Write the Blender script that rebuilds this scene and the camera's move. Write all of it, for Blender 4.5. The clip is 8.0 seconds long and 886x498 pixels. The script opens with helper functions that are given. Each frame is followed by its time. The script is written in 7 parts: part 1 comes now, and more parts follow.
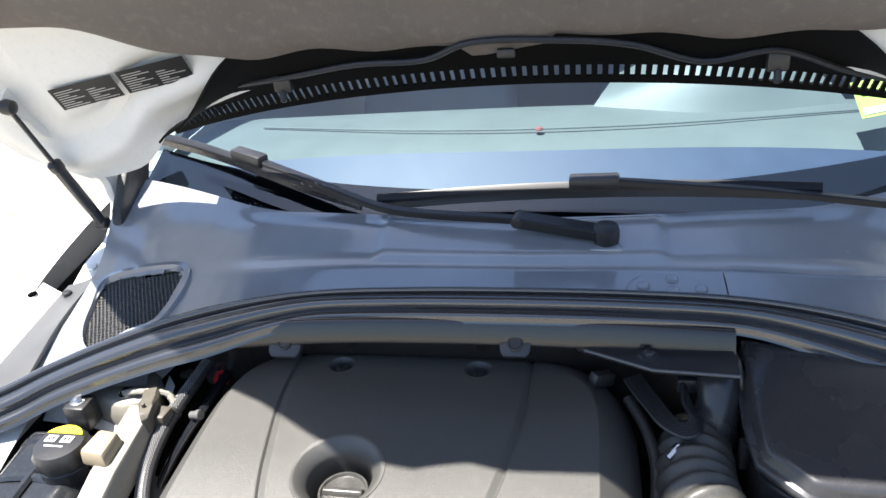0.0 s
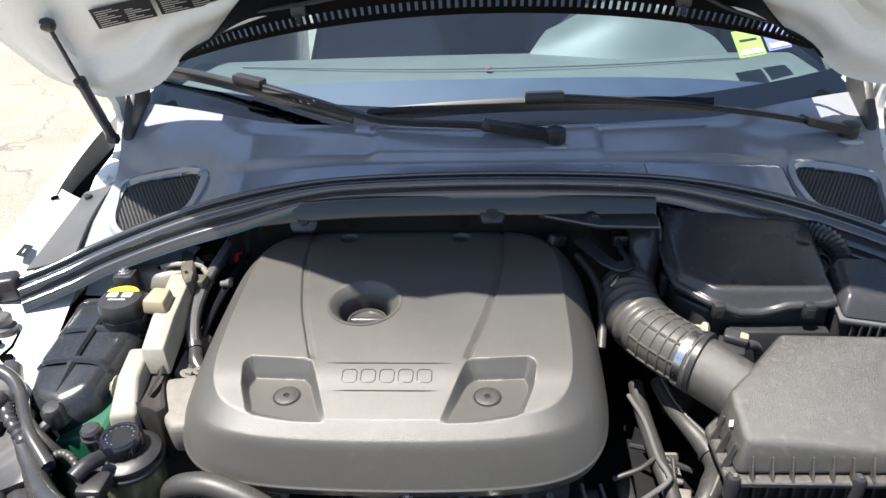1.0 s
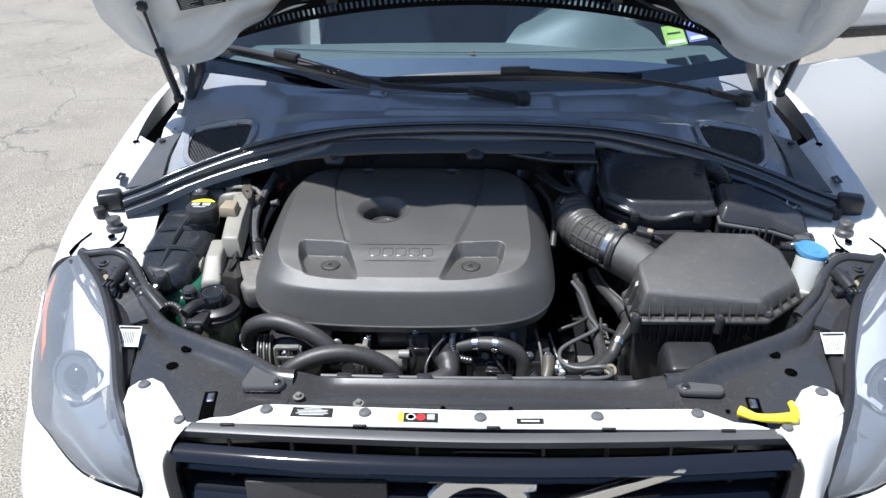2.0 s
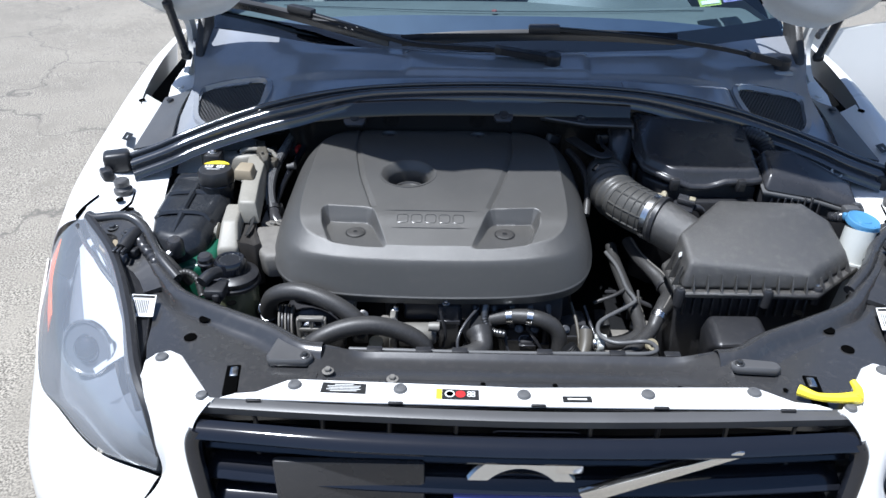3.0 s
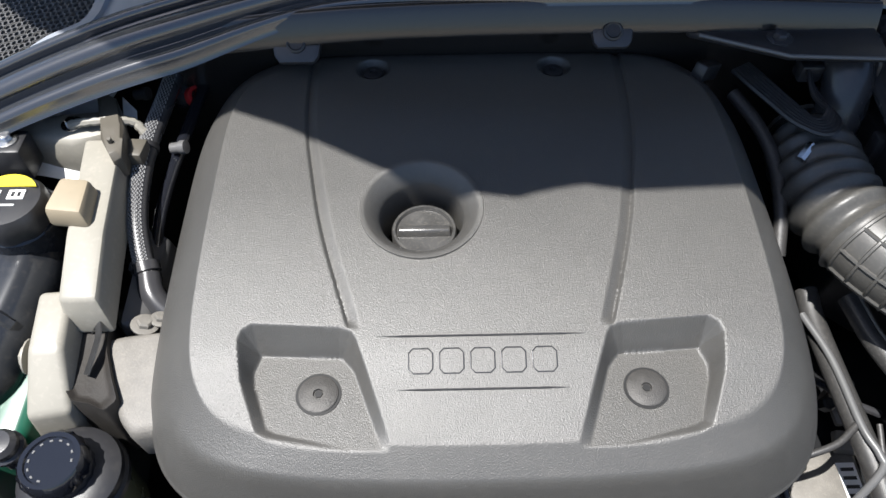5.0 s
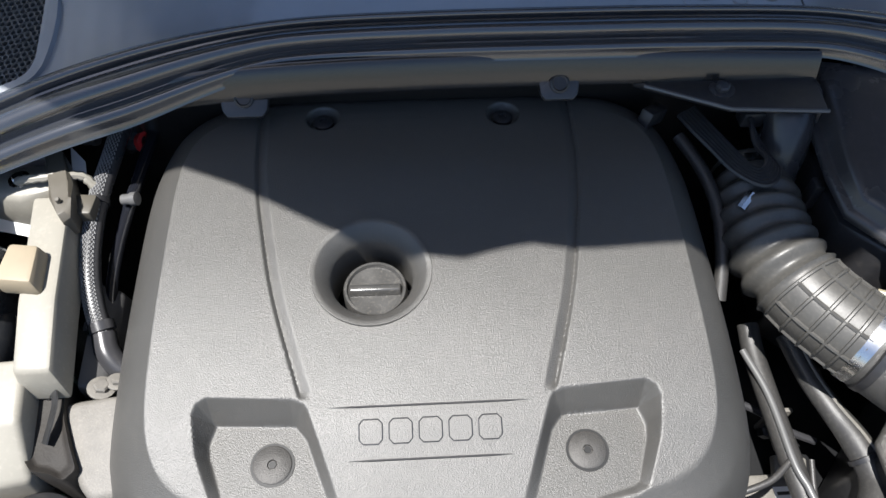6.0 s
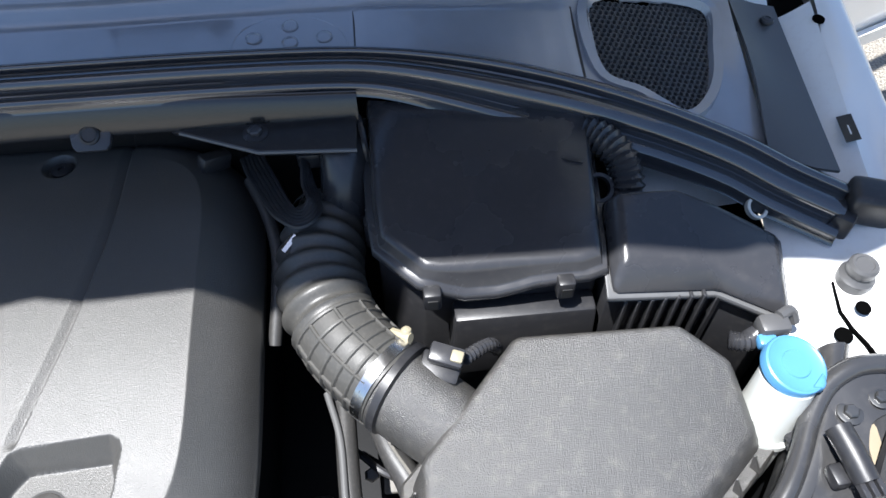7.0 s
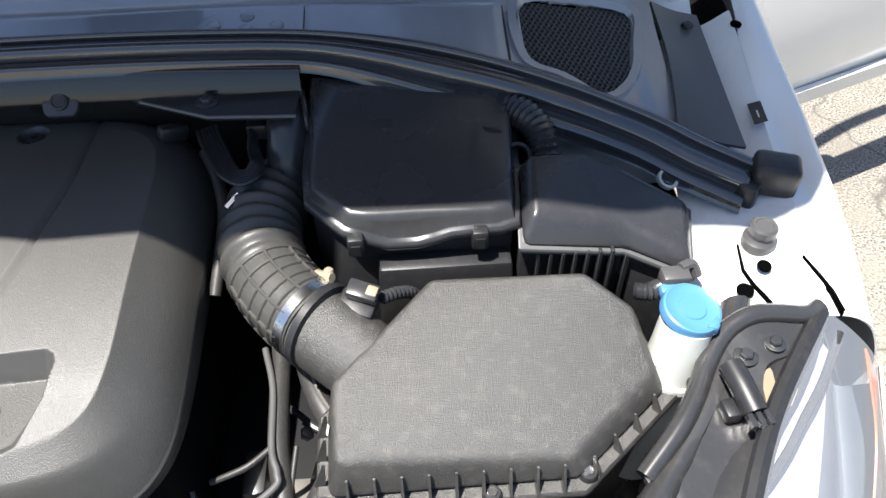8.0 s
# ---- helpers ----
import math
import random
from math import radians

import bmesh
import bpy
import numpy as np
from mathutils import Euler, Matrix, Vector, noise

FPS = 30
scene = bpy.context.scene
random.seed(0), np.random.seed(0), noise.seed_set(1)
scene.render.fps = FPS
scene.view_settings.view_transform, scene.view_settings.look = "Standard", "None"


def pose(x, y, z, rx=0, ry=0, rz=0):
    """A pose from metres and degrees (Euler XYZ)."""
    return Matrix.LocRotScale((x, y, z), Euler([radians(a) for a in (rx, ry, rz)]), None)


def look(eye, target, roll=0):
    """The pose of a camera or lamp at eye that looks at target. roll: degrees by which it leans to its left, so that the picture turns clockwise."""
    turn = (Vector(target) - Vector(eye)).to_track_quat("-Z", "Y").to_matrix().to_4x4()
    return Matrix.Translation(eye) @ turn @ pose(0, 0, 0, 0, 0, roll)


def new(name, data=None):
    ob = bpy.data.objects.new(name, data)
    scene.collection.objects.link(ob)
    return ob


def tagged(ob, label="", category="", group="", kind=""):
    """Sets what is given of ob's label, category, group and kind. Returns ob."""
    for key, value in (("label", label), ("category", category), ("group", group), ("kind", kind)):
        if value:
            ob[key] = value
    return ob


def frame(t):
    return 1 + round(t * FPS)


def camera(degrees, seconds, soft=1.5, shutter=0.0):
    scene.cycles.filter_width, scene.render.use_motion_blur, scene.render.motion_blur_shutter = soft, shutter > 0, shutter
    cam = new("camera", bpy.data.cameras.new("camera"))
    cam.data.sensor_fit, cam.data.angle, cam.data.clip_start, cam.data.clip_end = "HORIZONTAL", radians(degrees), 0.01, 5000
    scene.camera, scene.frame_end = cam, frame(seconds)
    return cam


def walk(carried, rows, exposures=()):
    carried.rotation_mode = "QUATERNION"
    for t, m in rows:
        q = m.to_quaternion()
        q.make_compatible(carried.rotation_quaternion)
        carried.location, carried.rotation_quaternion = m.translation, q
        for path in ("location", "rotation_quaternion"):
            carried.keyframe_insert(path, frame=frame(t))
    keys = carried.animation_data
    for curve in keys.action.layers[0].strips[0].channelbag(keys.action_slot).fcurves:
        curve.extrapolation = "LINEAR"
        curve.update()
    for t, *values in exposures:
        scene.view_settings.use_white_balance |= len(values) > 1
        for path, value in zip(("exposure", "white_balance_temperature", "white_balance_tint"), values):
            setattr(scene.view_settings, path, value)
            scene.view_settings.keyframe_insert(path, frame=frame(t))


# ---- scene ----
cam = camera(62.3, 8.0)
PATH = [
    (0, (0.096, -0.008, 1.7), (-0.292, 1.71, 0.754), -5.9),
    (0.5, (0.076, -0.104, 1.683), (-0.172, 1.618, 0.696), -4.1),
    (1, (-0.019, -0.35, 1.68), (-0.124, 1.394, 0.708), -2.0),
    (1.5, (0.008, -0.604, 1.703), (-0.057, 1.14, 0.726), -0.7),
    (2, (-0.035, -0.831, 1.735), (-0.08, 0.926, 0.781), -0.3),
    (2.2, (-0.061, -0.88, 1.74), (-0.097, 0.877, 0.786), -0.2),
    (3.3, (-0.116, -0.609, 1.669), (-0.136, 1.044, 0.544), 0.7),
    (3.5, (-0.118, -0.469, 1.661), (-0.135, 1.11, 0.433), 0.4),
    (4, (-0.15, -0.218, 1.588), (-0.156, 1.215, 0.193), 0.1),
    (4.5, (-0.191, 0.001, 1.564), (-0.201, 1.328, 0.068), -0.3),
    (4.7, (-0.195, 0.069, 1.561), (-0.197, 1.358, 0.032), -0.6),
    (5.8, (-0.166, 0.222, 1.65), (-0.081, 1.355, 0.004), 2.1),
    (6, (-0.163, 0.219, 1.651), (-0.077, 1.348, 0.002), 1.5),
    (6.5, (0.03, 0.22, 1.666), (0.129, 1.36, 0.026), 0.4),
    (7, (0.316, 0.199, 1.653), (0.43, 1.4, 0.058), -0.5),
    (7.5, (0.401, 0.162, 1.651), (0.503, 1.448, 0.123), -1.3),
    (8, (0.407, 0.043, 1.608), (0.482, 1.424, 0.164), -1.3),
]
EXPOSURES = [(0, 1.98, 6250, 10), (0.5, 1.85, 6350, 10), (1, 1.55, 6300, 10), (1.5, 1.33, 6200, 10), (2.2, 0.76, 5500, 10), (3.4, 0.80, 5450, 10), (4, 0.97, 5400, 10), (4.6, 1.20, 5950, 10), (6, 1.26, 6000, 10), (6.5, 1.34, 5850, 10), (7, 1.50, 5750, 10), (8, 1.38, 6150, 10)]
walk(cam, [(t, look(eye, target, roll)) for t, eye, target, roll in PATH], EXPOSURES)

# ---------------------------------------------------------------- light
TO_SUN = Vector((-0.307, -0.138, 1.0)).normalized()
world = bpy.data.worlds.new("sky")
scene.world = world
world.use_nodes = True
wn = world.node_tree.nodes
sky = wn.new("ShaderNodeTexSky")
sky.sky_type, sky.sun_disc = "NISHITA", False
sky.sun_elevation = math.asin(TO_SUN.z)
sky.sun_rotation = math.atan2(TO_SUN.x, TO_SUN.y)
world.node_tree.links.new(sky.outputs["Color"], wn["Background"].inputs["Color"])
wn["Background"].inputs["Strength"].default_value = 0.067
sun = new("sun", bpy.data.lights.new("sun", "SUN"))
sun.data.energy, sun.data.angle, sun.data.color = 5.0, radians(0.53), (1.0, 0.93, 0.83)
sun.matrix_world = look((0, 0, 0), -TO_SUN) @ Matrix.Identity(4)
sun.location = TO_SUN * 20


# ---------------------------------------------------------------- materials
def material(name, base, rough=0.5, metal=0.0, vary=0.12, scale=18.0, grain=0.0, grain_scale=900.0, dust=0.0,
             coat=0.0, spec=0.5, dark=None, rough_vary=0.08, coat_rough=0.04):
    """A surface: base colour with slow stains, fine grain relief and a little pale dust."""
    m = bpy.data.materials.new(name)
    m.use_nodes = True
    n, l = m.node_tree.nodes, m.node_tree.links
    b = n["Principled BSDF"]
    b.inputs["Metallic"].default_value = metal
    b.inputs["Coat Weight"].default_value = coat
    b.inputs["Coat Roughness"].default_value = coat_rough
    b.inputs["Specular IOR Level"].default_value = spec
    co = n.new("ShaderNodeTexCoord")
    big = n.new("ShaderNodeTexNoise")
    big.inputs["Scale"].default_value, big.inputs["Detail"].default_value = scale, 5
    l.new(co.outputs["Object"], big.inputs["Vector"])
    ramp = n.new("ShaderNodeMix")
    ramp.data_type = "RGBA"
    dk = dark or [c * (1 - vary * 2) for c in base]
    lt = [min(1, c * (1 + vary)) for c in base]
    ramp.inputs["A"].default_value, ramp.inputs["B"].default_value = (*dk, 1), (*lt, 1)
    l.new(big.outputs["Fac"], ramp.inputs["Factor"])
    colour = ramp.outputs["Result"]
    if dust:
        dn = n.new("ShaderNodeTexNoise")
        dn.inputs["Scale"].default_value, dn.inputs["Detail"].default_value = scale * 9, 6
        l.new(co.outputs["Object"], dn.inputs["Vector"])
        dr = n.new("ShaderNodeMapRange")
        dr.inputs["From Min"].default_value, dr.inputs["From Max"].default_value = 0.52, 0.75
        dr.inputs["To Max"].default_value = dust
        l.new(dn.outputs["Fac"], dr.inputs["Value"])
        dm = n.new("ShaderNodeMix")
        dm.data_type = "RGBA"
        dm.inputs["B"].default_value = (0.42, 0.38, 0.32, 1)
        l.new(dr.outputs["Result"], dm.inputs["Factor"])
        l.new(colour, dm.inputs["A"])
        colour = dm.outputs["Result"]
    l.new(colour, b.inputs["Base Color"])
    rr = n.new("ShaderNodeMapRange")
    rr.inputs["To Min"].default_value, rr.inputs["To Max"].default_value = max(0.02, rough - rough_vary), min(1, rough + rough_vary)
    l.new(big.outputs["Fac"], rr.inputs["Value"])
    l.new(rr.outputs["Result"], b.inputs["Roughness"])
    if grain:
        gn = n.new("ShaderNodeTexNoise")
        gn.inputs["Scale"].default_value, gn.inputs["Detail"].default_value = grain_scale, 3
        gn.inputs["Roughness"].default_value = 0.62
        tilt = n.new("ShaderNodeMapping")
        tilt.inputs["Rotation"].default_value = (0.62, 0.41, 0.87)
        l.new(co.outputs["Object"], tilt.inputs["Vector"])
        l.new(tilt.outputs["Vector"], gn.inputs["Vector"])
        bump = n.new("ShaderNodeBump")
        bump.inputs["Strength"].default_value, bump.inputs["Distance"].default_value = grain, 0.0012
        l.new(gn.outputs["Fac"], bump.inputs["Height"])
        l.new(bump.outputs["Normal"], b.inputs["Normal"])
    return m


WHITE = material("white_car_paint", (0.80, 0.79, 0.76), 0.3, vary=0.02, scale=6, coat=0.6)
WHITE_IN = material("white_inner_paint", (0.74, 0.74, 0.72), 0.42, vary=0.05, scale=14, dust=0.12)
COVER = material("engine_cover_plastic", (0.058, 0.0555, 0.0505), 0.46, vary=0.05, scale=9, grain=0.44, grain_scale=800, dust=0.02, spec=0.85)
GRAIN = material("grained_black_plastic", (0.050, 0.0475, 0.0435), 0.39, vary=0.08, scale=10, grain=1.0, grain_scale=720, dust=0.10, spec=1.0)
PLASTIC = material("black_plastic", (0.021, 0.021, 0.023), 0.40, vary=0.12, scale=14, grain=0.10, dust=0.03)
SATIN = material("satin_black_plastic", (0.036, 0.036, 0.039), 0.27, vary=0.12, scale=12, grain=0.05, dust=0.02)
# Cowl base lifted to pale blue-grey: sky sheen put into the faded colour.
COWL = material("cowl_faded_sheen_plastic", (0.275, 0.288, 0.314), 0.18, vary=0.24, scale=5, grain=0.05, dust=0.04, spec=1.0, coat=0.8, coat_rough=0.10)
GLOSS = material("gloss_black_plastic", (0.010, 0.011, 0.015), 0.07, vary=0.1, spec=0.5, coat=0.35, rough_vary=0.03)
RUBBER = material("black_rubber", (0.034, 0.035, 0.038), 0.24, vary=0.10, scale=8, dust=0.01, spec=1.0)
SEALRUBBER = material("satin_seal_rubber", (0.030, 0.032, 0.037), 0.15, vary=0.12, scale=12, grain=0.03, spec=1.0, coat=0.5, coat_rough=0.12, rough_vary=0.04)
INTAKE_RUBBER = material("grey_intake_rubber", (0.060, 0.058, 0.053), 0.42, vary=0.14, scale=30, grain=0.15, dust=0.06)
HOSE = material("grey_black_rubber_hose", (0.036, 0.035, 0.034), 0.45, vary=0.14, scale=30, grain=0.18, dust=0.06)
PANEL = material("black_painted_carrier", (0.036, 0.0355, 0.036), 0.25, vary=0.1, scale=9, grain=0.03, dust=0.03, spec=0.85)
# Grimy metal; also stands for shade in the gutter and on the bay sides.
DARK = material("dark_grimy_metal_and_shade", (0.0055, 0.0058, 0.0068), 0.6, vary=0.3, scale=30, dust=0.008, spec=0.25)
ALLOY = material("cast_aluminium", (0.55, 0.54, 0.52), 0.45, metal=0.85, vary=0.2, scale=40, grain=0.3)
STEEL = material("bright_steel", (0.62, 0.62, 0.62), 0.25, metal=1.0, vary=0.1, scale=60)
CREAM = material("cream_mount_paint", (0.25, 0.236, 0.20), 0.5, vary=0.08, scale=22, dust=0.2)
BEIGE = material("beige_damper_rubber", (0.27, 0.225, 0.155), 0.6, vary=0.08, scale=40)
CASTGREY = material("grey_cast_bracket", (0.165, 0.155, 0.138), 0.6, vary=0.25, scale=45, grain=0.4, grain_scale=500, dust=0.12)
PAD = material("hood_pad_felt", (0.150, 0.132, 0.118), 0.85, vary=0.15, scale=9, grain=0.6, grain_scale=260, dust=0.12)
BLUE = material("blue_cap_plastic", (0.085, 0.235, 0.42), 0.36, vary=0.05, scale=30, grain=0.05)
NATURAL = material("natural_white_plastic", (0.48, 0.49, 0.46), 0.45, vary=0.08, scale=30)
OLIVE = material("olive_reservoir_plastic", (0.13, 0.14, 0.085), 0.25, vary=0.15, scale=25)
GREEN = material("green_coolant_plastic", (0.012, 0.085, 0.05), 0.3, vary=0.2, scale=25)
TANK = material("dark_expansion_tank_plastic", (0.020, 0.022, 0.026), 0.20, vary=0.15, scale=18, dust=0.03)
YELLOW = material("yellow_plastic", (0.85, 0.68, 0.03), 0.45, vary=0.05)
RED = material("red_plastic", (0.55, 0.03, 0.03), 0.4, vary=0.05)
AMBER = material("amber_reflector", (0.85, 0.16, 0.03), 0.25, vary=0.1)
PAPER = material("white_label", (0.82, 0.82, 0.80), 0.5, vary=0.02)
# Flat black for openings: the shade inside them put into colour.
VOID = material("opening_shade_black", (0.002, 0.002, 0.002), 1.0, vary=0.0, spec=0.0)
LAMPSILVER = material("silver_lamp_lining", (0.46, 0.48, 0.51), 0.45, metal=0.0, vary=0.06, scale=14)
LAMPDARK = material("dark_lamp_lining", (0.085, 0.092, 0.105), 0.30, vary=0.1, scale=20)
LAMPGREY = material("grey_lamp_lining", (0.135, 0.148, 0.168), 0.35, vary=0.12, scale=20)
TRIM = material("bulkhead_trim_plastic", (0.020, 0.0185, 0.0175), 0.22, vary=0.12, scale=9, grain=0.03, spec=0.6, coat=0.25, coat_rough=0.10)
PALE = material("pale_alloy_casting", (0.205, 0.196, 0.175), 0.5, metal=0.2, vary=0.12, scale=40, grain=0.2, dust=0.1)
DARKBOLT = material("dark_oiled_bolt", (0.13, 0.13, 0.13), 0.35, metal=0.8, vary=0.2, scale=60)
CAPGREY = material("worn_grey_cap_plastic", (0.050, 0.049, 0.047), 0.33, vary=0.25, scale=60, grain=0.15, dust=0.15, spec=1.0)
FLAP = material("grey_flap_plastic", (0.075, 0.074, 0.074), 0.42, vary=0.08, scale=20, grain=0.1)
SCREW = material("dull_grey_screw", (0.065, 0.062, 0.058), 0.5, metal=0.3, vary=0.2, scale=120, grain=0.4, grain_scale=900)
CONDUIT = material("grey_conduit_plastic", (0.10, 0.10, 0.10), 0.4, vary=0.1, scale=40)
SOOT = material("brown_black_rubber", (0.018, 0.015, 0.012), 0.7, vary=0.3, scale=60, grain=0.4, grain_scale=300)
LUMP = material("brown_grey_rubber", (0.085, 0.076, 0.060), 0.5, vary=0.15, scale=30)
SKYBAND = material("dark_blue_sky_band", (0.040, 0.056, 0.100), 0.5, vary=0.1)
INK = material("black_label_print", (0.02, 0.02, 0.02), 0.4, vary=0.05)
PALEINK = material("pale_label_print", (0.75, 0.75, 0.72), 0.5, vary=0.03)
CHROME = material("satin_chrome", (0.70, 0.70, 0.69), 0.22, metal=1.0, vary=0.05)
GREYPL = material("grey_lamp_plastic", (0.11, 0.11, 0.11), 0.4, vary=0.1)
SEATM = material("grey_leather", (0.30, 0.31, 0.33), 0.5, vary=0.1, scale=12, grain=0.2)
STRIP_BLACK = material("matt_black_strip", (0.004, 0.004, 0.004), 0.75, vary=0.1, spec=0.1)
FRIT = material("black_glass_frit", (0.006, 0.007, 0.010), 1.0, vary=0.1, spec=0.0)
DASH = material("pale_grey_dashboard", (0.125, 0.14, 0.135), 0.5, vary=0.08, scale=12, grain=0.2)
WIPER = material("dull_black_wiper", (0.011, 0.012, 0.015), 0.42, vary=0.1, scale=20, spec=0.4)
BRAID = material("pale_braid_thread", (0.26, 0.26, 0.26), 0.5, vary=0.1, scale=60)
BRASS = material("brass_sensor", (0.30, 0.265, 0.18), 0.4, vary=0.15, scale=60)


def glass_material(name, tint, rough=0.0, clear=0.85, ior=1.5, haze=0.0):
    """Thin clear pane: gloss by Fresnel over tinted see-through."""
    m = bpy.data.materials.new(name)
    m.use_nodes = True
    n, l = m.node_tree.nodes, m.node_tree.links
    out = n["Material Output"]
    n.remove(n["Principled BSDF"])
    tr, gl, mx, fr = (n.new("ShaderNode" + k) for k in ("BsdfTransparent", "BsdfGlossy", "MixShader", "Fresnel"))
    tr.inputs["Color"].default_value = (*[c * clear for c in tint], 1)
    gl.inputs["Roughness"].default_value = rough
    fr.inputs["IOR"].default_value = ior
    l.new(fr.outputs["Fac"], mx.inputs["Fac"])
    l.new(tr.outputs["BSDF"], mx.inputs[1])
    l.new(gl.outputs["BSDF"], mx.inputs[2])
    if haze:
        df, hz = n.new("ShaderNodeBsdfDiffuse"), n.new("ShaderNodeMixShader")
        df.inputs["Color"].default_value = (0.75, 0.80, 0.88, 1)
        hz.inputs["Fac"].default_value = haze
        l.new(mx.outputs["Shader"], hz.inputs[1])
        l.new(df.outputs["BSDF"], hz.inputs[2])
        l.new(hz.outputs["Shader"], out.inputs["Surface"])
    else:
        l.new(mx.outputs["Shader"], out.inputs["Surface"])
    return m


GLASS = glass_material("windscreen_glass", (0.68, 0.89, 1.0), ior=1.9)
LENS = glass_material("headlamp_lens", (0.95, 0.97, 1.0), 0.03, 0.95, 1.8, 0.13)


def ground_material():
    """Worn pale asphalt: fine chips, broad stains, branching cracks and a few tar patches."""
    m = bpy.data.materials.new("worn_asphalt")
    m.use_nodes = True
    n, l = m.node_tree.nodes, m.node_tree.links
    b = n["Principled BSDF"]
    b.inputs["Roughness"].default_value = 0.9
    co = n.new("ShaderNodeTexCoord")

    def noise_tex(scale, detail=6):
        t = n.new("ShaderNodeTexNoise")
        t.inputs["Scale"].default_value, t.inputs["Detail"].default_value = scale, detail
        l.new(co.outputs["Object"], t.inputs["Vector"])
        return t.outputs["Fac"]

    def mix(fac, a, c):
        t = n.new("ShaderNodeMix")
        t.data_type = "RGBA"
        for key, val in (("Factor", fac), ("A", a), ("B", c)):
            if isinstance(val, tuple):
                t.inputs[key].default_value = val
            else:
                l.new(val, t.inputs[key])
        return t.outputs["Result"]

    def span(val, lo, hi, top=1.0):
        t = n.new("ShaderNodeMapRange")
        t.inputs["From Min"].default_value, t.inputs["From Max"].default_value = lo, hi
        t.inputs["To Max"].default_value = top
        l.new(val, t.inputs["Value"])
        return t.outputs["Result"]

    base = mix(span(noise_tex(1.3), 0.35, 0.65), (0.175, 0.158, 0.130, 1), (0.275, 0.250, 0.206, 1))
    chips = mix(span(noise_tex(130, 5), 0.38, 0.60), (0.045, 0.040, 0.033, 1), (0.40, 0.365, 0.305, 1))
    both = mix(span(noise_tex(7), 0.25, 0.6, 0.85), base, chips)
    warp = n.new("ShaderNodeMix")
    warp.data_type = "RGBA"
    warp.inputs["Factor"].default_value = 0.42
    wnz = n.new("ShaderNodeTexNoise")
    wnz.inputs["Scale"].default_value, wnz.inputs["Detail"].default_value = 2.5, 6
    l.new(co.outputs["Object"], wnz.inputs["Vector"])
    l.new(co.outputs["Object"], warp.inputs["A"])
    l.new(wnz.outputs["Color"], warp.inputs["B"])
    vor = n.new("ShaderNodeTexVoronoi")
    vor.feature = "DISTANCE_TO_EDGE"
    vor.inputs["Scale"].default_value = 0.8
    l.new(warp.outputs["Result"], vor.inputs["Vector"])
    crack = n.new("ShaderNodeMath")
    crack.operation = "MULTIPLY"
    l.new(span(vor.outputs["Distance"], 0.007, 0.0), crack.inputs[0])
    l.new(span(noise_tex(0.8), 0.34, 0.44), crack.inputs[1])
    col = mix(crack.outputs["Value"], both, (0.12, 0.11, 0.095, 1))
    tar = span(noise_tex(0.55, 4), 0.66, 0.70, 0.75)
    col = mix(tar, col, (0.075, 0.07, 0.065, 1))
    l.new(col, b.inputs["Base Color"])
    bump = n.new("ShaderNodeBump")
    bump.inputs["Strength"].default_value, bump.inputs["Distance"].default_value = 0.8, 0.006
    l.new(noise_tex(120, 3), bump.inputs["Height"])
    l.new(bump.outputs["Normal"], b.inputs["Normal"])
    return m


ASPHALT = ground_material()


# ---------------------------------------------------------------- building helpers
def thing(name, base, label, category, group="", kind=""):
    """An Empty at the base of a thing; its parts are given in world metres."""
    e = new(name)
    e.location = base
    e.empty_display_size = 0.03
    return tagged(e, label, category, group, kind)


def mesh_of(name, bm, mat, smooth=38):
    bmesh.ops.recalc_face_normals(bm, faces=bm.faces)
    me = bpy.data.meshes.new(name)
    bm.to_mesh(me)
    bm.free()
    me.materials.append(mat)
    me.polygons.foreach_set("use_smooth", [True] * len(me.polygons))
    me.set_sharp_from_angle(angle=radians(smooth))
    return me


def part(name, bm, mat, parent, label="", smooth=38):
    """Links a bmesh, given in world metres, as one mesh under a thing or a part."""
    ob = new(name, mesh_of(name, bm, mat, smooth))
    ob.parent = parent
    if parent.type == "EMPTY":
        ob.matrix_parent_inverse = Matrix.Translation(parent.location).inverted()
    if label:
        ob["label"] = label
    return ob


def solo(name, bm, mat, label, category, group="", kind="", smooth=38):
    return tagged(new(name, mesh_of(name, bm, mat, smooth)), label, category, group, kind)


def facing(ob, way):
    """Turns a thin sheet's faces towards a direction."""
    if sum(p.normal.dot(way) * p.area for p in ob.data.polygons) < 0:
        ob.data.flip_normals()
    return ob


def lerp(a, b, f):
    return a + (b - a) * f


def clamp(v, lo=0.0, hi=1.0):
    return max(lo, min(hi, v))


def sstep(lo, hi, v):
    f = clamp((v - lo) / (hi - lo))
    return f * f * (3 - 2 * f)


def catmull(pts, n, closed=False):
    """n points on every stretch of a smooth curve through pts."""
    pts = [Vector(p) for p in pts]
    k, out = len(pts), []
    for i in range(k if closed else k - 1):
        if closed:
            p0, p1, p2, p3 = (pts[(i + j) % k] for j in (-1, 0, 1, 2))
        else:
            p1, p2 = pts[i], pts[i + 1]
            p0 = pts[i - 1] if i else p1 * 2 - p2
            p3 = pts[i + 2] if i + 2 < k else p2 * 2 - p1
        for j in range(n):
            t = j / n
            out.append(0.5 * (2 * p1 + (p2 - p0) * t + (2 * p0 - 5 * p1 + 4 * p2 - p3) * t * t + (3 * p1 - p0 - 3 * p2 + p3) * t ** 3))
    if not closed:
        out.append(pts[-1])
    return out


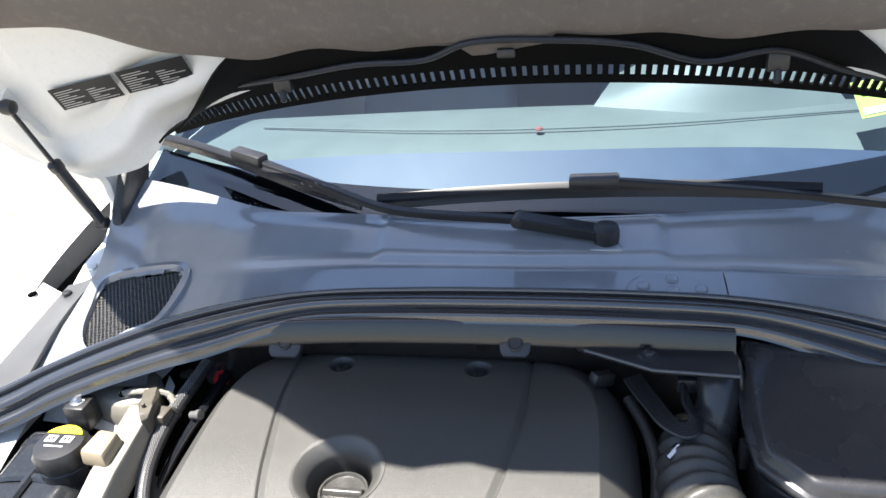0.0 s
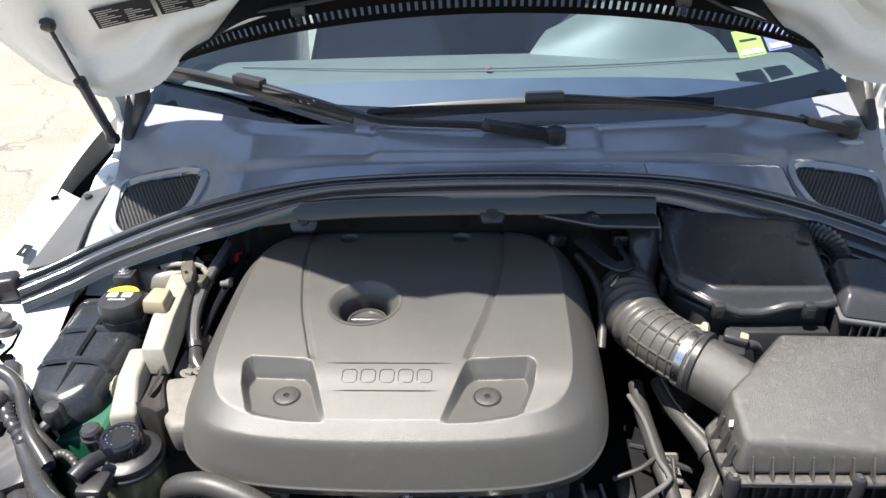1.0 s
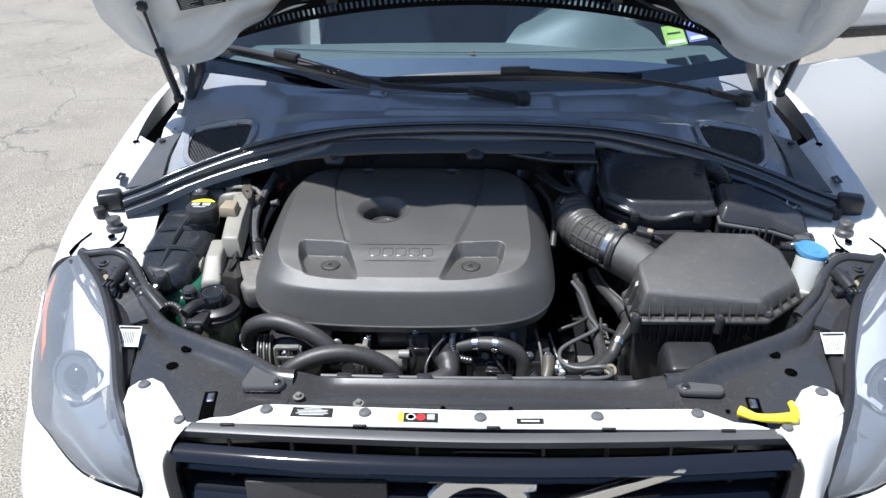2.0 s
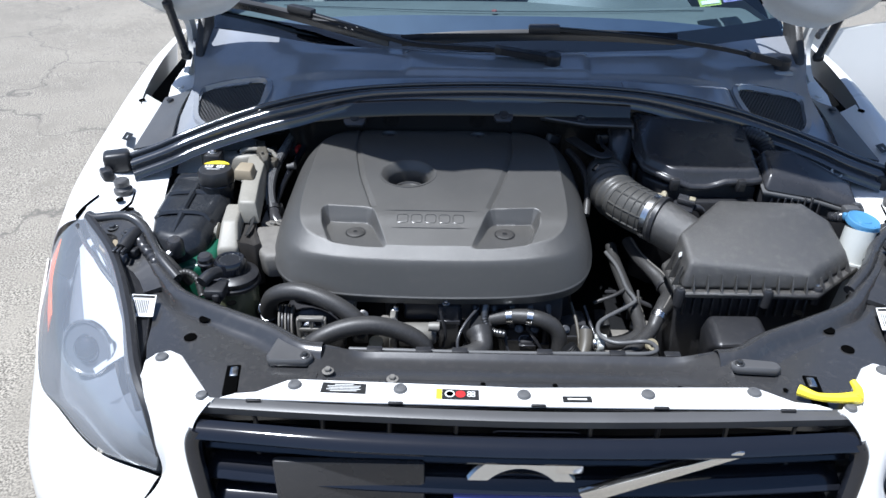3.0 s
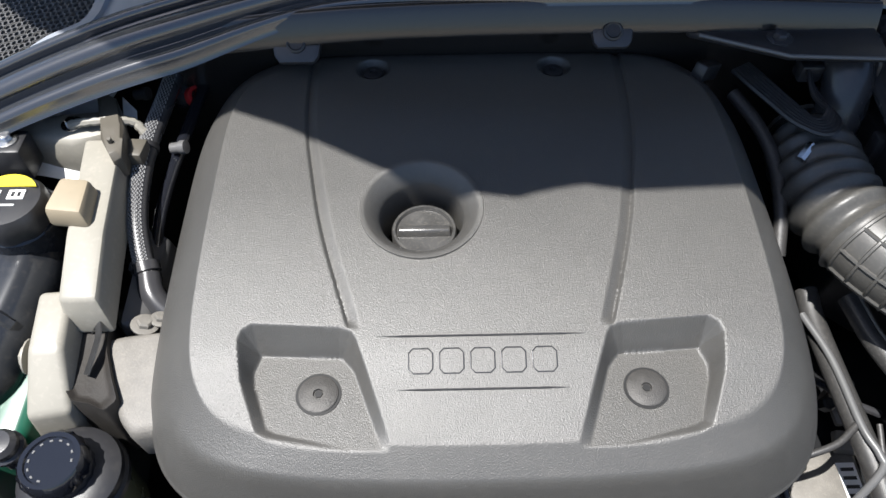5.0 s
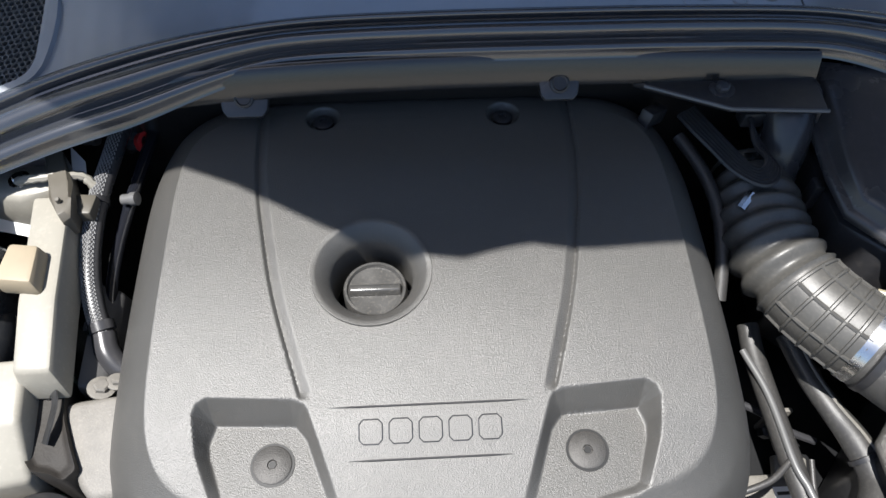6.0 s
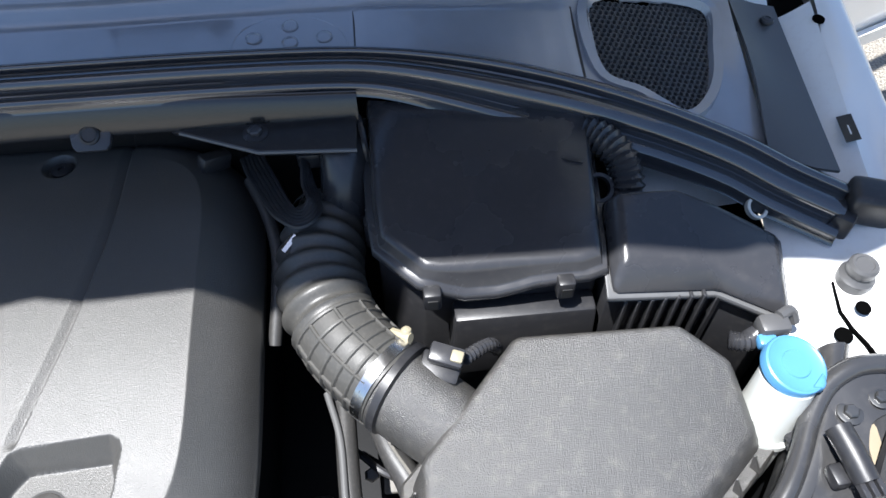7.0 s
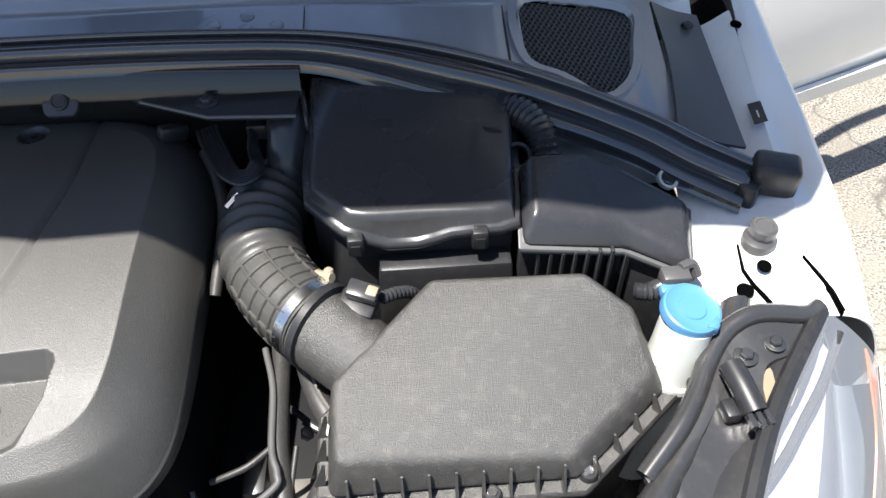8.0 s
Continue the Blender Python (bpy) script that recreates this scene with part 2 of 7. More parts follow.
def bridge(bm, a, b, closed=True):
    k = len(a)
    for i in range(k if closed else k - 1):
        j = (i + 1) % k
        try:
            bm.faces.new((a[i], a[j], b[j], b[i]))
        except ValueError:
            pass


def loft(bm, rings, cap=True, closed=True):
    made = [[bm.verts.new(p) for p in r] for r in rings]
    for a, b in zip(made, made[1:]):
        bridge(bm, a, b, closed)
    if cap and closed:
        bm.faces.new(made[0][::-1])
        bm.faces.new(made[-1])
    return made


def round_edges(bm, width, segments=2, angle=28):
    edges = [e for e in bm.edges if len(e.link_faces) == 2 and e.calc_face_angle(0) > radians(angle)]
    bmesh.ops.bevel(bm, geom=edges, offset=width, segments=segments, profile=0.5, affect="EDGES", clamp_overlap=True)
    return bm


def block(lo, hi, r=0.004, seg=2, m=None):
    bm = bmesh.new()
    (x0, y0, z0), (x1, y1, z1) = lo, hi
    loft(bm, [[(x0, y0, z), (x1, y0, z), (x1, y1, z), (x0, y1, z)] for z in (z0, z1)])
    if r:
        bmesh.ops.recalc_face_normals(bm, faces=bm.faces)
        round_edges(bm, r, seg)
    if m:
        bm.transform(m)
    return bm


def prism(rings, r=0.004, seg=2, angle=28):
    """A solid through closed rings of points, with rounded edges."""
    bm = bmesh.new()
    loft(bm, rings)
    bmesh.ops.recalc_face_normals(bm, faces=bm.faces)
    if r:
        round_edges(bm, r, seg, angle)
    return bm


def plate(outline, z0, z1, r=0.0015):
    return prism([[(x, y, z0) for x, y in outline], [(x, y, z1) for x, y in outline]], r, 1)


def frames_along(pts):
    """Axes that ride along a curve without twisting."""
    up, out = Vector((0, 0, 1)), []
    for i, p in enumerate(pts):
        d = (pts[min(i + 1, len(pts) - 1)] - pts[max(i - 1, 0)]).normalized()
        if i == 0:
            up = Vector((0, 0, 1)) if abs(d.z) < 0.9 else Vector((0, 1, 0))
        side = d.cross(up).normalized()
        up = side.cross(d).normalized()
        out.append((p, side, up, d))
    return out


def tube(pts, radius, n=12, smooth=6, caps=True, bm=None, ripple=None):
    """A round hose through pts; radius a number or one for each point; ripple(k) scales it along the way."""
    bm = bm or bmesh.new()
    path = catmull(pts, smooth)
    rings = []
    for i, (p, a, b, _) in enumerate(frames_along(path)):
        f = i / (len(path) - 1) * (len(pts) - 1)
        k = min(int(f), len(pts) - 2)
        r = lerp(radius[k], radius[k + 1], f - k) if isinstance(radius, (list, tuple)) else radius
        if ripple:
            r *= ripple(i)
        rings.append([p + (a * math.cos(2 * math.pi * j / n) + b * math.sin(2 * math.pi * j / n)) * r for j in range(n)])
    loft(bm, rings, caps)
    return bm


def sweep(pts, section, smooth=6):
    """A profile (side, up) carried along pts."""
    bm = bmesh.new()
    loft(bm, [[p + a * s + b * u for s, u in section] for p, a, b, _ in frames_along(catmull(pts, smooth))])
    return bm


def lathe(profile, centre, axis=(0, 0, 1), n=24, bm=None, cap=True):
    """A turned solid: profile of (radius, height) along axis from centre."""
    bm = bm or bmesh.new()
    turn = Vector(axis).to_track_quat("Z", "Y").to_matrix()
    c = Vector(centre)
    rings = [[c + turn @ Vector((r * math.cos(2 * math.pi * j / n), r * math.sin(2 * math.pi * j / n), h)) for j in range(n)] for r, h in profile]
    loft(bm, rings, cap)
    return bm


def surface(net, n=6, thick=0.0):
    """A smooth sheet through a net of control points."""
    rows = [catmull(r, n) for r in net]
    cols = [catmull([r[i] for r in rows], n) for i in range(len(rows[0]))]
    bm = bmesh.new()
    loft(bm, cols, cap=False, closed=False)
    bmesh.ops.recalc_face_normals(bm, faces=bm.faces)
    if thick:
        bmesh.ops.solidify(bm, geom=bm.faces[:], thickness=thick)
    return bm


def join(*bms):
    out = bmesh.new()
    for b in bms:
        me = bpy.data.meshes.new("tmp")
        b.to_mesh(me)
        b.free()
        out.from_mesh(me)
        bpy.data.meshes.remove(me)
    return out


def bolt(parent, at, axis=(0, 0, 1), r=0.007, name="bolt", mat=None, washer=True):
    """A hexagon head on a washer."""
    bm = bmesh.new()
    if washer:
        lathe([(r * 1.7, 0), (r * 1.7, 0.0015), (r * 1.5, 0.002)], at, axis, 16, bm)
    head = lathe([(r, 0.0015), (r, 0.006), (r * 0.8, 0.0075)], at, axis, 6)
    return part(name, join(bm, head), mat or STEEL, parent, smooth=25)


def push_clip(parent, at, axis=(0, 0, 1), r=0.0105, mat=None):
    """A domed plastic push clip with a cross slot."""
    bm = lathe([(r, 0), (r, 0.002), (r * 0.85, 0.0042), (r * 0.45, 0.0052), (r * 0.4, 0.0044), (0.0006, 0.0044)], at, axis, 18)
    return part("push_clip", bm, mat or GREYPL, parent)


# ---------------------------------------------------------------- ground
bm = bmesh.new()
N = 60
grid = [[bm.verts.new((x, y, 0.006 * noise.noise((x * 0.5, y * 0.5, 0)) if abs(x) < 12 and abs(y) < 12 else 0)) for x in
         [math.copysign(abs(i / N) ** 3, i) * 600 for i in range(-N, N + 1)]] for y in [math.copysign(abs(j / N) ** 3, j) * 600 for j in range(-N, N + 1)]]
for a, b in zip(grid, grid[1:]):
    bridge(bm, a, b, closed=False)
solo("ground", bm, ASPHALT, "worn pale grey asphalt car park with cracks", "ground", kind="structure")


# ---------------------------------------------------------------- the car's body
car = thing("car", (0, 1.6, 0), "white mid-size SUV with its hood propped open", "car")


def both(name, net, mat, parent, thick=0.002, n=6, label=""):
    """A sheet and its mirror image on the other side of the car."""
    out = []
    for flip in (1, -1):
        bm = surface([[(x * flip, y, z) for x, y, z in row] for row in net], n, thick)
        out.append(part(name, bm, mat, parent, label))
    return out


# Fenders: inner flange, crown and outer side, from the headlamp back to the door.
FENDER = [
    [(0.838, 0.50, 0.992), (0.872, 0.50, 0.985), (0.905, 0.50, 0.955), (0.935, 0.50, 0.88), (0.948, 0.50, 0.78)],
    [(0.845, 0.60, 1.012), (0.875, 0.60, 1.018), (0.908, 0.60, 1.000), (0.938, 0.60, 0.92), (0.955, 0.60, 0.80)],
    [(0.850, 0.72, 1.034), (0.878, 0.72, 1.018), (0.912, 0.72, 1.030), (0.940, 0.72, 0.95), (0.958, 0.72, 0.82)],
    [(0.858, 0.86, 1.060), (0.884, 0.86, 1.070), (0.918, 0.86, 1.055), (0.944, 0.86, 0.97), (0.960, 0.86, 0.83)],
    [(0.884, 1.00, 1.084), (0.902, 1.00, 1.090), (0.927, 1.00, 1.072), (0.948, 1.00, 0.98), (0.962, 1.00, 0.82)],
    [(0.904, 1.20, 1.106), (0.918, 1.20, 1.112), (0.936, 1.20, 1.092), (0.952, 1.20, 0.99), (0.962, 1.20, 0.80)],
    [(0.905, 1.42, 1.130), (0.920, 1.42, 1.130), (0.938, 1.42, 1.105), (0.955, 1.42, 1.00), (0.962, 1.42, 0.80)],
]
both("fender", FENDER, WHITE, car, n=5, label="white painted fender with a folded flange")
LOWER = [[(0.948, 0.50, 0.78), (0.95, 0.50, 0.60), (0.93, 0.50, 0.42)], [(0.958, 0.72, 0.82), (0.965, 0.72, 0.74), (0.95, 0.72, 0.70)],
         [(0.960, 0.90, 0.83), (0.968, 0.90, 0.76), (0.95, 0.90, 0.73)], [(0.962, 1.10, 0.81), (0.968, 1.10, 0.72), (0.95, 1.10, 0.66)],
         [(0.962, 1.42, 0.80), (0.965, 1.42, 0.55), (0.945, 1.42, 0.30)]]
both("fender_side", LOWER, WHITE, car, n=5)

for wx in (-0.80, 0.80):
    for wy in (0.86, 3.0):
        tyre = part("wheel", lathe([(0.20, -0.11), (0.33, -0.115), (0.355, -0.09), (0.36, 0.0), (0.355, 0.09), (0.33, 0.115), (0.20, 0.11)], (wx, wy, 0.36), (1, 0, 0), 40), RUBBER, car, "black rubber tyre on an alloy rim")
        part("rim", lathe([(0.02, -0.10), (0.21, -0.105), (0.225, -0.08), (0.225, 0.08), (0.21, 0.105), (0.02, 0.10)], (wx, wy, 0.36), (1, 0, 0), 32), ALLOY, tyre)

# Inner ledge beside the bay, white, stepping down from the flange.
LEDGE = [
    [(0.700, 0.46, 0.962), (0.755, 0.495, 0.972), (0.805, 0.512, 0.982), (0.838, 0.515, 0.990)],
    [(0.706, 0.54, 0.978), (0.762, 0.54, 0.986), (0.820, 0.54, 0.995), (0.848, 0.54, 1.004)],
    [(0.718, 0.62, 0.992), (0.768, 0.62, 1.000), (0.820, 0.62, 1.008), (0.850, 0.62, 1.018)],
    [(0.736, 0.72, 1.004), (0.782, 0.72, 1.012), (0.825, 0.72, 1.022), (0.852, 0.72, 1.036)],
    [(0.746, 0.84, 1.017), (0.790, 0.84, 1.030), (0.830, 0.84, 1.042), (0.860, 0.84, 1.062)],
    [(0.760, 0.98, 1.030), (0.805, 0.98, 1.050), (0.840, 0.98, 1.062), (0.873, 0.98, 1.084)],
]
both("fender_ledge", LEDGE, WHITE_IN, car, n=5, label="white painted inner ledge")
# White-painted gutter given the dark material: its shade is put into colour.
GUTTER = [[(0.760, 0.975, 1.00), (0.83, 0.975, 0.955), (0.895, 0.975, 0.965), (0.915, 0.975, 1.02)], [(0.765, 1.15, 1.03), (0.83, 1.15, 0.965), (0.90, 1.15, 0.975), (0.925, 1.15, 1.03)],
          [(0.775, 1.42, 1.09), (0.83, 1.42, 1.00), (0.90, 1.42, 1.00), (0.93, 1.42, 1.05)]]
both("hinge_gutter", GUTTER, DARK, car, n=4, label="gutter behind the fender ledge, its shade put into a dark colour")
for flip in (1, -1):
    plate_pts = [(0.768, 0.992), (0.826, 0.990), (0.836, 1.05), (0.832, 1.13), (0.815, 1.19), (0.775, 1.19)]
    bm = prism([[(x * flip, y, 1.060 + 0.20 * (y - 0.99)) for x, y in plate_pts], [(x * flip, y, 1.072 + 0.20 * (y - 0.99)) for x, y in plate_pts]], 0.004, 2)
    base = part("hinge_base", bm, WHITE_IN, car, "white painted hinge plate")
    bolt(base, (0.806 * flip, 1.035, 1.081), (0, -0.2, 1), r=0.009, mat=WHITE_IN)
    leaf = [(1.060, 1.105), (1.108, 1.078), (1.150, 1.105), (1.185, 1.165), (1.215, 1.212), (1.245, 1.262), (1.215, 1.285), (1.150, 1.245), (1.085, 1.175)]
    part("cowl_end_block", prism([[(0.750 * flip, y, z) for y, z in leaf], [(0.772 * flip, y, z) for y, z in leaf]], 0.008, 2), HOSE, car, "black foam block at the end of the cowl")
TOWER = [[(0.575, 0.715, 0.975), (0.64, 0.725, 0.985), (0.735, 0.735, 0.985)], [(0.570, 0.78, 1.008), (0.64, 0.78, 1.018), (0.735, 0.78, 1.006)],
         [(0.560, 0.87, 1.010), (0.64, 0.87, 1.025), (0.75, 0.87, 1.015)]]
both("strut_tower", TOWER, WHITE_IN, car, n=5, label="white painted strut tower top")
# Bay sides are dark as well: the low bay's shade put into colour.
APRON = [[(0.735, 0.44, 0.958), (0.735, 0.44, 0.75), (0.735, 0.44, 0.36)], [(0.735, 0.60, 0.985), (0.735, 0.60, 0.75), (0.735, 0.60, 0.36)],
         [(0.735, 0.87, 1.0), (0.735, 0.87, 0.75), (0.735, 0.87, 0.36)]]
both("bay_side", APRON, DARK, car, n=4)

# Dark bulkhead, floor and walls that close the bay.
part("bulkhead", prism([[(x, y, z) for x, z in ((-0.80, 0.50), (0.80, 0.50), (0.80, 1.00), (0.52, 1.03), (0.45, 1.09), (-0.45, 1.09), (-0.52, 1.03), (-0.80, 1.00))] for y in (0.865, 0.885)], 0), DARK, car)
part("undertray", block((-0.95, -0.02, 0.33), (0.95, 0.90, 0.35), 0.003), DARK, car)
TRIMX = [-0.49, -0.30, -0.10, 0.10, 0.282]
TRIMZ = [1.112, 1.134, 1.141, 1.140, 1.132]
bm = surface([[(x, y, z + dz) for x, z in zip(TRIMX, TRIMZ)] for y, dz in ((0.812, 0.0), (0.806, -0.006), (0.797, -0.030), (0.801, -0.036), (0.828, -0.050))] + [[(x, 0.86, 0.85) for x in TRIMX]], 8, 0.003)
part("bulkhead_trim", bm, TRIM, car, "black plastic trim below the hood seal")

# ---------------------------------------------------------------- cowl panel
SEAL = [(-0.815, 0.690, 1.052), (-0.76, 0.722, 1.064), (-0.70, 0.757, 1.082), (-0.60, 0.792, 1.112), (-0.50, 0.818, 1.137), (-0.40, 0.838, 1.152),
        (-0.28, 0.850, 1.162), (-0.14, 0.846, 1.171), (0, 0.842, 1.175)]
SEAL = SEAL + [(-x, y, z) for x, y, z in SEAL[-2::-1]]
seal_path = catmull(SEAL, 10)


def seal_at(x):
    k = min(range(len(seal_path)), key=lambda i: abs(seal_path[i].x - x))
    return seal_path[k]


def rear_edge(x):
    a = abs(x)
    return 1.035 + 0.01 * sstep(0, 0.4, a) + 0.165 * sstep(0.38, 0.80, a), 1.180 + 0.012 * sstep(0, 0.6, a)


def cowl_point(x, f):
    """Cowl surface: f = 0 behind the seal, 1 at the windscreen."""
    s, (ry, rz) = seal_at(x), rear_edge(x)
    y0, z0 = s.y + 0.012, s.z - 0.034 + 0.012 * abs(x)
    y = lerp(y0, ry, f)
    z = lerp(z0, rz, f) - 0.012 * math.sin(math.pi * f)
    # shelf along the seal, then the raised wiper deck
    z += 0.010 * sstep(0.42, 0.52, f) * (1 - sstep(0.8, 1.0, f)) * (1 - sstep(0.42, 0.55, abs(x)))
    if -0.235 < x < 0.215:
        z += 0.007 * sstep(0.47, 0.53, f) * sstep(-0.235, -0.215, x) * (1 - sstep(0.195, 0.215, x)) * (1 - sstep(0.9, 1, f))
    z += 0.0045 * sstep(0.2855, 0.2885, x) * (1 - sstep(0.535, 0.540, x)) * (1 - sstep(0.40, 0.44, f))
    # up-turned outer ends
    z += 0.02 * sstep(0.70, 0.80, abs(x)) * f
    return Vector((x * (1 + 0.07 * sstep(0.45, 1.0, f) * sstep(0.5, 0.75, abs(x))), y, z))


bm = bmesh.new()
VENT = [(0.716, 0.958), (0.566, 0.956), (0.556, 0.848), (0.604, 0.818), (0.655, 0.792), (0.698, 0.830), (0.718, 0.888)]


def inside(p, poly):
    x, y = p
    hit = False
    for (x0, y0), (x1, y1) in zip(poly, poly[1:] + poly[:1]):
        if (y0 > y) != (y1 > y) and x < (x1 - x0) * (y - y0) / (y1 - y0) + x0:
            hit = not hit
    return hit


XS = [-0.748 + 1.496 * i / 200 for i in range(201)]
cols = [[bm.verts.new(cowl_point(x, j / 40)) for j in range(41)] for x in XS]
for a, b in zip(cols, cols[1:]):
    bridge(bm, a, b, closed=False)
gone = [f for f in bm.faces if inside((abs(f.calc_center_median().x), f.calc_center_median().y), VENT)]
bmesh.ops.delete(bm, geom=gone, context="FACES")
bmesh.ops.solidify(bm, geom=bm.faces[:], thickness=0.003)
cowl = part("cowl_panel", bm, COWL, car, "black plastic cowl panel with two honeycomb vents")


def vent_height(x, y):
    s, (ry, _) = seal_at(x), rear_edge(x)
    return cowl_point(x, clamp((y - s.y - 0.012) / (ry - s.y - 0.012), -0.3, 1)).z


for flip in (1, -1):
    bm = bmesh.new()
    p = 0.0074
    for i in range(40):
        for j in range(48):
            cx, cy = 0.52 + (i + 0.5 * (j % 2)) * p, 0.72 + j * p * 0.866
            if not inside((cx, cy), VENT):
                continue
            ring = [(math.cos(math.pi / 6 + math.pi / 3 * k), math.sin(math.pi / 6 + math.pi / 3 * k)) for k in range(6)]
            slope_x = (vent_height((cx + 0.02) * flip, cy) - vent_height((cx - 0.02) * flip, cy)) / 0.04
            slope_y = (vent_height(cx * flip, cy + 0.02) - vent_height(cx * flip, cy - 0.02)) / 0.04
            cz = vent_height(cx * flip, cy) - 0.002

            def hex_ring(size, drop):
                return [bm.verts.new(((cx + u * p * size) * flip, cy + v * p * size, cz + (u * slope_x + v * slope_y) * p * size - drop)) for u, v in ring]

            o, n1, n2 = hex_ring(0.577, 0), hex_ring(0.43, 0), hex_ring(0.41, 0.004)
            bridge(bm, o, n1)
            bridge(bm, n1, n2)
    part("vent_mesh", bm, FLAP, cowl, "black honeycomb vent mesh")
    rim = [Vector((x * flip, y, vent_height(x * flip, y) + 0.005)) for x, y in VENT]
    loop = catmull(rim, 6, closed=True)
    bm = bmesh.new()
    rings = []
    for k, q in enumerate(loop):
        d = (loop[(k + 1) % len(loop)] - loop[k - 1]).normalized()
        side = d.cross(Vector((0, 0, 1))).normalized()
        rings.append([q + side * s + Vector((0, 0, u)) for s, u in ((-0.011, -0.006), (-0.007, 0.004), (0.004, 0.004), (0.006, -0.008))])
    loft(bm, rings + [rings[0]], cap=False)
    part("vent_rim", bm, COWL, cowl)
    # added black well under the mesh: the vent's shade put into colour
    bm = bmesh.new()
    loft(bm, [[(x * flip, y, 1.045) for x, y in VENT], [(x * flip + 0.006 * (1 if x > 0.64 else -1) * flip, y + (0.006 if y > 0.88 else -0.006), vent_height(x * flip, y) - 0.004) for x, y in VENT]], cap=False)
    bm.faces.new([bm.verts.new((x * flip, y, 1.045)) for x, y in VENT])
    part("vent_shade", bm, VOID, cowl)

# Seams, access disc and clips on the cowl.
for x in (0.287, 0.537):
    a = [cowl_point(x, f) + Vector((0, 0, 0.0012)) for f in (0.0, 0.2, 0.42)]
    part("seam", sweep(a, [(-0.004, -0.002), (0.004, -0.002), (0.004, 0.001), (-0.004, 0.001)], 4), INK, cowl)


def on_cowl(x, y):
    s, (ry, _) = seal_at(x), rear_edge(x)
    return cowl_point(x, (y - s.y - 0.012) / (ry - s.y - 0.012)).z


DX, DY, DR = 0.212, 0.886, 0.066
bm = bmesh.new()
rings = [[Vector((DX + r * math.cos(a), DY + 0.72 * r * math.sin(a), 0)) for a in [2 * math.pi * k / 48 for k in range(48)]] for r in (DR, DR * 0.985, DR * 0.96, DR * 0.94, 0.04, 0.02, 0.004)]
for r, h in zip(rings, (0.0, 0.0035, 0.0035, 0.0022, 0.0022, 0.0022, 0.0022)):
    for q in r:
        q.z = on_cowl(q.x, q.y) + h
loft(bm, rings)
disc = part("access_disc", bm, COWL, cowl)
for dx, dy in ((-0.040, 0.012), (0.0, 0.030), (0.038, 0.012), (0, 0.004)):
    q = Vector((DX + dx, DY + dy, on_cowl(DX + dx, DY + dy) + 0.002))
    part("disc_dimple", lathe([(0.0095, 0), (0.0095, 0.0022), (0.0080, 0.0030), (0.0070, 0.0015), (0.001, 0.0012)], q, (0, -0.1, 1), 18), COWL, disc)
for x, f in ((-0.13, 0.34), (-0.10, 0.12), (0.02, 0.14), (0.45, 0.62), (0.20, 0.93), (-0.44, 0.1)):
    part("water_spot", lathe([(0.0075, -0.001), (0.0070, 0.0006), (0.001, 0.0008)], cowl_point(x, f), (0, 0, 1), 9), material("dried_spot", (0.32, 0.33, 0.36), 0.6), cowl)

# ---------------------------------------------------------------- hood seal
def seal_section():
    """Three rubber lobes side by side on a sloping flange."""
    lobes, top = ((0.00, 0.16, 0.007), (0.185, 0.50, 0.011), (0.525, 0.73, 0.006)), []
    for t0, t1, h in lobes:
        for k in range(7):
            f = k / 6
            t, r = lerp(t0, t1, f), h * math.sin(math.pi * f) ** 0.6
            top.append((lerp(0.006, -0.050, t) - 0.55 * r, lerp(-0.006, -0.044, t) + 0.83 * r))
    return top + [(-0.0375, -0.0385), (-0.016, -0.044), (0.010, -0.036)]


SEC = seal_section()
seal = thing("hood_seal", (0, 0.84, 1.10), "long black rubber hood seal arching across the bay", "seal")
bm = bmesh.new()
rings = []
for k, q in enumerate(seal_path):
    d = (seal_path[min(k + 1, len(seal_path) - 1)] - seal_path[max(k - 1, 0)])
    fwd = Vector((d.y, -d.x, 0)).normalized()
    lift = 1 - 0.25 * sstep(0.45, 0.8, abs(q.x))
    wide = 1 + 0.48 * sstep(0.28, 0.48, abs(q.x))
    rings.append([q - fwd * s * wide + Vector((0, 0, u * lift * wide)) for s, u in SEC])
loft(bm, rings)
part("seal_strip", bm, SEALRUBBER, seal, smooth=60)
for flip in (1, -1):
    m = pose(0.834 * flip, 0.676, 1.036, 0, 0, -20 * flip)
    bm = block((-0.026, -0.020, -0.02), (0.028, 0.022, 0.024), 0.009, 3, m)
    cap = part("end_cap", bm, PLASTIC, seal, "moulded rubber end cap")
    part("end_lip", block((-0.036, -0.012, -0.030), (-0.012, 0.020, 0.012), 0.006, 2, pose(0.822 * flip, 0.650, 1.026, 0, 0, -38 * flip)), PLASTIC, cap)

# Rubber hood stops on the ledges.
for flip in (1, -1):
    bm = lathe([(0.0190, -0.014), (0.0190, 0.004), (0.0155, 0.007), (0.0140, 0.010), (0.0155, 0.014), (0.0155, 0.022), (0.0130, 0.0250), (0.0100, 0.0250), (0.0090, 0.0238), (0.001, 0.0238)], (0.798 * flip, 0.602, 1.006), n=24)
    solo("hood_stop", bm, FLAP, "round grey rubber hood stop on the white ledge", "rubber stop", "hood stops")

# ---------------------------------------------------------------- windscreen and cabin
def screen_point(x, g):
    """Windscreen: g metres up the glass from the cowl."""
    a = abs(x)
    y, z = 1.02 + 0.20 * (a / 0.78) ** 2.2, 1.168 + 0.016 * (a / 0.78) ** 2
    return Vector((x * (1 - 0.10 * g), y + g * 0.885 - 0.03 * g * g, z + g * 0.466))


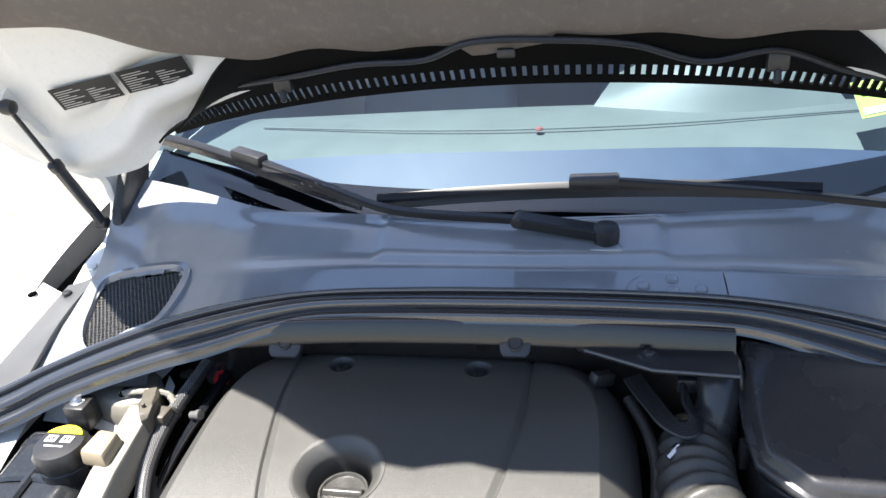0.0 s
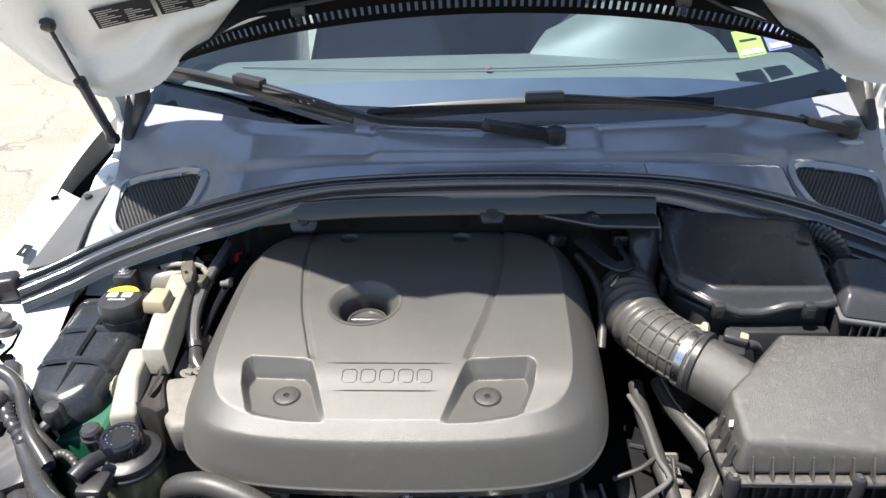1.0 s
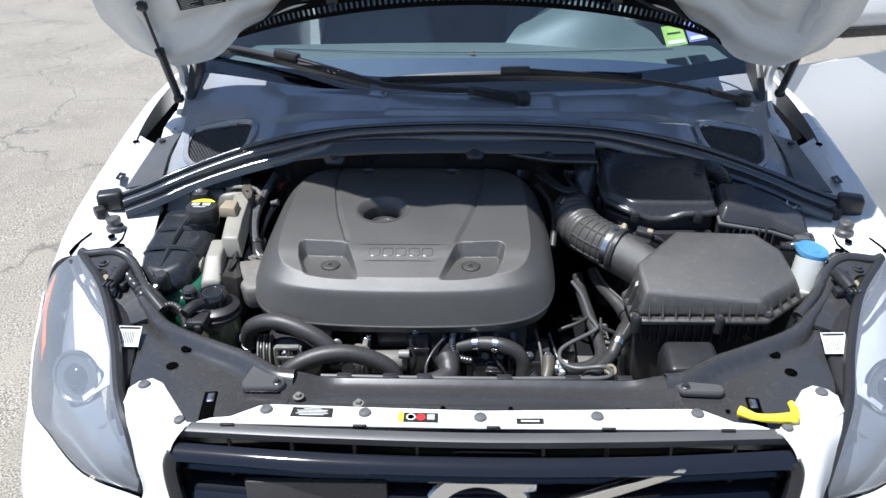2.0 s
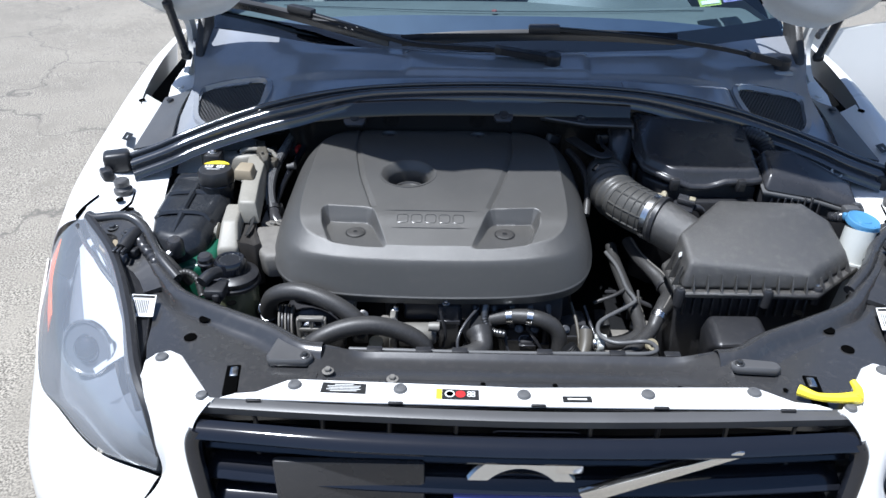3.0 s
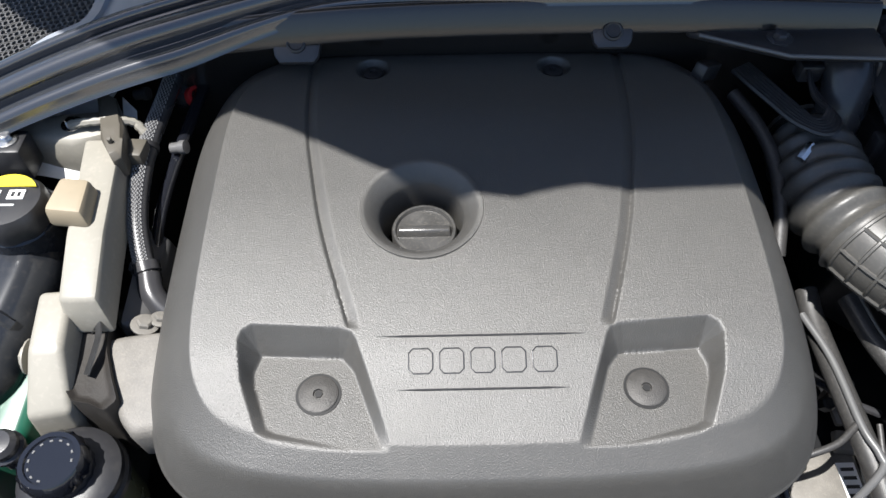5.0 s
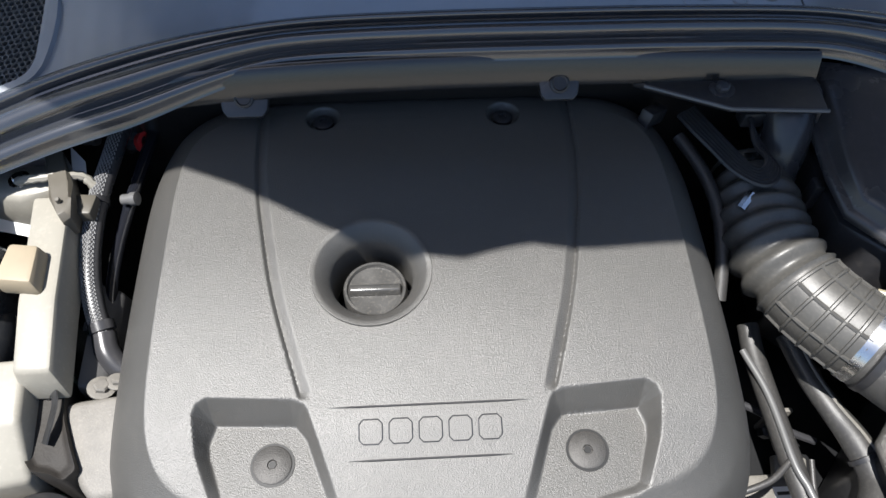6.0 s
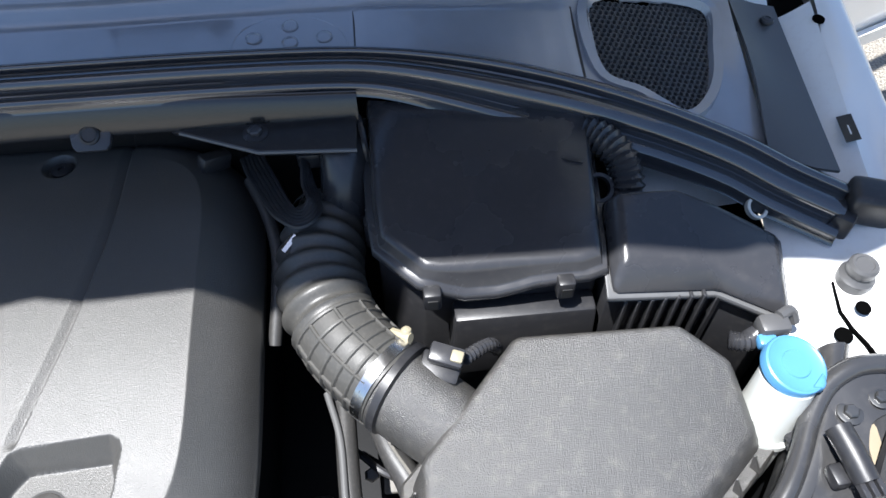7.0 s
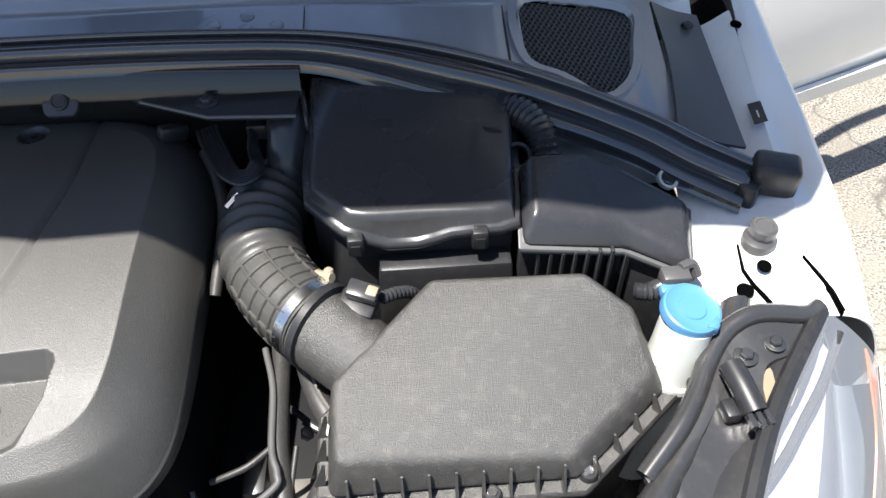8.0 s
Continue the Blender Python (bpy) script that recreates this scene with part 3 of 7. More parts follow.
def pane(x0, x1, g0, g1, nx, ng, lift, thick):
    bm = bmesh.new()
    cols = [[bm.verts.new(screen_point(lerp(x0, x1, i / nx), lerp(g0, g1, j / ng)) + Vector((0, -0.47 * lift, 0.88 * lift))) for j in range(ng + 1)] for i in range(nx + 1)]
    for a, b in zip(cols, cols[1:]):
        bridge(bm, a, b, closed=False)
    bmesh.ops.recalc_face_normals(bm, faces=bm.faces)
    if thick:
        bmesh.ops.solidify(bm, geom=bm.faces[:], thickness=thick)
    return bm


screen = part("windscreen", pane(-0.775, 0.775, -0.02, 0.95, 40, 20, 0, 0), GLASS, car, "clear raked windscreen")
screen.visible_shadow = False
facing(screen, Vector((0, -0.47, 0.88)))
part("frit_band", pane(-0.77, 0.77, -0.02, 0.085, 40, 3, -0.006, 0.002), FRIT, screen)
# inspection stickers behind the glass
for x0, x1, g0, mat in ((0.555, 0.622, 0.172, material("sticker_lime", (0.40, 0.50, 0.12), 0.5)), (0.630, 0.690, 0.178, material("sticker_violet", (0.28, 0.24, 0.50), 0.5))):
    part("sticker", pane(x0, x1, g0, g0 + 0.085, 3, 3, -0.010, 0.001), mat, screen)
    part("sticker_print", pane(x0 + 0.012, x1 - 0.012, g0 + 0.048, g0 + 0.054, 3, 2, -0.008, 0.001), INK, screen)
    part("sticker_print", pane(x0 + 0.006, x1 - 0.006, g0 + 0.006, g0 + 0.020, 3, 2, -0.008, 0.001), PALEINK, screen)

for flip in (1, -1):
    pts = [screen_point(0.805 * flip, g) for g in (0.09, 0.35, 0.7, 0.97)]
    bm = sweep(pts, [(-0.035, -0.03), (0.035, -0.03), (0.045, 0.0), (0.03, 0.022), (-0.03, 0.022), (-0.045, 0.0)], 5)
    part("a_pillar", bm, WHITE, car)
    # cabin side below the glass and the front quarter
    bm = surface([[(0.90 * flip, 1.40, 1.13), (0.93 * flip, 1.40, 0.95), (0.95 * flip, 1.40, 0.6), (0.93 * flip, 1.40, 0.3)],
                  [(0.88 * flip, 2.4, 1.18), (0.93 * flip, 2.4, 0.95), (0.95 * flip, 2.4, 0.6), (0.93 * flip, 2.4, 0.3)],
                  [(0.84 * flip, 3.4, 1.20), (0.90 * flip, 3.4, 0.95), (0.92 * flip, 3.4, 0.6), (0.90 * flip, 3.4, 0.3)]], 4, 0.02)
    part("body_side", bm, WHITE, car)
    bm = surface([[(0.86 * flip, 1.45, 1.15), (0.78 * flip, 1.9, 1.5), (0.70 * flip, 2.1, 1.63)], [(0.86 * flip, 2.4, 1.18), (0.80 * flip, 2.4, 1.45), (0.70 * flip, 2.4, 1.66)],
                  [(0.83 * flip, 3.4, 1.20), (0.76 * flip, 3.3, 1.45), (0.66 * flip, 3.2, 1.63)]], 4, 0.008)
    part("side_window", bm, GLOSS, car)
bm = surface([[(-0.71, 1.86, 1.57), (0, 1.83, 1.605), (0.71, 1.86, 1.57)], [(-0.71, 2.5, 1.63), (0, 2.5, 1.67), (0.71, 2.5, 1.63)], [(-0.66, 3.35, 1.60), (0, 3.4, 1.64), (0.66, 3.35, 1.60)]], 5, 0.03)
part("roof", bm, WHITE, car)
part("tailgate", block((-0.84, 3.35, 0.35), (0.84, 3.45, 1.62), 0.05, 3), WHITE, car)
part("cabin_floor", block((-0.88, 1.0, 0.34), (0.88, 3.4, 0.40), 0.01), DARK, car)
# Added sheet below the glass: the sky's reflection painted as a dark blue band.
bm = bmesh.new()
cols = []
for i in range(61):
    x = lerp(-0.765, 0.765, i / 60)
    top = 0.178 * (1 - (abs(x) / 0.80) ** 2.5)
    cols.append([bm.verts.new(screen_point(x, lerp(-0.01, top, j / 4)) + Vector((0, 0.008, -0.014))) for j in range(5)])
for p, q in zip(cols, cols[1:]):
    bridge(bm, p, q, closed=False)
bmesh.ops.recalc_face_normals(bm, faces=bm.faces)
bmesh.ops.solidify(bm, geom=bm.faces[:], thickness=0.004)
part("sky_reflection_band", bm, SKYBAND, car, "dark blue band at the foot of the windscreen, a sky reflection put into colour")
dash = part("dashboard", surface([[(-0.76, 1.26, 1.178), (0, 1.285, 1.172), (0.76, 1.26, 1.178)], [(-0.76, 1.40, 1.19), (0, 1.40, 1.195), (0.76, 1.40, 1.19)],
                                  [(-0.76, 1.62, 1.16), (0, 1.60, 1.175), (0.76, 1.62, 1.16)], [(-0.76, 1.70, 0.95), (0, 1.70, 0.95), (0.76, 1.70, 0.95)]], 6, 0.01), DASH, car, "grey dashboard top")
part("dash_ridge", tube([(-0.62, 1.47, 1.196), (-0.2, 1.40, 1.202), (0.2, 1.40, 1.202), (0.62, 1.47, 1.196)], 0.0022, 8, 6), DASH, dash)
part("sun_sensor", lathe([(0.008, 0), (0.008, 0.002), (0.006, 0.005), (0.001, 0.006)], (0.0, 1.385, 1.203)), material("dull_red_sensor", (0.30, 0.10, 0.09), 0.4), dash)
part("instrument_hood", surface([[(0.08, 1.50, 1.17), (0.36, 1.46, 1.18), (0.62, 1.50, 1.17)], [(0.13, 1.58, 1.22), (0.36, 1.56, 1.285), (0.58, 1.58, 1.22)], [(0.16, 1.70, 1.22), (0.36, 1.70, 1.30), (0.56, 1.70, 1.22)]], 6, 0.01), DASH, dash)
ctr = Vector((0.36, 1.78, 1.09))
ringpts = [ctr + Vector((0.185 * math.cos(a), 0.185 * math.sin(a) * 0.42, 0.185 * math.sin(a) * 0.90)) for a in [2 * math.pi * k / 24 for k in range(25)]]
part("steering_wheel", tube(ringpts, 0.016, 8, 2), DARK, car)
for x in (-0.38, 0.38):
    bm = prism([[(x - 0.24, 2.10, 0.62), (x + 0.24, 2.10, 0.62), (x + 0.24, 2.24, 0.62), (x - 0.24, 2.24, 0.62)],
                [(x - 0.25, 2.22, 1.0), (x + 0.25, 2.22, 1.0), (x + 0.25, 2.36, 1.0), (x - 0.25, 2.36, 1.0)],
                [(x - 0.19, 2.32, 1.24), (x + 0.19, 2.32, 1.24), (x + 0.19, 2.43, 1.24), (x - 0.19, 2.43, 1.24)]], 0.035, 3)
    seat = part("seat_back", bm, SEATM, car, "grey leather front seat")
    part("headrest", block((x - 0.13, 2.36, 1.25), (x + 0.13, 2.45, 1.44), 0.035, 3), SEATM, seat)

# Open front door on the driver's side, with its mirror.
m = pose(0.935, 1.45, 0, 0, 0, -68)
bm = surface([[(0.0, 0.0, 0.44), (0.012, 0.0, 0.64), (0.0, 0.0, 0.90), (-0.035, 0.0, 1.12)], [(0.01, 0.5, 0.44), (0.035, 0.5, 0.64), (0.02, 0.5, 0.90), (-0.03, 0.5, 1.14)],
              [(0.0, 1.05, 0.44), (0.015, 1.05, 0.64), (0.0, 1.05, 0.92), (-0.04, 1.05, 1.16)]], 6, 0.03)
bm.transform(m)
door = part("door", bm, WHITE, car, "white front door standing open")
bm = surface([[(0.004, 0.02, 0.415), (0.019, 0.02, 0.475)], [(0.004, 1.03, 0.415), (0.019, 1.03, 0.475)]], 4, 0.015)
bm.transform(m)
part("sill_trim", bm, WHITE_IN, door)
bm = tube([(-0.035, 0.06, 1.12), (-0.09, 0.30, 1.36), (-0.16, 0.62, 1.58), (-0.17, 0.90, 1.60), (-0.15, 1.03, 1.52), (-0.06, 1.05, 1.16)], 0.024, 8, 6)
bm.transform(m)
part("window_frame", bm, SATIN, door, "black window frame of the door")
bm = prism([[(1.185, 1.60, 1.222), (1.42, 1.66, 1.222), (1.42, 1.72, 1.222), (1.185, 1.70, 1.222)], [(1.155, 1.585, 1.262), (1.44, 1.645, 1.262), (1.44, 1.74, 1.262), (1.155, 1.72, 1.262)],
            [(1.165, 1.60, 1.36), (1.43, 1.655, 1.36), (1.43, 1.73, 1.36), (1.165, 1.71, 1.36)], [(1.20, 1.63, 1.39), (1.40, 1.67, 1.39), (1.40, 1.71, 1.39), (1.20, 1.69, 1.39)]], 0.022, 3, 15)
mir = part("mirror_housing", bm, WHITE, door, "white door mirror with a black base")
part("mirror_base", prism([[(1.19, 1.60, 1.196), (1.42, 1.66, 1.196), (1.42, 1.71, 1.196), (1.19, 1.69, 1.196)], [(1.165, 1.585, 1.232), (1.435, 1.645, 1.232), (1.435, 1.735, 1.232), (1.165, 1.715, 1.232)]], 0.010, 2), SATIN, mir)
part("mirror_foot", prism([[(1.02, 1.62, 1.15), (1.22, 1.62, 1.20), (1.22, 1.68, 1.20), (1.02, 1.68, 1.15)], [(1.02, 1.62, 1.18), (1.22, 1.62, 1.225), (1.22, 1.68, 1.225), (1.02, 1.68, 1.18)]], 0.006), SATIN, door)

# ---------------------------------------------------------------- hood
G, OUT = Vector((0, -0.57, 0.82)).normalized(), Vector((0, 0.82, 0.57)).normalized()
HB = Vector((0, 1.06, 1.36))
WIDE = [(-0.12, 0.80), (-0.06, 0.885), (0.04, 0.928), (0.16, 0.92), (0.35, 0.885), (0.51, 0.845), (0.656, 0.757), (0.731, 0.692), (0.796, 0.632), (0.89, 0.574), (0.948, 0.533), (0.972, 0.490), (0.985, 0.445)]
TIP = 0.985


def half_width(d):
    return float(np.interp(d, [a for a, _ in WIDE], [b for _, b in WIDE]))


def rear_d(x):
    return 0.115 - 0.31 * x * x - 0.07 * sstep(0.56, 0.70, abs(x))


def front_d(x):
    return 1.026 - 0.058 * sstep(0.20, 0.45, abs(x))


def hood_point(u, v, off):
    """u across -1..1, v from the rear edge to the nose; off along the outward normal."""
    d0 = lerp(-0.12, TIP, v)
    x = u * half_width(d0)
    d = lerp(lerp(rear_d(x), front_d(x), v), d0, abs(u) ** 6)
    crown = -0.055 * u * u + 0.03 * math.sin(math.pi * v)
    return HB + Vector((x, 0, 0)) + G * d + OUT * (crown + off + 0.02)


def hood_sheet(off, nu=48, nv=40, u0=-1, u1=1, v0=0, v1=1, fn=None):
    bm = bmesh.new()
    cols = []
    for i in range(nu + 1):
        u = lerp(u0, u1, i / nu)
        cols.append([bm.verts.new(hood_point(u, lerp(v0, v1, j / nv), off + (fn(u, lerp(v0, v1, j / nv)) if fn else 0))) for j in range(nv + 1)])
    for a, b in zip(cols, cols[1:]):
        bridge(bm, a, b, closed=False)
    return bm


hood = part("hood", hood_sheet(0.0), WHITE, car, "white hood propped open")


def inner_relief(u, v):
    """Pressed channel round the edge of the inner panel."""
    e = min(1 - abs(u), v * 1.3, (1 - v) * 1.3)
    return -0.006 - 0.026 * sstep(0.015, 0.08, e) + 0.018 * sstep(0.10, 0.13, e) * (1 - sstep(0.17, 0.2, e))


part("inner_panel", hood_sheet(0.0, 90, 70, fn=inner_relief), WHITE_IN, hood, "white pressed inner panel")


def pad_edge(x):
    return 0.158 + 0.006 * math.sin(x * 17) + 0.004 * math.sin(x * 41) + (0.10 * sstep(0.34, 0.68, -x) if x < 0 else 0.05 * sstep(0.45, 0.75, x)) - (0.018 if -0.072 < x < 0.043 else 0)


bm = bmesh.new()
cols = []
for i in range(81):
    x = lerp(-0.74, 0.74, i / 80)
    top = 0.97 - 0.42 * sstep(0.3, 0.74, abs(x))
    col = []
    for j in range(33):
        d = lerp(pad_edge(x), top, j / 32)
        edge = min(sstep(0, 0.03, d - pad_edge(x)), sstep(0, 0.03, top - d), sstep(0, 0.04, 0.74 - abs(x)))
        u = x / 0.9
        crown = -0.055 * u * u + 0.03 * math.sin(math.pi * clamp((d + 0.12) / 1.165))
        puff = 0.003 * noise.noise((x * 5, d * 5, 0))
        col.append(bm.verts.new(HB + Vector((x, 0, 0)) + G * d + OUT * (crown - 0.040 - (0.016 + puff) * edge)))
    cols.append(col)
for a, b in zip(cols, cols[1:]):
    bridge(bm, a, b, closed=False)
part("insulation_pad", bm, PAD, hood, "dark grey felt insulation pad with worn edges")

# Slotted black strip along the hood's rear edge.
def strip_mid(x):
    return Vector((x, 0.975 + 0.45 * x * x, 1.432 - 0.29 * x * x))


bm = bmesh.new()
NS, W = 92, 0.655
lo, s0, s1, hi = -0.026, -0.013, 0.011, 0.018
for i in range(NS):
    xa, xb = lerp(-W, W, i / NS), lerp(-W, W, (i + 1) / NS)
    xm = lerp(xa, xb, 0.56)
    for x0, x1, spans in ((xa, xm, ((lo, hi),)), (xm, xb, ((lo, s0), (s1, hi)))):
        for h0, h1 in spans:
            lof = [[strip_mid(x0) + G * h0, strip_mid(x1) + G * h0, strip_mid(x1) + G * h1, strip_mid(x0) + G * h1]]
            lof.append([q + OUT * 0.004 for q in lof[0]])
            loft(bm, lof)
strip = part("rear_strip", bm, STRIP_BLACK, hood, "black slotted plastic strip")
bm = bmesh.new()
cols = []
for i in range(61):
    x = lerp(-0.600, 0.620, i / 60)
    low = strip_mid(x) + G * 0.016 + OUT * 0.004
    reach = lerp(0.185, rear_d(x) - 0.004, sstep(0.34, 0.56, abs(x)))
    high = HB + Vector((x, 0, 0)) + G * reach + OUT * (-0.016 - 0.055 * (x / 0.9) ** 2)
    cols.append([bm.verts.new(low.lerp(high, j / 5)) for j in range(6)])
for a, b in zip(cols, cols[1:]):
    bridge(bm, a, b, closed=False)
bmesh.ops.recalc_face_normals(bm, faces=bm.faces)
bmesh.ops.solidify(bm, geom=bm.faces[:], thickness=0.004)
part("strip_backing", bm, STRIP_BLACK, hood)
cable = [strip_mid(x) + G * h - OUT * 0.012 for x, h in ((-0.45, 0.060), (-0.34, 0.052), (-0.22, 0.056), (-0.12, 0.050), (-0.05, 0.075), (0.06, 0.072), (0.15, 0.062), (0.24, 0.034), (0.33, 0.062), (0.43, 0.036), (0.52, 0.028), (0.62, 0.045))]
cable += [Vector((0.70, 1.06, 1.38)), Vector((0.755, 1.10, 1.36)), Vector((0.775, 1.13, 1.28)), Vector((0.765, 1.15, 1.20)), Vector((0.775, 1.12, 1.12))]
part("washer_tube", tube(cable, 0.0042, 8, 6), PLASTIC, hood)
for x in (-0.345, 0.335):
    q = strip_mid(x) + G * 0.040 - OUT * 0.008
    bm = block((-0.014, -0.010, -0.014), (0.014, 0.004, 0.012), 0.004, 2)
    bm.transform(Matrix.Translation(q))
    noz = part("washer_nozzle", bm, PLASTIC, hood)
    part("nozzle_jet", lathe([(0.005, 0), (0.005, 0.014), (0.003, 0.016)], q + Vector((0, -0.008, -0.012)), (0, -0.4, -0.9), 10), PLASTIC, hood)
for x in (-0.008,):
    q = strip_mid(x) + G * 0.052 - OUT * 0.012
    part("pad_clip", block(q - Vector((0.012, 0.004, 0.006)), q + Vector((0.012, 0.004, 0.006)), 0.003), PLASTIC, hood)

# Stickers on the inner panel.
def hood_plate(x0, x1, d0, d1, off, rise):
    bm = bmesh.new()
    def at(x, d):
        u = x / 0.9
        return HB + Vector((x, 0, 0)) + G * (d + rise * (x - x0)) + OUT * (-0.055 * u * u + 0.03 * math.sin(math.pi * clamp((d + 0.12) / 1.165)) + off)
    base = [[at(lerp(x0, x1, i / 6), d) for i in range(7)] for d in (d0, d1)]
    loft(bm, base, cap=False, closed=False)
    bmesh.ops.solidify(bm, geom=bm.faces[:], thickness=0.0006)
    return bm


for x0, x1 in ((-0.715, -0.60), (-0.592, -0.475)):
    rise = 0.16
    d = 0.072 + rise * (x0 + 0.715)
    sign = part("warning_label", hood_plate(x0, x1, d, d + 0.045, -0.0165, rise), INK, hood, "black printed warning label")
    for k in range(8):
        e = d + 0.005 + k * 0.0046
        for f0, f1 in ((0.06, 0.46 - 0.10 * (k % 3)), (0.54, 0.94 - 0.13 * ((k + 1) % 3))):
            part("print_line", hood_plate(lerp(x0, x1, f0), lerp(x0, x1, f1), e, e + 0.0017, -0.0178, rise), PALEINK, hood)

# Latch strikers at the nose, hinges at the rear.
for x in (-0.43, 0.43):
    q = HB + Vector((x, 0, 0)) + G * 0.966 - OUT * 0.004
    pts = [q + Vector((-0.022, 0, 0)), q + Vector((-0.020, 0, 0)) + G * 0.010, q + Vector((0.004, 0, 0)) + G * 0.016, q + Vector((0.012, 0, 0)) + G * 0.010, q + Vector((0.022, 0, 0))]
    part("latch_striker", tube(pts, 0.005, 8, 5), STEEL, hood)
for flip in (1, -1):
    pts = [(0.805 * flip, 0.985, 1.440), (0.802 * flip, 1.04, 1.385), (0.796 * flip, 1.088, 1.325), (0.790 * flip, 1.125, 1.268), (0.788 * flip, 1.150, 1.205), (0.792 * flip, 1.140, 1.140), (0.800 * flip, 1.105, 1.092)]
    wide = [0.040, 0.040, 0.037, 0.030, 0.020, 0.017, 0.020]
    bm = bmesh.new()
    rings, curve = [], catmull(pts, 5)
    for k, q in enumerate(curve):
        d = (curve[min(k + 1, len(curve) - 1)] - curve[max(k - 1, 0)]).normalized()
        side = d.cross(Vector((1, 0, 0))).normalized()
        w = float(np.interp(k / 5, range(7), wide)) * (1 + 0.10 * math.sin(k * 1.3))
        face = Vector((flip, 0, 0))
        rings.append([q + side * w * s + face * h for s, h in ((-1, 0.010), (-0.86, 0.0), (-0.3, -0.002), (0, -0.007), (0.3, -0.002), (0.86, 0.0), (1, 0.010), (1, 0.013), (0.84, 0.003), (-0.84, 0.003), (-1, 0.013))])
    loft(bm, rings)
    arm = part("hinge_arm", bm, WHITE_IN, hood, "white painted hood hinge arm")
    for k in (6, 14):
        bolt(arm, curve[k] - Vector((0.004 * flip, 0, 0)), (-flip, -0.2, 0.1), r=0.008, mat=WHITE_IN)

# Gas struts that hold the hood up.
for flip in (1, -1):
    top, low = Vector((0.80 * flip, 0.972, 1.412)), Vector((0.795 * flip, 1.085, 1.152))
    if flip > 0:
        top, low = Vector((0.845, 1.04, 1.405)), Vector((0.838, 1.155, 1.150))
    mid = low.lerp(top, 0.52)
    strut = thing("gas_strut", low, "black gas strut holding the hood open", "gas strut", "hood struts")
    part("cylinder", tube([low, low.lerp(mid, 0.5), mid], 0.0105, 12, 2), SATIN, strut)
    part("collar", lathe([(0.0105, -0.006), (0.0125, -0.003), (0.0125, 0.010), (0.008, 0.013)], mid, top - low, 14), PLASTIC, strut)
    part("rod", tube([mid, mid.lerp(top, 0.5), top], 0.0042, 10, 2), SATIN, strut)
    for q in (top, low):
        part("ball_socket", lathe([(0.004, -0.014), (0.011, -0.010), (0.013, 0.0), (0.011, 0.010), (0.004, 0.014)], q, (flip, 0, 0.1), 14), PLASTIC, strut)


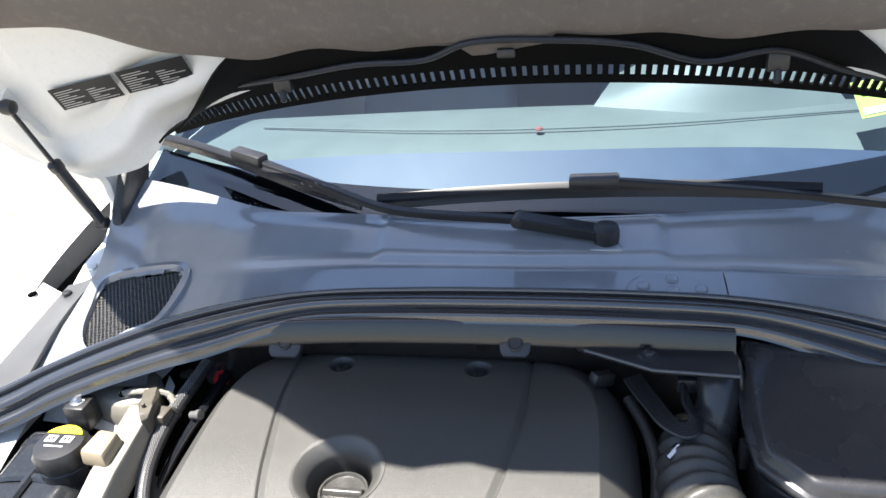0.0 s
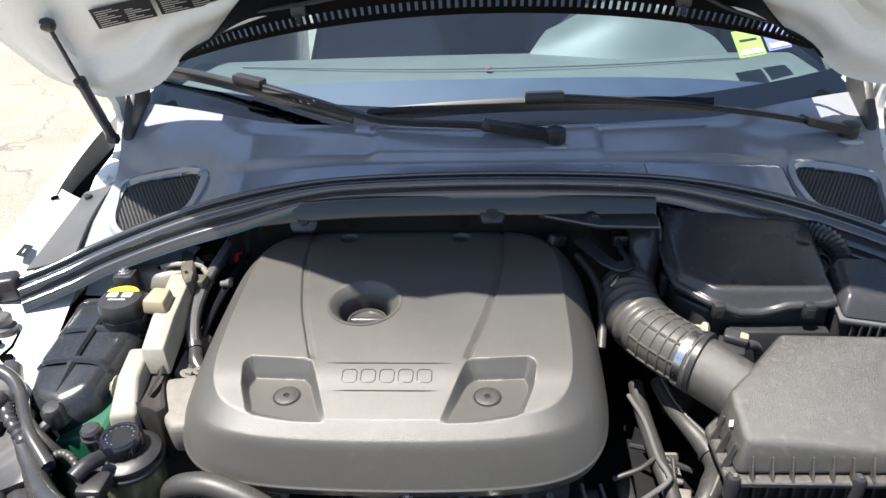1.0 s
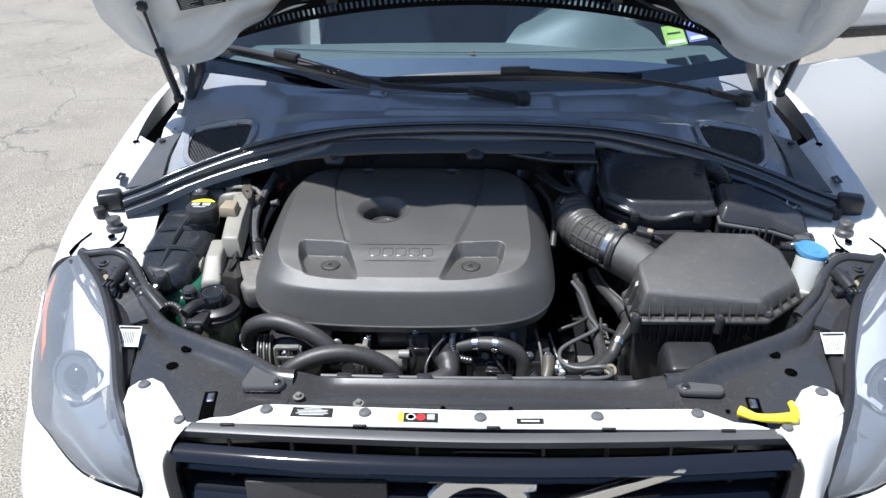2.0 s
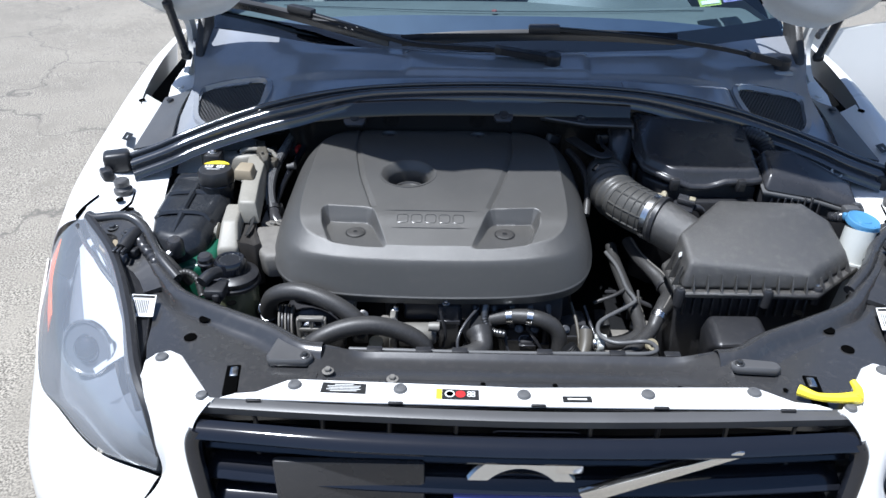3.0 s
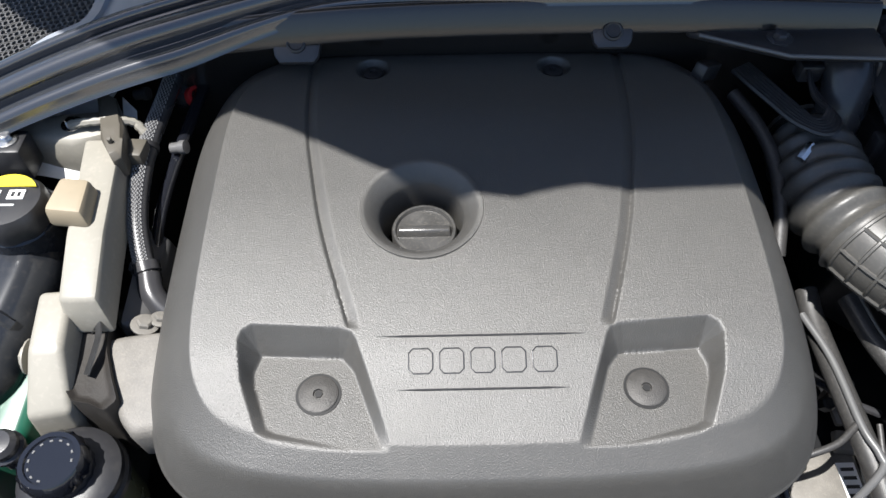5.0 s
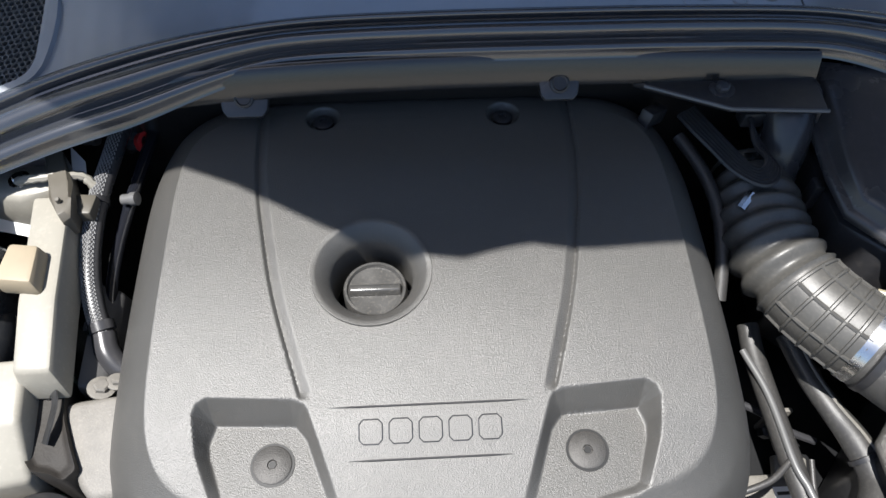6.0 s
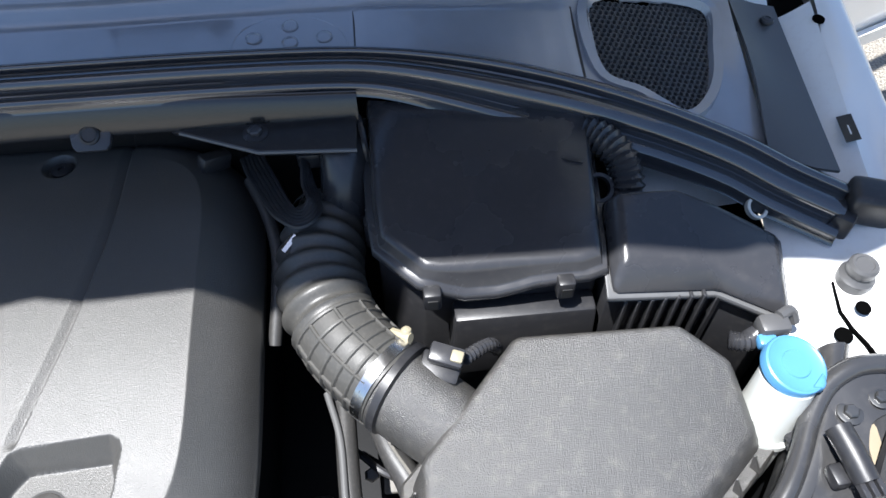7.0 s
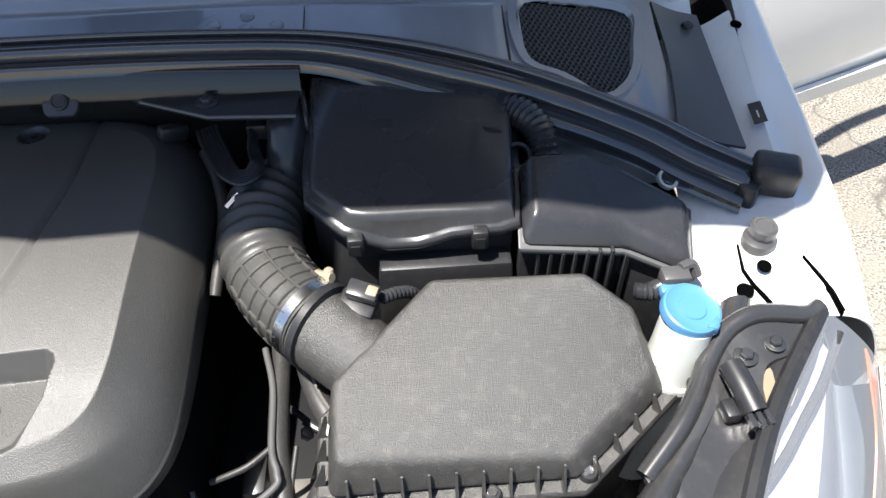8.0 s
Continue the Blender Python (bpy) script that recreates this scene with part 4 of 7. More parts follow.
# ---------------------------------------------------------------- front end
# Black carrier: top plate, its raised bead along the bay and the low centre channel.
carrier = thing("front_carrier", (0, 0.15, 0.9), "black painted front carrier panel with holes and bolts", "carrier panel")
INNER = [(0.315, 0.183), (0.345, 0.188), (0.40, 0.226), (0.49, 0.270), (0.575, 0.318), (0.64, 0.385), (0.70, 0.465), (0.735, 0.535)]
OUTER = [(0.80, 0.530), (0.755, 0.470), (0.70, 0.385), (0.655, 0.320), (0.625, 0.250), (0.605, 0.165), (0.565, 0.100), (0.47, 0.045), (0.32, 0.045)]
for flip in (1, -1):
    inner = catmull([(x * flip, y, 0.938) for x, y in INNER], 4)
    n_in = len(inner)
    outer = catmull([(x * flip, y, 0.936) for x, y in OUTER[::-1]], 4)
    # resample the outer edge to the inner edge's count
    outer = [outer[round(k * (len(outer) - 1) / (n_in - 1))] for k in range(n_in)]
    bm = bmesh.new()
    cols = []
    for a, b in zip(inner, outer):
        away = (b - a)
        far = away.length
        away.normalize()
        col = []
        rise = 0.05 * sstep(0.58, 0.80, abs(a.x))
        for s, dz in ((0.0, -0.060), (0.0, -0.006), (0.003, 0.006), (0.009, 0.014), (0.017, 0.0175), (0.026, 0.0165), (0.034, 0.010), (0.040, 0.002), (0.047, -0.004)):
            col.append(bm.verts.new(a + away * min(s, far * 0.6) + Vector((0, 0, dz + rise))))
        for k in range(1, 7):
            q = (a + away * min(0.042, far * 0.6)).lerp(b, k / 6)
            col.append(bm.verts.new(q + Vector((0, 0, -0.005 + rise + 0.004 * math.sin(math.pi * k / 6)))))
        col.append(bm.verts.new(b + Vector((0, 0, rise - 0.03))))
        cols.append(col)
    for a, b in zip(cols, cols[1:]):
        bridge(bm, a, b, closed=False)
    bmesh.ops.recalc_face_normals(bm, faces=bm.faces)
    bmesh.ops.solidify(bm, geom=bm.faces[:], thickness=0.002)
    wing = part("carrier_wing", bm, PANEL, carrier, smooth=50)
    # Black discs stand in for the shade of holes in the wing.
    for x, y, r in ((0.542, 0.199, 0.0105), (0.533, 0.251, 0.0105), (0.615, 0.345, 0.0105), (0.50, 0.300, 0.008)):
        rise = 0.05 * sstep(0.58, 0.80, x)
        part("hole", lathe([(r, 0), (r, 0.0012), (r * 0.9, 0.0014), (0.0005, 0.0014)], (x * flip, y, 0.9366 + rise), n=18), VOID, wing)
    # latch slot, a black plate for its shade, with its catch
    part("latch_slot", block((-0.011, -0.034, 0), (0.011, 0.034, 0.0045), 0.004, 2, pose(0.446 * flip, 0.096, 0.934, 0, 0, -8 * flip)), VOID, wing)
    part("latch_catch", block((-0.006, -0.012, 0), (0.006, 0.010, 0.006), 0.002, 2, pose(0.446 * flip, 0.112, 0.936, 0, 0, -8 * flip)), STEEL, wing)
    # flap plate
    if flip < 0:
        out = [(-0.402, 0.140), (-0.396, 0.128), (-0.336, 0.128), (-0.326, 0.140), (-0.332, 0.152), (-0.372, 0.196), (-0.384, 0.200), (-0.393, 0.192)]
    else:
        out = [(0.333, 0.150), (0.330, 0.138), (0.338, 0.130), (0.398, 0.126), (0.408, 0.134), (0.405, 0.146), (0.398, 0.150), (0.350, 0.156)]
    flap = part("flap_plate", plate(out, 0.936, 0.950, 0.003), FLAP, carrier, "small black cover plate")
    bolt(flap, ((-0.340 if flip < 0 else 0.343), 0.140, 0.950), r=0.0045, mat=DARKBOLT)
bm = bmesh.new()
prof = [(0.045, 0.936), (0.088, 0.938), (0.100, 0.938), (0.108, 0.931), (0.116, 0.927), (0.160, 0.922), (0.170, 0.926), (0.178, 0.930), (0.185, 0.926), (0.185, 0.88)]
WINGZ = [0.936, 0.937, 0.936, 0.934, 0.934, 0.947, 0.948, 0.946, 0.936, 0.88]
chan = []
for i in range(41):
    x = lerp(-0.333, 0.333, i / 40)
    w = sstep(0.25, 0.333, abs(x))
    chan.append([(x, y, lerp(z, zw, w)) for (y, z), zw in zip(prof, WINGZ)])
loft(bm, chan, cap=False, closed=False)
bmesh.ops.recalc_face_normals(bm, faces=bm.faces)
bmesh.ops.solidify(bm, geom=bm.faces[:], thickness=0.002)
part("centre_channel", bm, PANEL, carrier, smooth=50)
for x, y in ((-0.301, 0.118), (-0.199, 0.102)):
    bolt(carrier, (x, y, 0.938), r=0.0055, mat=CASTGREY)
# The channel's small holes get the same black shade discs.
for x in (-0.06, 0.05, 0.24, 0.40):
    part("hole", lathe([(0.004, 0), (0.004, 0.001), (0.0005, 0.001)], (x, 0.094, 0.9385), n=10), VOID, carrier)
for x in (-0.236, -0.155, -0.095, 0.045, 0.165, 0.255):
    part("edge_clip", block((x - 0.013, 0.185, 0.924), (x + 0.013, 0.198, 0.9275), 0.0015), PLASTIC, carrier)

# Bumper: white top strip with ears, then the painted skin in front.
bumper = thing("front_bumper", (0, 0, 0.3), "white painted front bumper with a dark grille opening", "bumper")
STRIP = [(-0.452, 0.050), (-0.43, 0.060), (-0.40, 0.064), (-0.358, 0.091), (-0.34, 0.094), (0, 0.084), (0.34, 0.094), (0.358, 0.091), (0.40, 0.064), (0.43, 0.060), (0.452, 0.050), (0.25, 0.046), (0, 0.044), (-0.25, 0.046)]
part("top_strip", plate(STRIP, 0.938, 0.943, 0.0015), WHITE, bumper)
for flip in (1, -1):
    EAR = [(0.560, 0.158), (0.580, 0.150), (0.592, 0.130), (0.588, 0.112), (0.586, 0.094), (0.530, 0.052), (0.459, 0.042), (0.474, 0.062), (0.538, 0.146)]
    ear = part("ear", plate([(x * flip, y) for x, y in EAR], 0.936, 0.943, 0.002), WHITE, bumper)
    push_clip(ear, (0.567 * flip, 0.138, 0.943))
    push_clip(ear, (0.478 * flip, 0.052, 0.943), r=0.009)
    # painted skin: beside the grille, below the lamp, round the corner
    net = [[(0.459, 0.050, 0.9405), (0.530, 0.060, 0.9420), (0.587, 0.098, 0.9405)],
           [(0.468, 0.034, 0.9390), (0.522, 0.034, 0.9390), (0.572, 0.062, 0.9220)],
           [(0.484, 0.012, 0.9150), (0.520, 0.008, 0.9050), (0.553, 0.028, 0.8650)],
           [(0.482, -0.008, 0.865), (0.518, -0.012, 0.850), (0.549, 0.014, 0.812)],
           [(0.465, -0.030, 0.800), (0.530, -0.036, 0.780), (0.600, 0.000, 0.755)],
           [(0.440, -0.060, 0.680), (0.580, -0.055, 0.680), (0.720, 0.030, 0.670)],
           [(0.410, -0.080, 0.550), (0.600, -0.070, 0.550), (0.790, 0.060, 0.540)],
           [(0.400, -0.060, 0.380), (0.600, -0.050, 0.380), (0.820, 0.080, 0.380)]]
    part("bumper_skin", surface([[(x * flip, y, z) for x, y, z in r] for r in net], 6, 0.003), WHITE, bumper)
    net = [[(0.555, 0.014, 0.810), (0.660, 0.046, 0.827), (0.762, 0.135, 0.833), (0.832, 0.210, 0.828), (0.890, 0.340, 0.853), (0.930, 0.490, 0.905)],
           [(0.600, 0.000, 0.755), (0.715, 0.030, 0.735), (0.810, 0.115, 0.730), (0.878, 0.215, 0.725), (0.922, 0.345, 0.725), (0.950, 0.500, 0.730)],
           [(0.720, 0.030, 0.660), (0.800, 0.075, 0.640), (0.865, 0.150, 0.630), (0.910, 0.240, 0.625), (0.938, 0.355, 0.620), (0.955, 0.500, 0.620)],
           [(0.820, 0.080, 0.380), (0.860, 0.130, 0.380), (0.895, 0.200, 0.380), (0.920, 0.280, 0.380), (0.935, 0.380, 0.385), (0.940, 0.500, 0.400)]]
    part("bumper_corner", surface([[(x * flip, y, z) for x, y, z in r] for r in net], 6, 0.003), WHITE, bumper)
for x, y in ((-0.345, 0.079), (-0.185, 0.074), (0.0, 0.066), (0.186, 0.072), (0.347, 0.081)):
    push_clip(bumper, (x, y, 0.943))
for x in (-0.40, -0.19, 0.02, 0.20, 0.385):
    part("edge_slot", block((x - 0.011, 0.043, 0.9405), (x + 0.011, 0.0475, 0.9440), 0.001), PLASTIC, bumper)

# Stickers on the strip.
lab = part("belt_label", plate([(-0.304, 0.064), (-0.236, 0.062), (-0.237, 0.084), (-0.303, 0.086)], 0.943, 0.9438, 0), INK, bumper, "black label with pale print lines")
for k in range(5):
    w = (0.040, 0.052, 0.046, 0.050, 0.028)[k]
    part("print_line", block((-0.270 - w / 2, 0.0672 + k * 0.0034, 0.9438), (-0.270 + w / 2, 0.0684 + k * 0.0034, 0.9442), 0), PALEINK, lab)
lab = part("fan_label", plate([(-0.122, 0.054), (-0.067, 0.053), (-0.067, 0.075), (-0.122, 0.076)], 0.943, 0.9438, 0), INK, bumper, "black warning label with pictograms")
part("lime_edge", plate([(-0.131, 0.055), (-0.1225, 0.0545), (-0.1225, 0.0765), (-0.131, 0.0765)], 0.943, 0.9438, 0), YELLOW, lab)
part("red_disc", lathe([(0.0075, 0), (0.0075, 0.0005), (0.001, 0.0006)], (-0.0945, 0.065, 0.9438), n=18), RED, lab)
part("pictogram", lathe([(0.0075, 0), (0.0075, 0.0004), (0.0055, 0.0004), (0.0055, 0)], (-0.1105, 0.0655, 0.9438), n=14), PALEINK, lab)
for k in range(4):
    a = math.pi / 4 + k * math.pi / 2
    part("pictogram", lathe([(0.0032, 0), (0.0032, 0.0004), (0.0019, 0.0004), (0.0019, 0)], (-0.0785 + 0.0042 * math.cos(a), 0.0655 + 0.0042 * math.sin(a), 0.9438), n=10), PALEINK, lab)
lab = part("thin_label", plate([(0.057, 0.052), (0.100, 0.053), (0.100, 0.066), (0.057, 0.065)], 0.943, 0.9438, 0), INK, bumper, "small black label with a pale bar")
part("print_line", block((0.064, 0.0575, 0.9438), (0.093, 0.0605, 0.9442), 0), PALEINK, lab)

# Grille.
grille = thing("grille", (0, -0.02, 0.6), "gloss black grille with horizontal slats and a ring badge", "grille")
bm = sweep([(-0.478, 0.020, 0.928), (-0.25, 0.006, 0.930), (0, 0.000, 0.930), (0.25, 0.006, 0.930), (0.478, 0.020, 0.928)], [(-0.010, -0.010), (0.010, -0.010), (0.011, 0.003), (0.005, 0.006), (-0.007, 0.006), (-0.011, 0.001)], 6)
part("top_seal", bm, FLAP, grille, "grey-black rubber strip")
frame_pts = [(-0.478, -0.012, 0.908), (-0.25, -0.030, 0.908), (0, -0.036, 0.908), (0.25, -0.030, 0.908), (0.478, -0.012, 0.908)]
part("frame_top", sweep(frame_pts, [(-0.012, -0.010), (0.012, -0.012), (0.015, -0.006), (0.011, 0.001), (0.002, 0.007), (-0.010, 0.009)], 6), GLOSS, grille)
for flip in (1, -1):
    pts = [(0.478 * flip, -0.012, 0.908), (0.486 * flip, -0.022, 0.880), (0.472 * flip, -0.047, 0.80), (0.45 * flip, -0.08, 0.68), (0.42 * flip, -0.10, 0.58)]
    part("frame_side", tube(pts, 0.013, 10, 5), GLOSS, grille)
for k in range(6):
    z = 0.872 - 0.047 * k
    y = -0.006 - 0.35 * (0.872 - z)
    w = 0.474 - 0.16 * max(0, 0.83 - z)
    pts = [(-w, y + 0.018, z + 0.004), (-w / 2, y + 0.004, z), (0, y, z), (w / 2, y + 0.004, z), (w, y + 0.018, z + 0.004)]
    part("slat", sweep(pts, [(-0.020, 0.006), (0.012, -0.014), (0.018, -0.013), (0.020, -0.008), (0.014, 0.000), (0.002, 0.008), (-0.012, 0.014), (-0.018, 0.014)], 6), GLOSS, grille)
for x in (-0.40, -0.30, -0.20, -0.10, 0.10, 0.20, 0.30, 0.40):
    part("rib", tube([(x, 0.015, 0.91), (x, 0.0, 0.80), (x, -0.05, 0.62)], 0.004, 6, 3), PLASTIC, grille)
part("backing", surface([[(-0.5, 0.04, 0.91), (0, 0.03, 0.91), (0.5, 0.04, 0.91)], [(-0.48, 0.02, 0.6), (0, 0.0, 0.6), (0.48, 0.02, 0.6)]], 4, 0.004), DARK, grille)
part("sensor_panel", block((-0.37, -0.035, 0.68), (-0.145, -0.022, 0.868), 0.006, 2, Matrix.Translation((0, 0, 0)) @ pose(0, 0, 0)), SATIN, grille, "blank black sensor panel")
TILTB = (0, -0.94, 0.33)
BC = Vector((-0.002, -0.036, 0.778))
badge = part("badge_ring", lathe([(0.068, -0.010), (0.068, 0.006), (0.072, 0.010), (0.095, 0.010), (0.099, 0.006), (0.099, -0.010)], BC, TILTB, 56, cap=False), CHROME, grille, "satin chrome ring badge")
mb = Matrix.Translation(BC) @ Vector(TILTB).to_track_quat("Z", "Y").to_matrix().to_4x4()
part("badge_bar", block((-0.101, -0.014, 0.002), (0.101, 0.036, 0.014), 0.003, 2, mb), material("badge_blue", (0.03, 0.04, 0.22), 0.25), badge)
part("badge_back", lathe([(0.069, -0.012), (0.069, -0.008), (0.001, -0.008)], BC, TILTB, 40), DARK, badge)
part("badge_post", block((0.050, 0.064, -0.012), (0.092, 0.106, 0.012), 0.004, 2, mb), CHROME, badge)
part("badge_housing", block((-0.045, 0.076, -0.030), (0.092, 0.118, -0.004), 0.010, 2, mb), GLOSS, badge)
part("diagonal_bar", prism([[(0.080, -0.040, 0.832), (0.092, -0.040, 0.810), (0.306, -0.026, 0.896), (0.310, -0.026, 0.908), (0.298, -0.026, 0.908)],
                            [(0.080, -0.054, 0.834), (0.092, -0.054, 0.812), (0.306, -0.040, 0.898), (0.310, -0.040, 0.910), (0.298, -0.040, 0.910)]], 0.002), CHROME, grille, "satin chrome diagonal bar")
grille.location += Vector((0, 0.028, 0.004))

# Headlamps.
for flip in (1, -1):
    lamp = thing("headlamp", (0.72 * flip, 0.2, 0.75), "clear headlamp unit with a chrome bowl and an amber reflector", "headlamp", "headlamps")
    net = [[(0.838, 0.500, 0.998), (0.862, 0.480, 0.985), (0.890, 0.470, 0.955), (0.918, 0.470, 0.900)],
           [(0.742, 0.380, 0.985), (0.795, 0.360, 0.968), (0.845, 0.345, 0.930), (0.885, 0.340, 0.860)],
           [(0.665, 0.240, 0.965), (0.725, 0.220, 0.935), (0.785, 0.208, 0.890), (0.828, 0.205, 0.830)],
           [(0.608, 0.112, 0.944), (0.660, 0.105, 0.915), (0.715, 0.115, 0.875), (0.760, 0.138, 0.836)],
           [(0.573, 0.056, 0.916), (0.600, 0.040, 0.890), (0.630, 0.038, 0.860), (0.658, 0.050, 0.830)],
           [(0.553, 0.026, 0.850), (0.554, 0.023, 0.838), (0.556, 0.021, 0.826), (0.560, 0.022, 0.815)]]
    net = [[(x * flip, y, z) for x, y, z in r] for r in net]
    lens = part("lens", surface(net, 6, 0.0), LENS, lamp, "clear plastic lens")
    lens.visible_shadow = False
    facing(lens, Vector((0.4 * flip, -0.5, 0.76)))
    back = [[(x - 0.012 * flip, y + 0.030, z - 0.045) for x, y, z in r] for r in net]
    shut = [(x, y + 0.003, z - 0.006) for x, y, z in net[-1]]
    part("housing", surface([r[0:2] + [tuple(Vector(r[1]).lerp(Vector(r[2]), 0.6))] for r in back[:3] + [[tuple(Vector(p).lerp(Vector(q), 0.45)) for p, q in zip(back[2], back[3])]]], 5, 0.003), LAMPSILVER, lamp, "silver lamp lining")
    part("lower_housing", surface([[(x, y + 0.006, z - 0.012) for x, y, z in r[1:]] + [(n[3][0] - 0.004 * flip, n[3][1] + 0.004, n[3][2] - 0.006)] for r, n in zip(back, net)] + [shut[1:] + shut[-1:]], 5, 0.0), LAMPGREY, lamp, "grey lamp lining")
    part("nose_housing", surface([[(x, y + 0.006, z - 0.012) for x, y, z in r[:3]] for r in back[3:]] + [shut[:3]], 5, 0.0), LAMPDARK, lamp)
    part("inner_edge", tube([Vector(p) + Vector((-0.006 * flip, 0.004, -0.006)) for p in [r[0] for r in net]], 0.010, 8, 6), PLASTIC, lamp)
    bowl = part("bowl", lathe([(0.044, 0.0), (0.047, -0.003), (0.043, 0.003), (0.035, 0.022), (0.023, 0.034), (0.002, 0.038)], (0.738 * flip, 0.225, 0.888), (-0.25 * flip, 0.85, -0.35), 28), LAMPDARK, lamp)
    part("projector", lathe([(0.026, 0.015), (0.026, 0.0), (0.021, -0.008), (0.011, -0.014), (0.001, -0.015)], (0.738 * flip, 0.225, 0.888), (-0.25 * flip, 0.85, -0.35), 24), GLOSS, bowl)
    part("bowl_ring", lathe([(0.046, -0.003), (0.051, -0.002), (0.051, 0.005), (0.046, 0.006)], (0.738 * flip, 0.225, 0.888), (-0.25 * flip, 0.85, -0.35), 36, cap=False), CHROME, bowl)
    part("reflector", surface([[(0.884 * flip, 0.478, 0.958), (0.917 * flip, 0.475, 0.905)], [(0.878 * flip, 0.405, 0.915), (0.897 * flip, 0.400, 0.865)], [(0.853 * flip, 0.330, 0.880), (0.866 * flip, 0.325, 0.845)]], 4, 0.002), AMBER, lamp, "amber side reflector")
    # black casing behind the lens, with its paper label
    case = [[(0.835, 0.505), (0.790, 0.515), (0.700, 0.400), (0.640, 0.290), (0.612, 0.190), (0.600, 0.110), (0.618, 0.110), (0.672, 0.240), (0.745, 0.375)]]
    part("casing", prism([[(x * flip, y, 0.80) for x, y in case[0]], [(x * flip, y, 0.945 + 0.06 * sstep(0.62, 0.84, x) - 0.012) for x, y in case[0]]], 0.006, 2), PLASTIC, lamp, "black lamp casing")
    tag = part("paper_label", block((-0.020, -0.025, 0), (0.020, 0.025, 0.001), 0, 1, pose(0.645 * flip, 0.268, 0.9500, 14, -10 * flip, -12 * flip)), PAPER, lamp, "white printed label")
    for k in range(9):
        part("print_bar", block((-0.016 + 0.0030 * k, -0.018, 0.001), (-0.016 + 0.0030 * k + 0.0016, 0.012, 0.0014), 0, 1, pose(0.645 * flip, 0.268, 0.9500, 14, -10 * flip, -12 * flip)), INK, tag)
    part("print_bar", block((-0.018, 0.017, 0.001), (0.018, 0.023, 0.0014), 0, 1, pose(0.645 * flip, 0.268, 0.9500, 14, -10 * flip, -12 * flip)), INK, tag)
    # bracket with two bolts and a sensor plug
    BR = [(0.612, 0.356), (0.654, 0.396), (0.680, 0.430), (0.700, 0.462), (0.724, 0.489), (0.752, 0.502), (0.782, 0.505), (0.817, 0.503), (0.834, 0.510), (0.829, 0.483), (0.796, 0.436), (0.764, 0.400), (0.738, 0.370), (0.702, 0.337), (0.670, 0.318), (0.640, 0.330)]
    GAP = [(0.794, 0.458), (0.775, 0.457), (0.756, 0.449), (0.747, 0.430), (0.744, 0.411), (0.746, 0.394), (0.768, 0.407), (0.781, 0.424)]

    def shelf_z(x, y):
        return 0.995 - 0.30 * max(0.0, 0.50 - y) + 0.003 * math.sin(x * 60)

    bm = bmesh.new()
    for ring in (catmull([(x, y, 0) for x, y in BR], 3, True), catmull([(x, y, 0) for x, y in GAP], 3, True)):
        vs = [bm.verts.new((q.x * flip, q.y, shelf_z(q.x, q.y))) for q in ring]
        for a, b in zip(vs, vs[1:] + vs[:1]):
            bm.edges.new((a, b))
    bmesh.ops.triangle_fill(bm, edges=bm.edges[:], use_beauty=True, normal=(0, 0, 1))
    bmesh.ops.recalc_face_normals(bm, faces=bm.faces)
    ext = bmesh.ops.extrude_face_region(bm, geom=bm.faces[:])
    bmesh.ops.translate(bm, verts=[v for v in ext["geom"] if isinstance(v, bmesh.types.BMVert)], vec=(0, 0, -0.008))
    brk = part("bracket", bm, PANEL, lamp, "black pressed bracket")
    part("bracket_bead", tube([(x * flip, y, shelf_z(x, y)) for x, y in BR[:9]], 0.0105, 10, 4), PANEL, brk)
    part("bracket_bead", tube([((x + 0.014) * flip, y - 0.004, shelf_z(x, y) + 0.001) for x, y in BR[9:15]], 0.0045, 8, 4), PANEL, brk)
    part("cavity_liner", plate([(x * flip, y) for x, y in GAP], 0.9700, 0.9745, 0), BEIGE, brk)
    for x, y, r in ((0.738, 0.461, 0.0075), (0.771, 0.471, 0.0065)):
        bolt(brk, (x * flip, y, shelf_z(x, y)), r=r, mat=DARKBOLT)
    plug = part("plug", tube([(0.713 * flip, 0.444, 0.996), (0.717 * flip, 0.420, 0.994), (0.722 * flip, 0.394, 0.988)], 0.0125, 14, 3), PLASTIC, lamp, "black electrical plug")
    part("plug_foot", block((-0.010, -0.012, -0.016), (0.008, 0.010, 0.0), 0.004, 2, pose(0.706 * flip, 0.406, 0.984, 0, 0, 6 * flip)), PLASTIC, plug)
    for k in (-1, 0, 1):
        part("pin", block((-0.0028, -0.013, -0.004), (0.0028, 0.004, 0.005), 0.0008, 1, pose((0.723 + 0.0085 * k) * flip, 0.391 + 0.001 * k, 0.988, 0, 0, 6 * flip)), SATIN, plug)

# Yellow tie on the right ear.
bm = tube([(0.412, 0.082, 0.950), (0.432, 0.066, 0.952), (0.460, 0.062, 0.953), (0.490, 0.064, 0.953)], [0.009, 0.006, 0.007, 0.009], 8, 4)
tie = solo("hood_release_handle", bm, YELLOW, "bright yellow plastic release handle on the white bumper edge", "handle")
part("grip", tube([(0.488, 0.060, 0.953), (0.496, 0.075, 0.956), (0.494, 0.092, 0.960)], [0.009, 0.007, 0.005], 8, 4), YELLOW, tie)

# ---------------------------------------------------------------- engine cover
CX, CY, HX, HY = -0.152, 0.602, 0.326, 0.262
OX, OXH = -0.147, 0.308


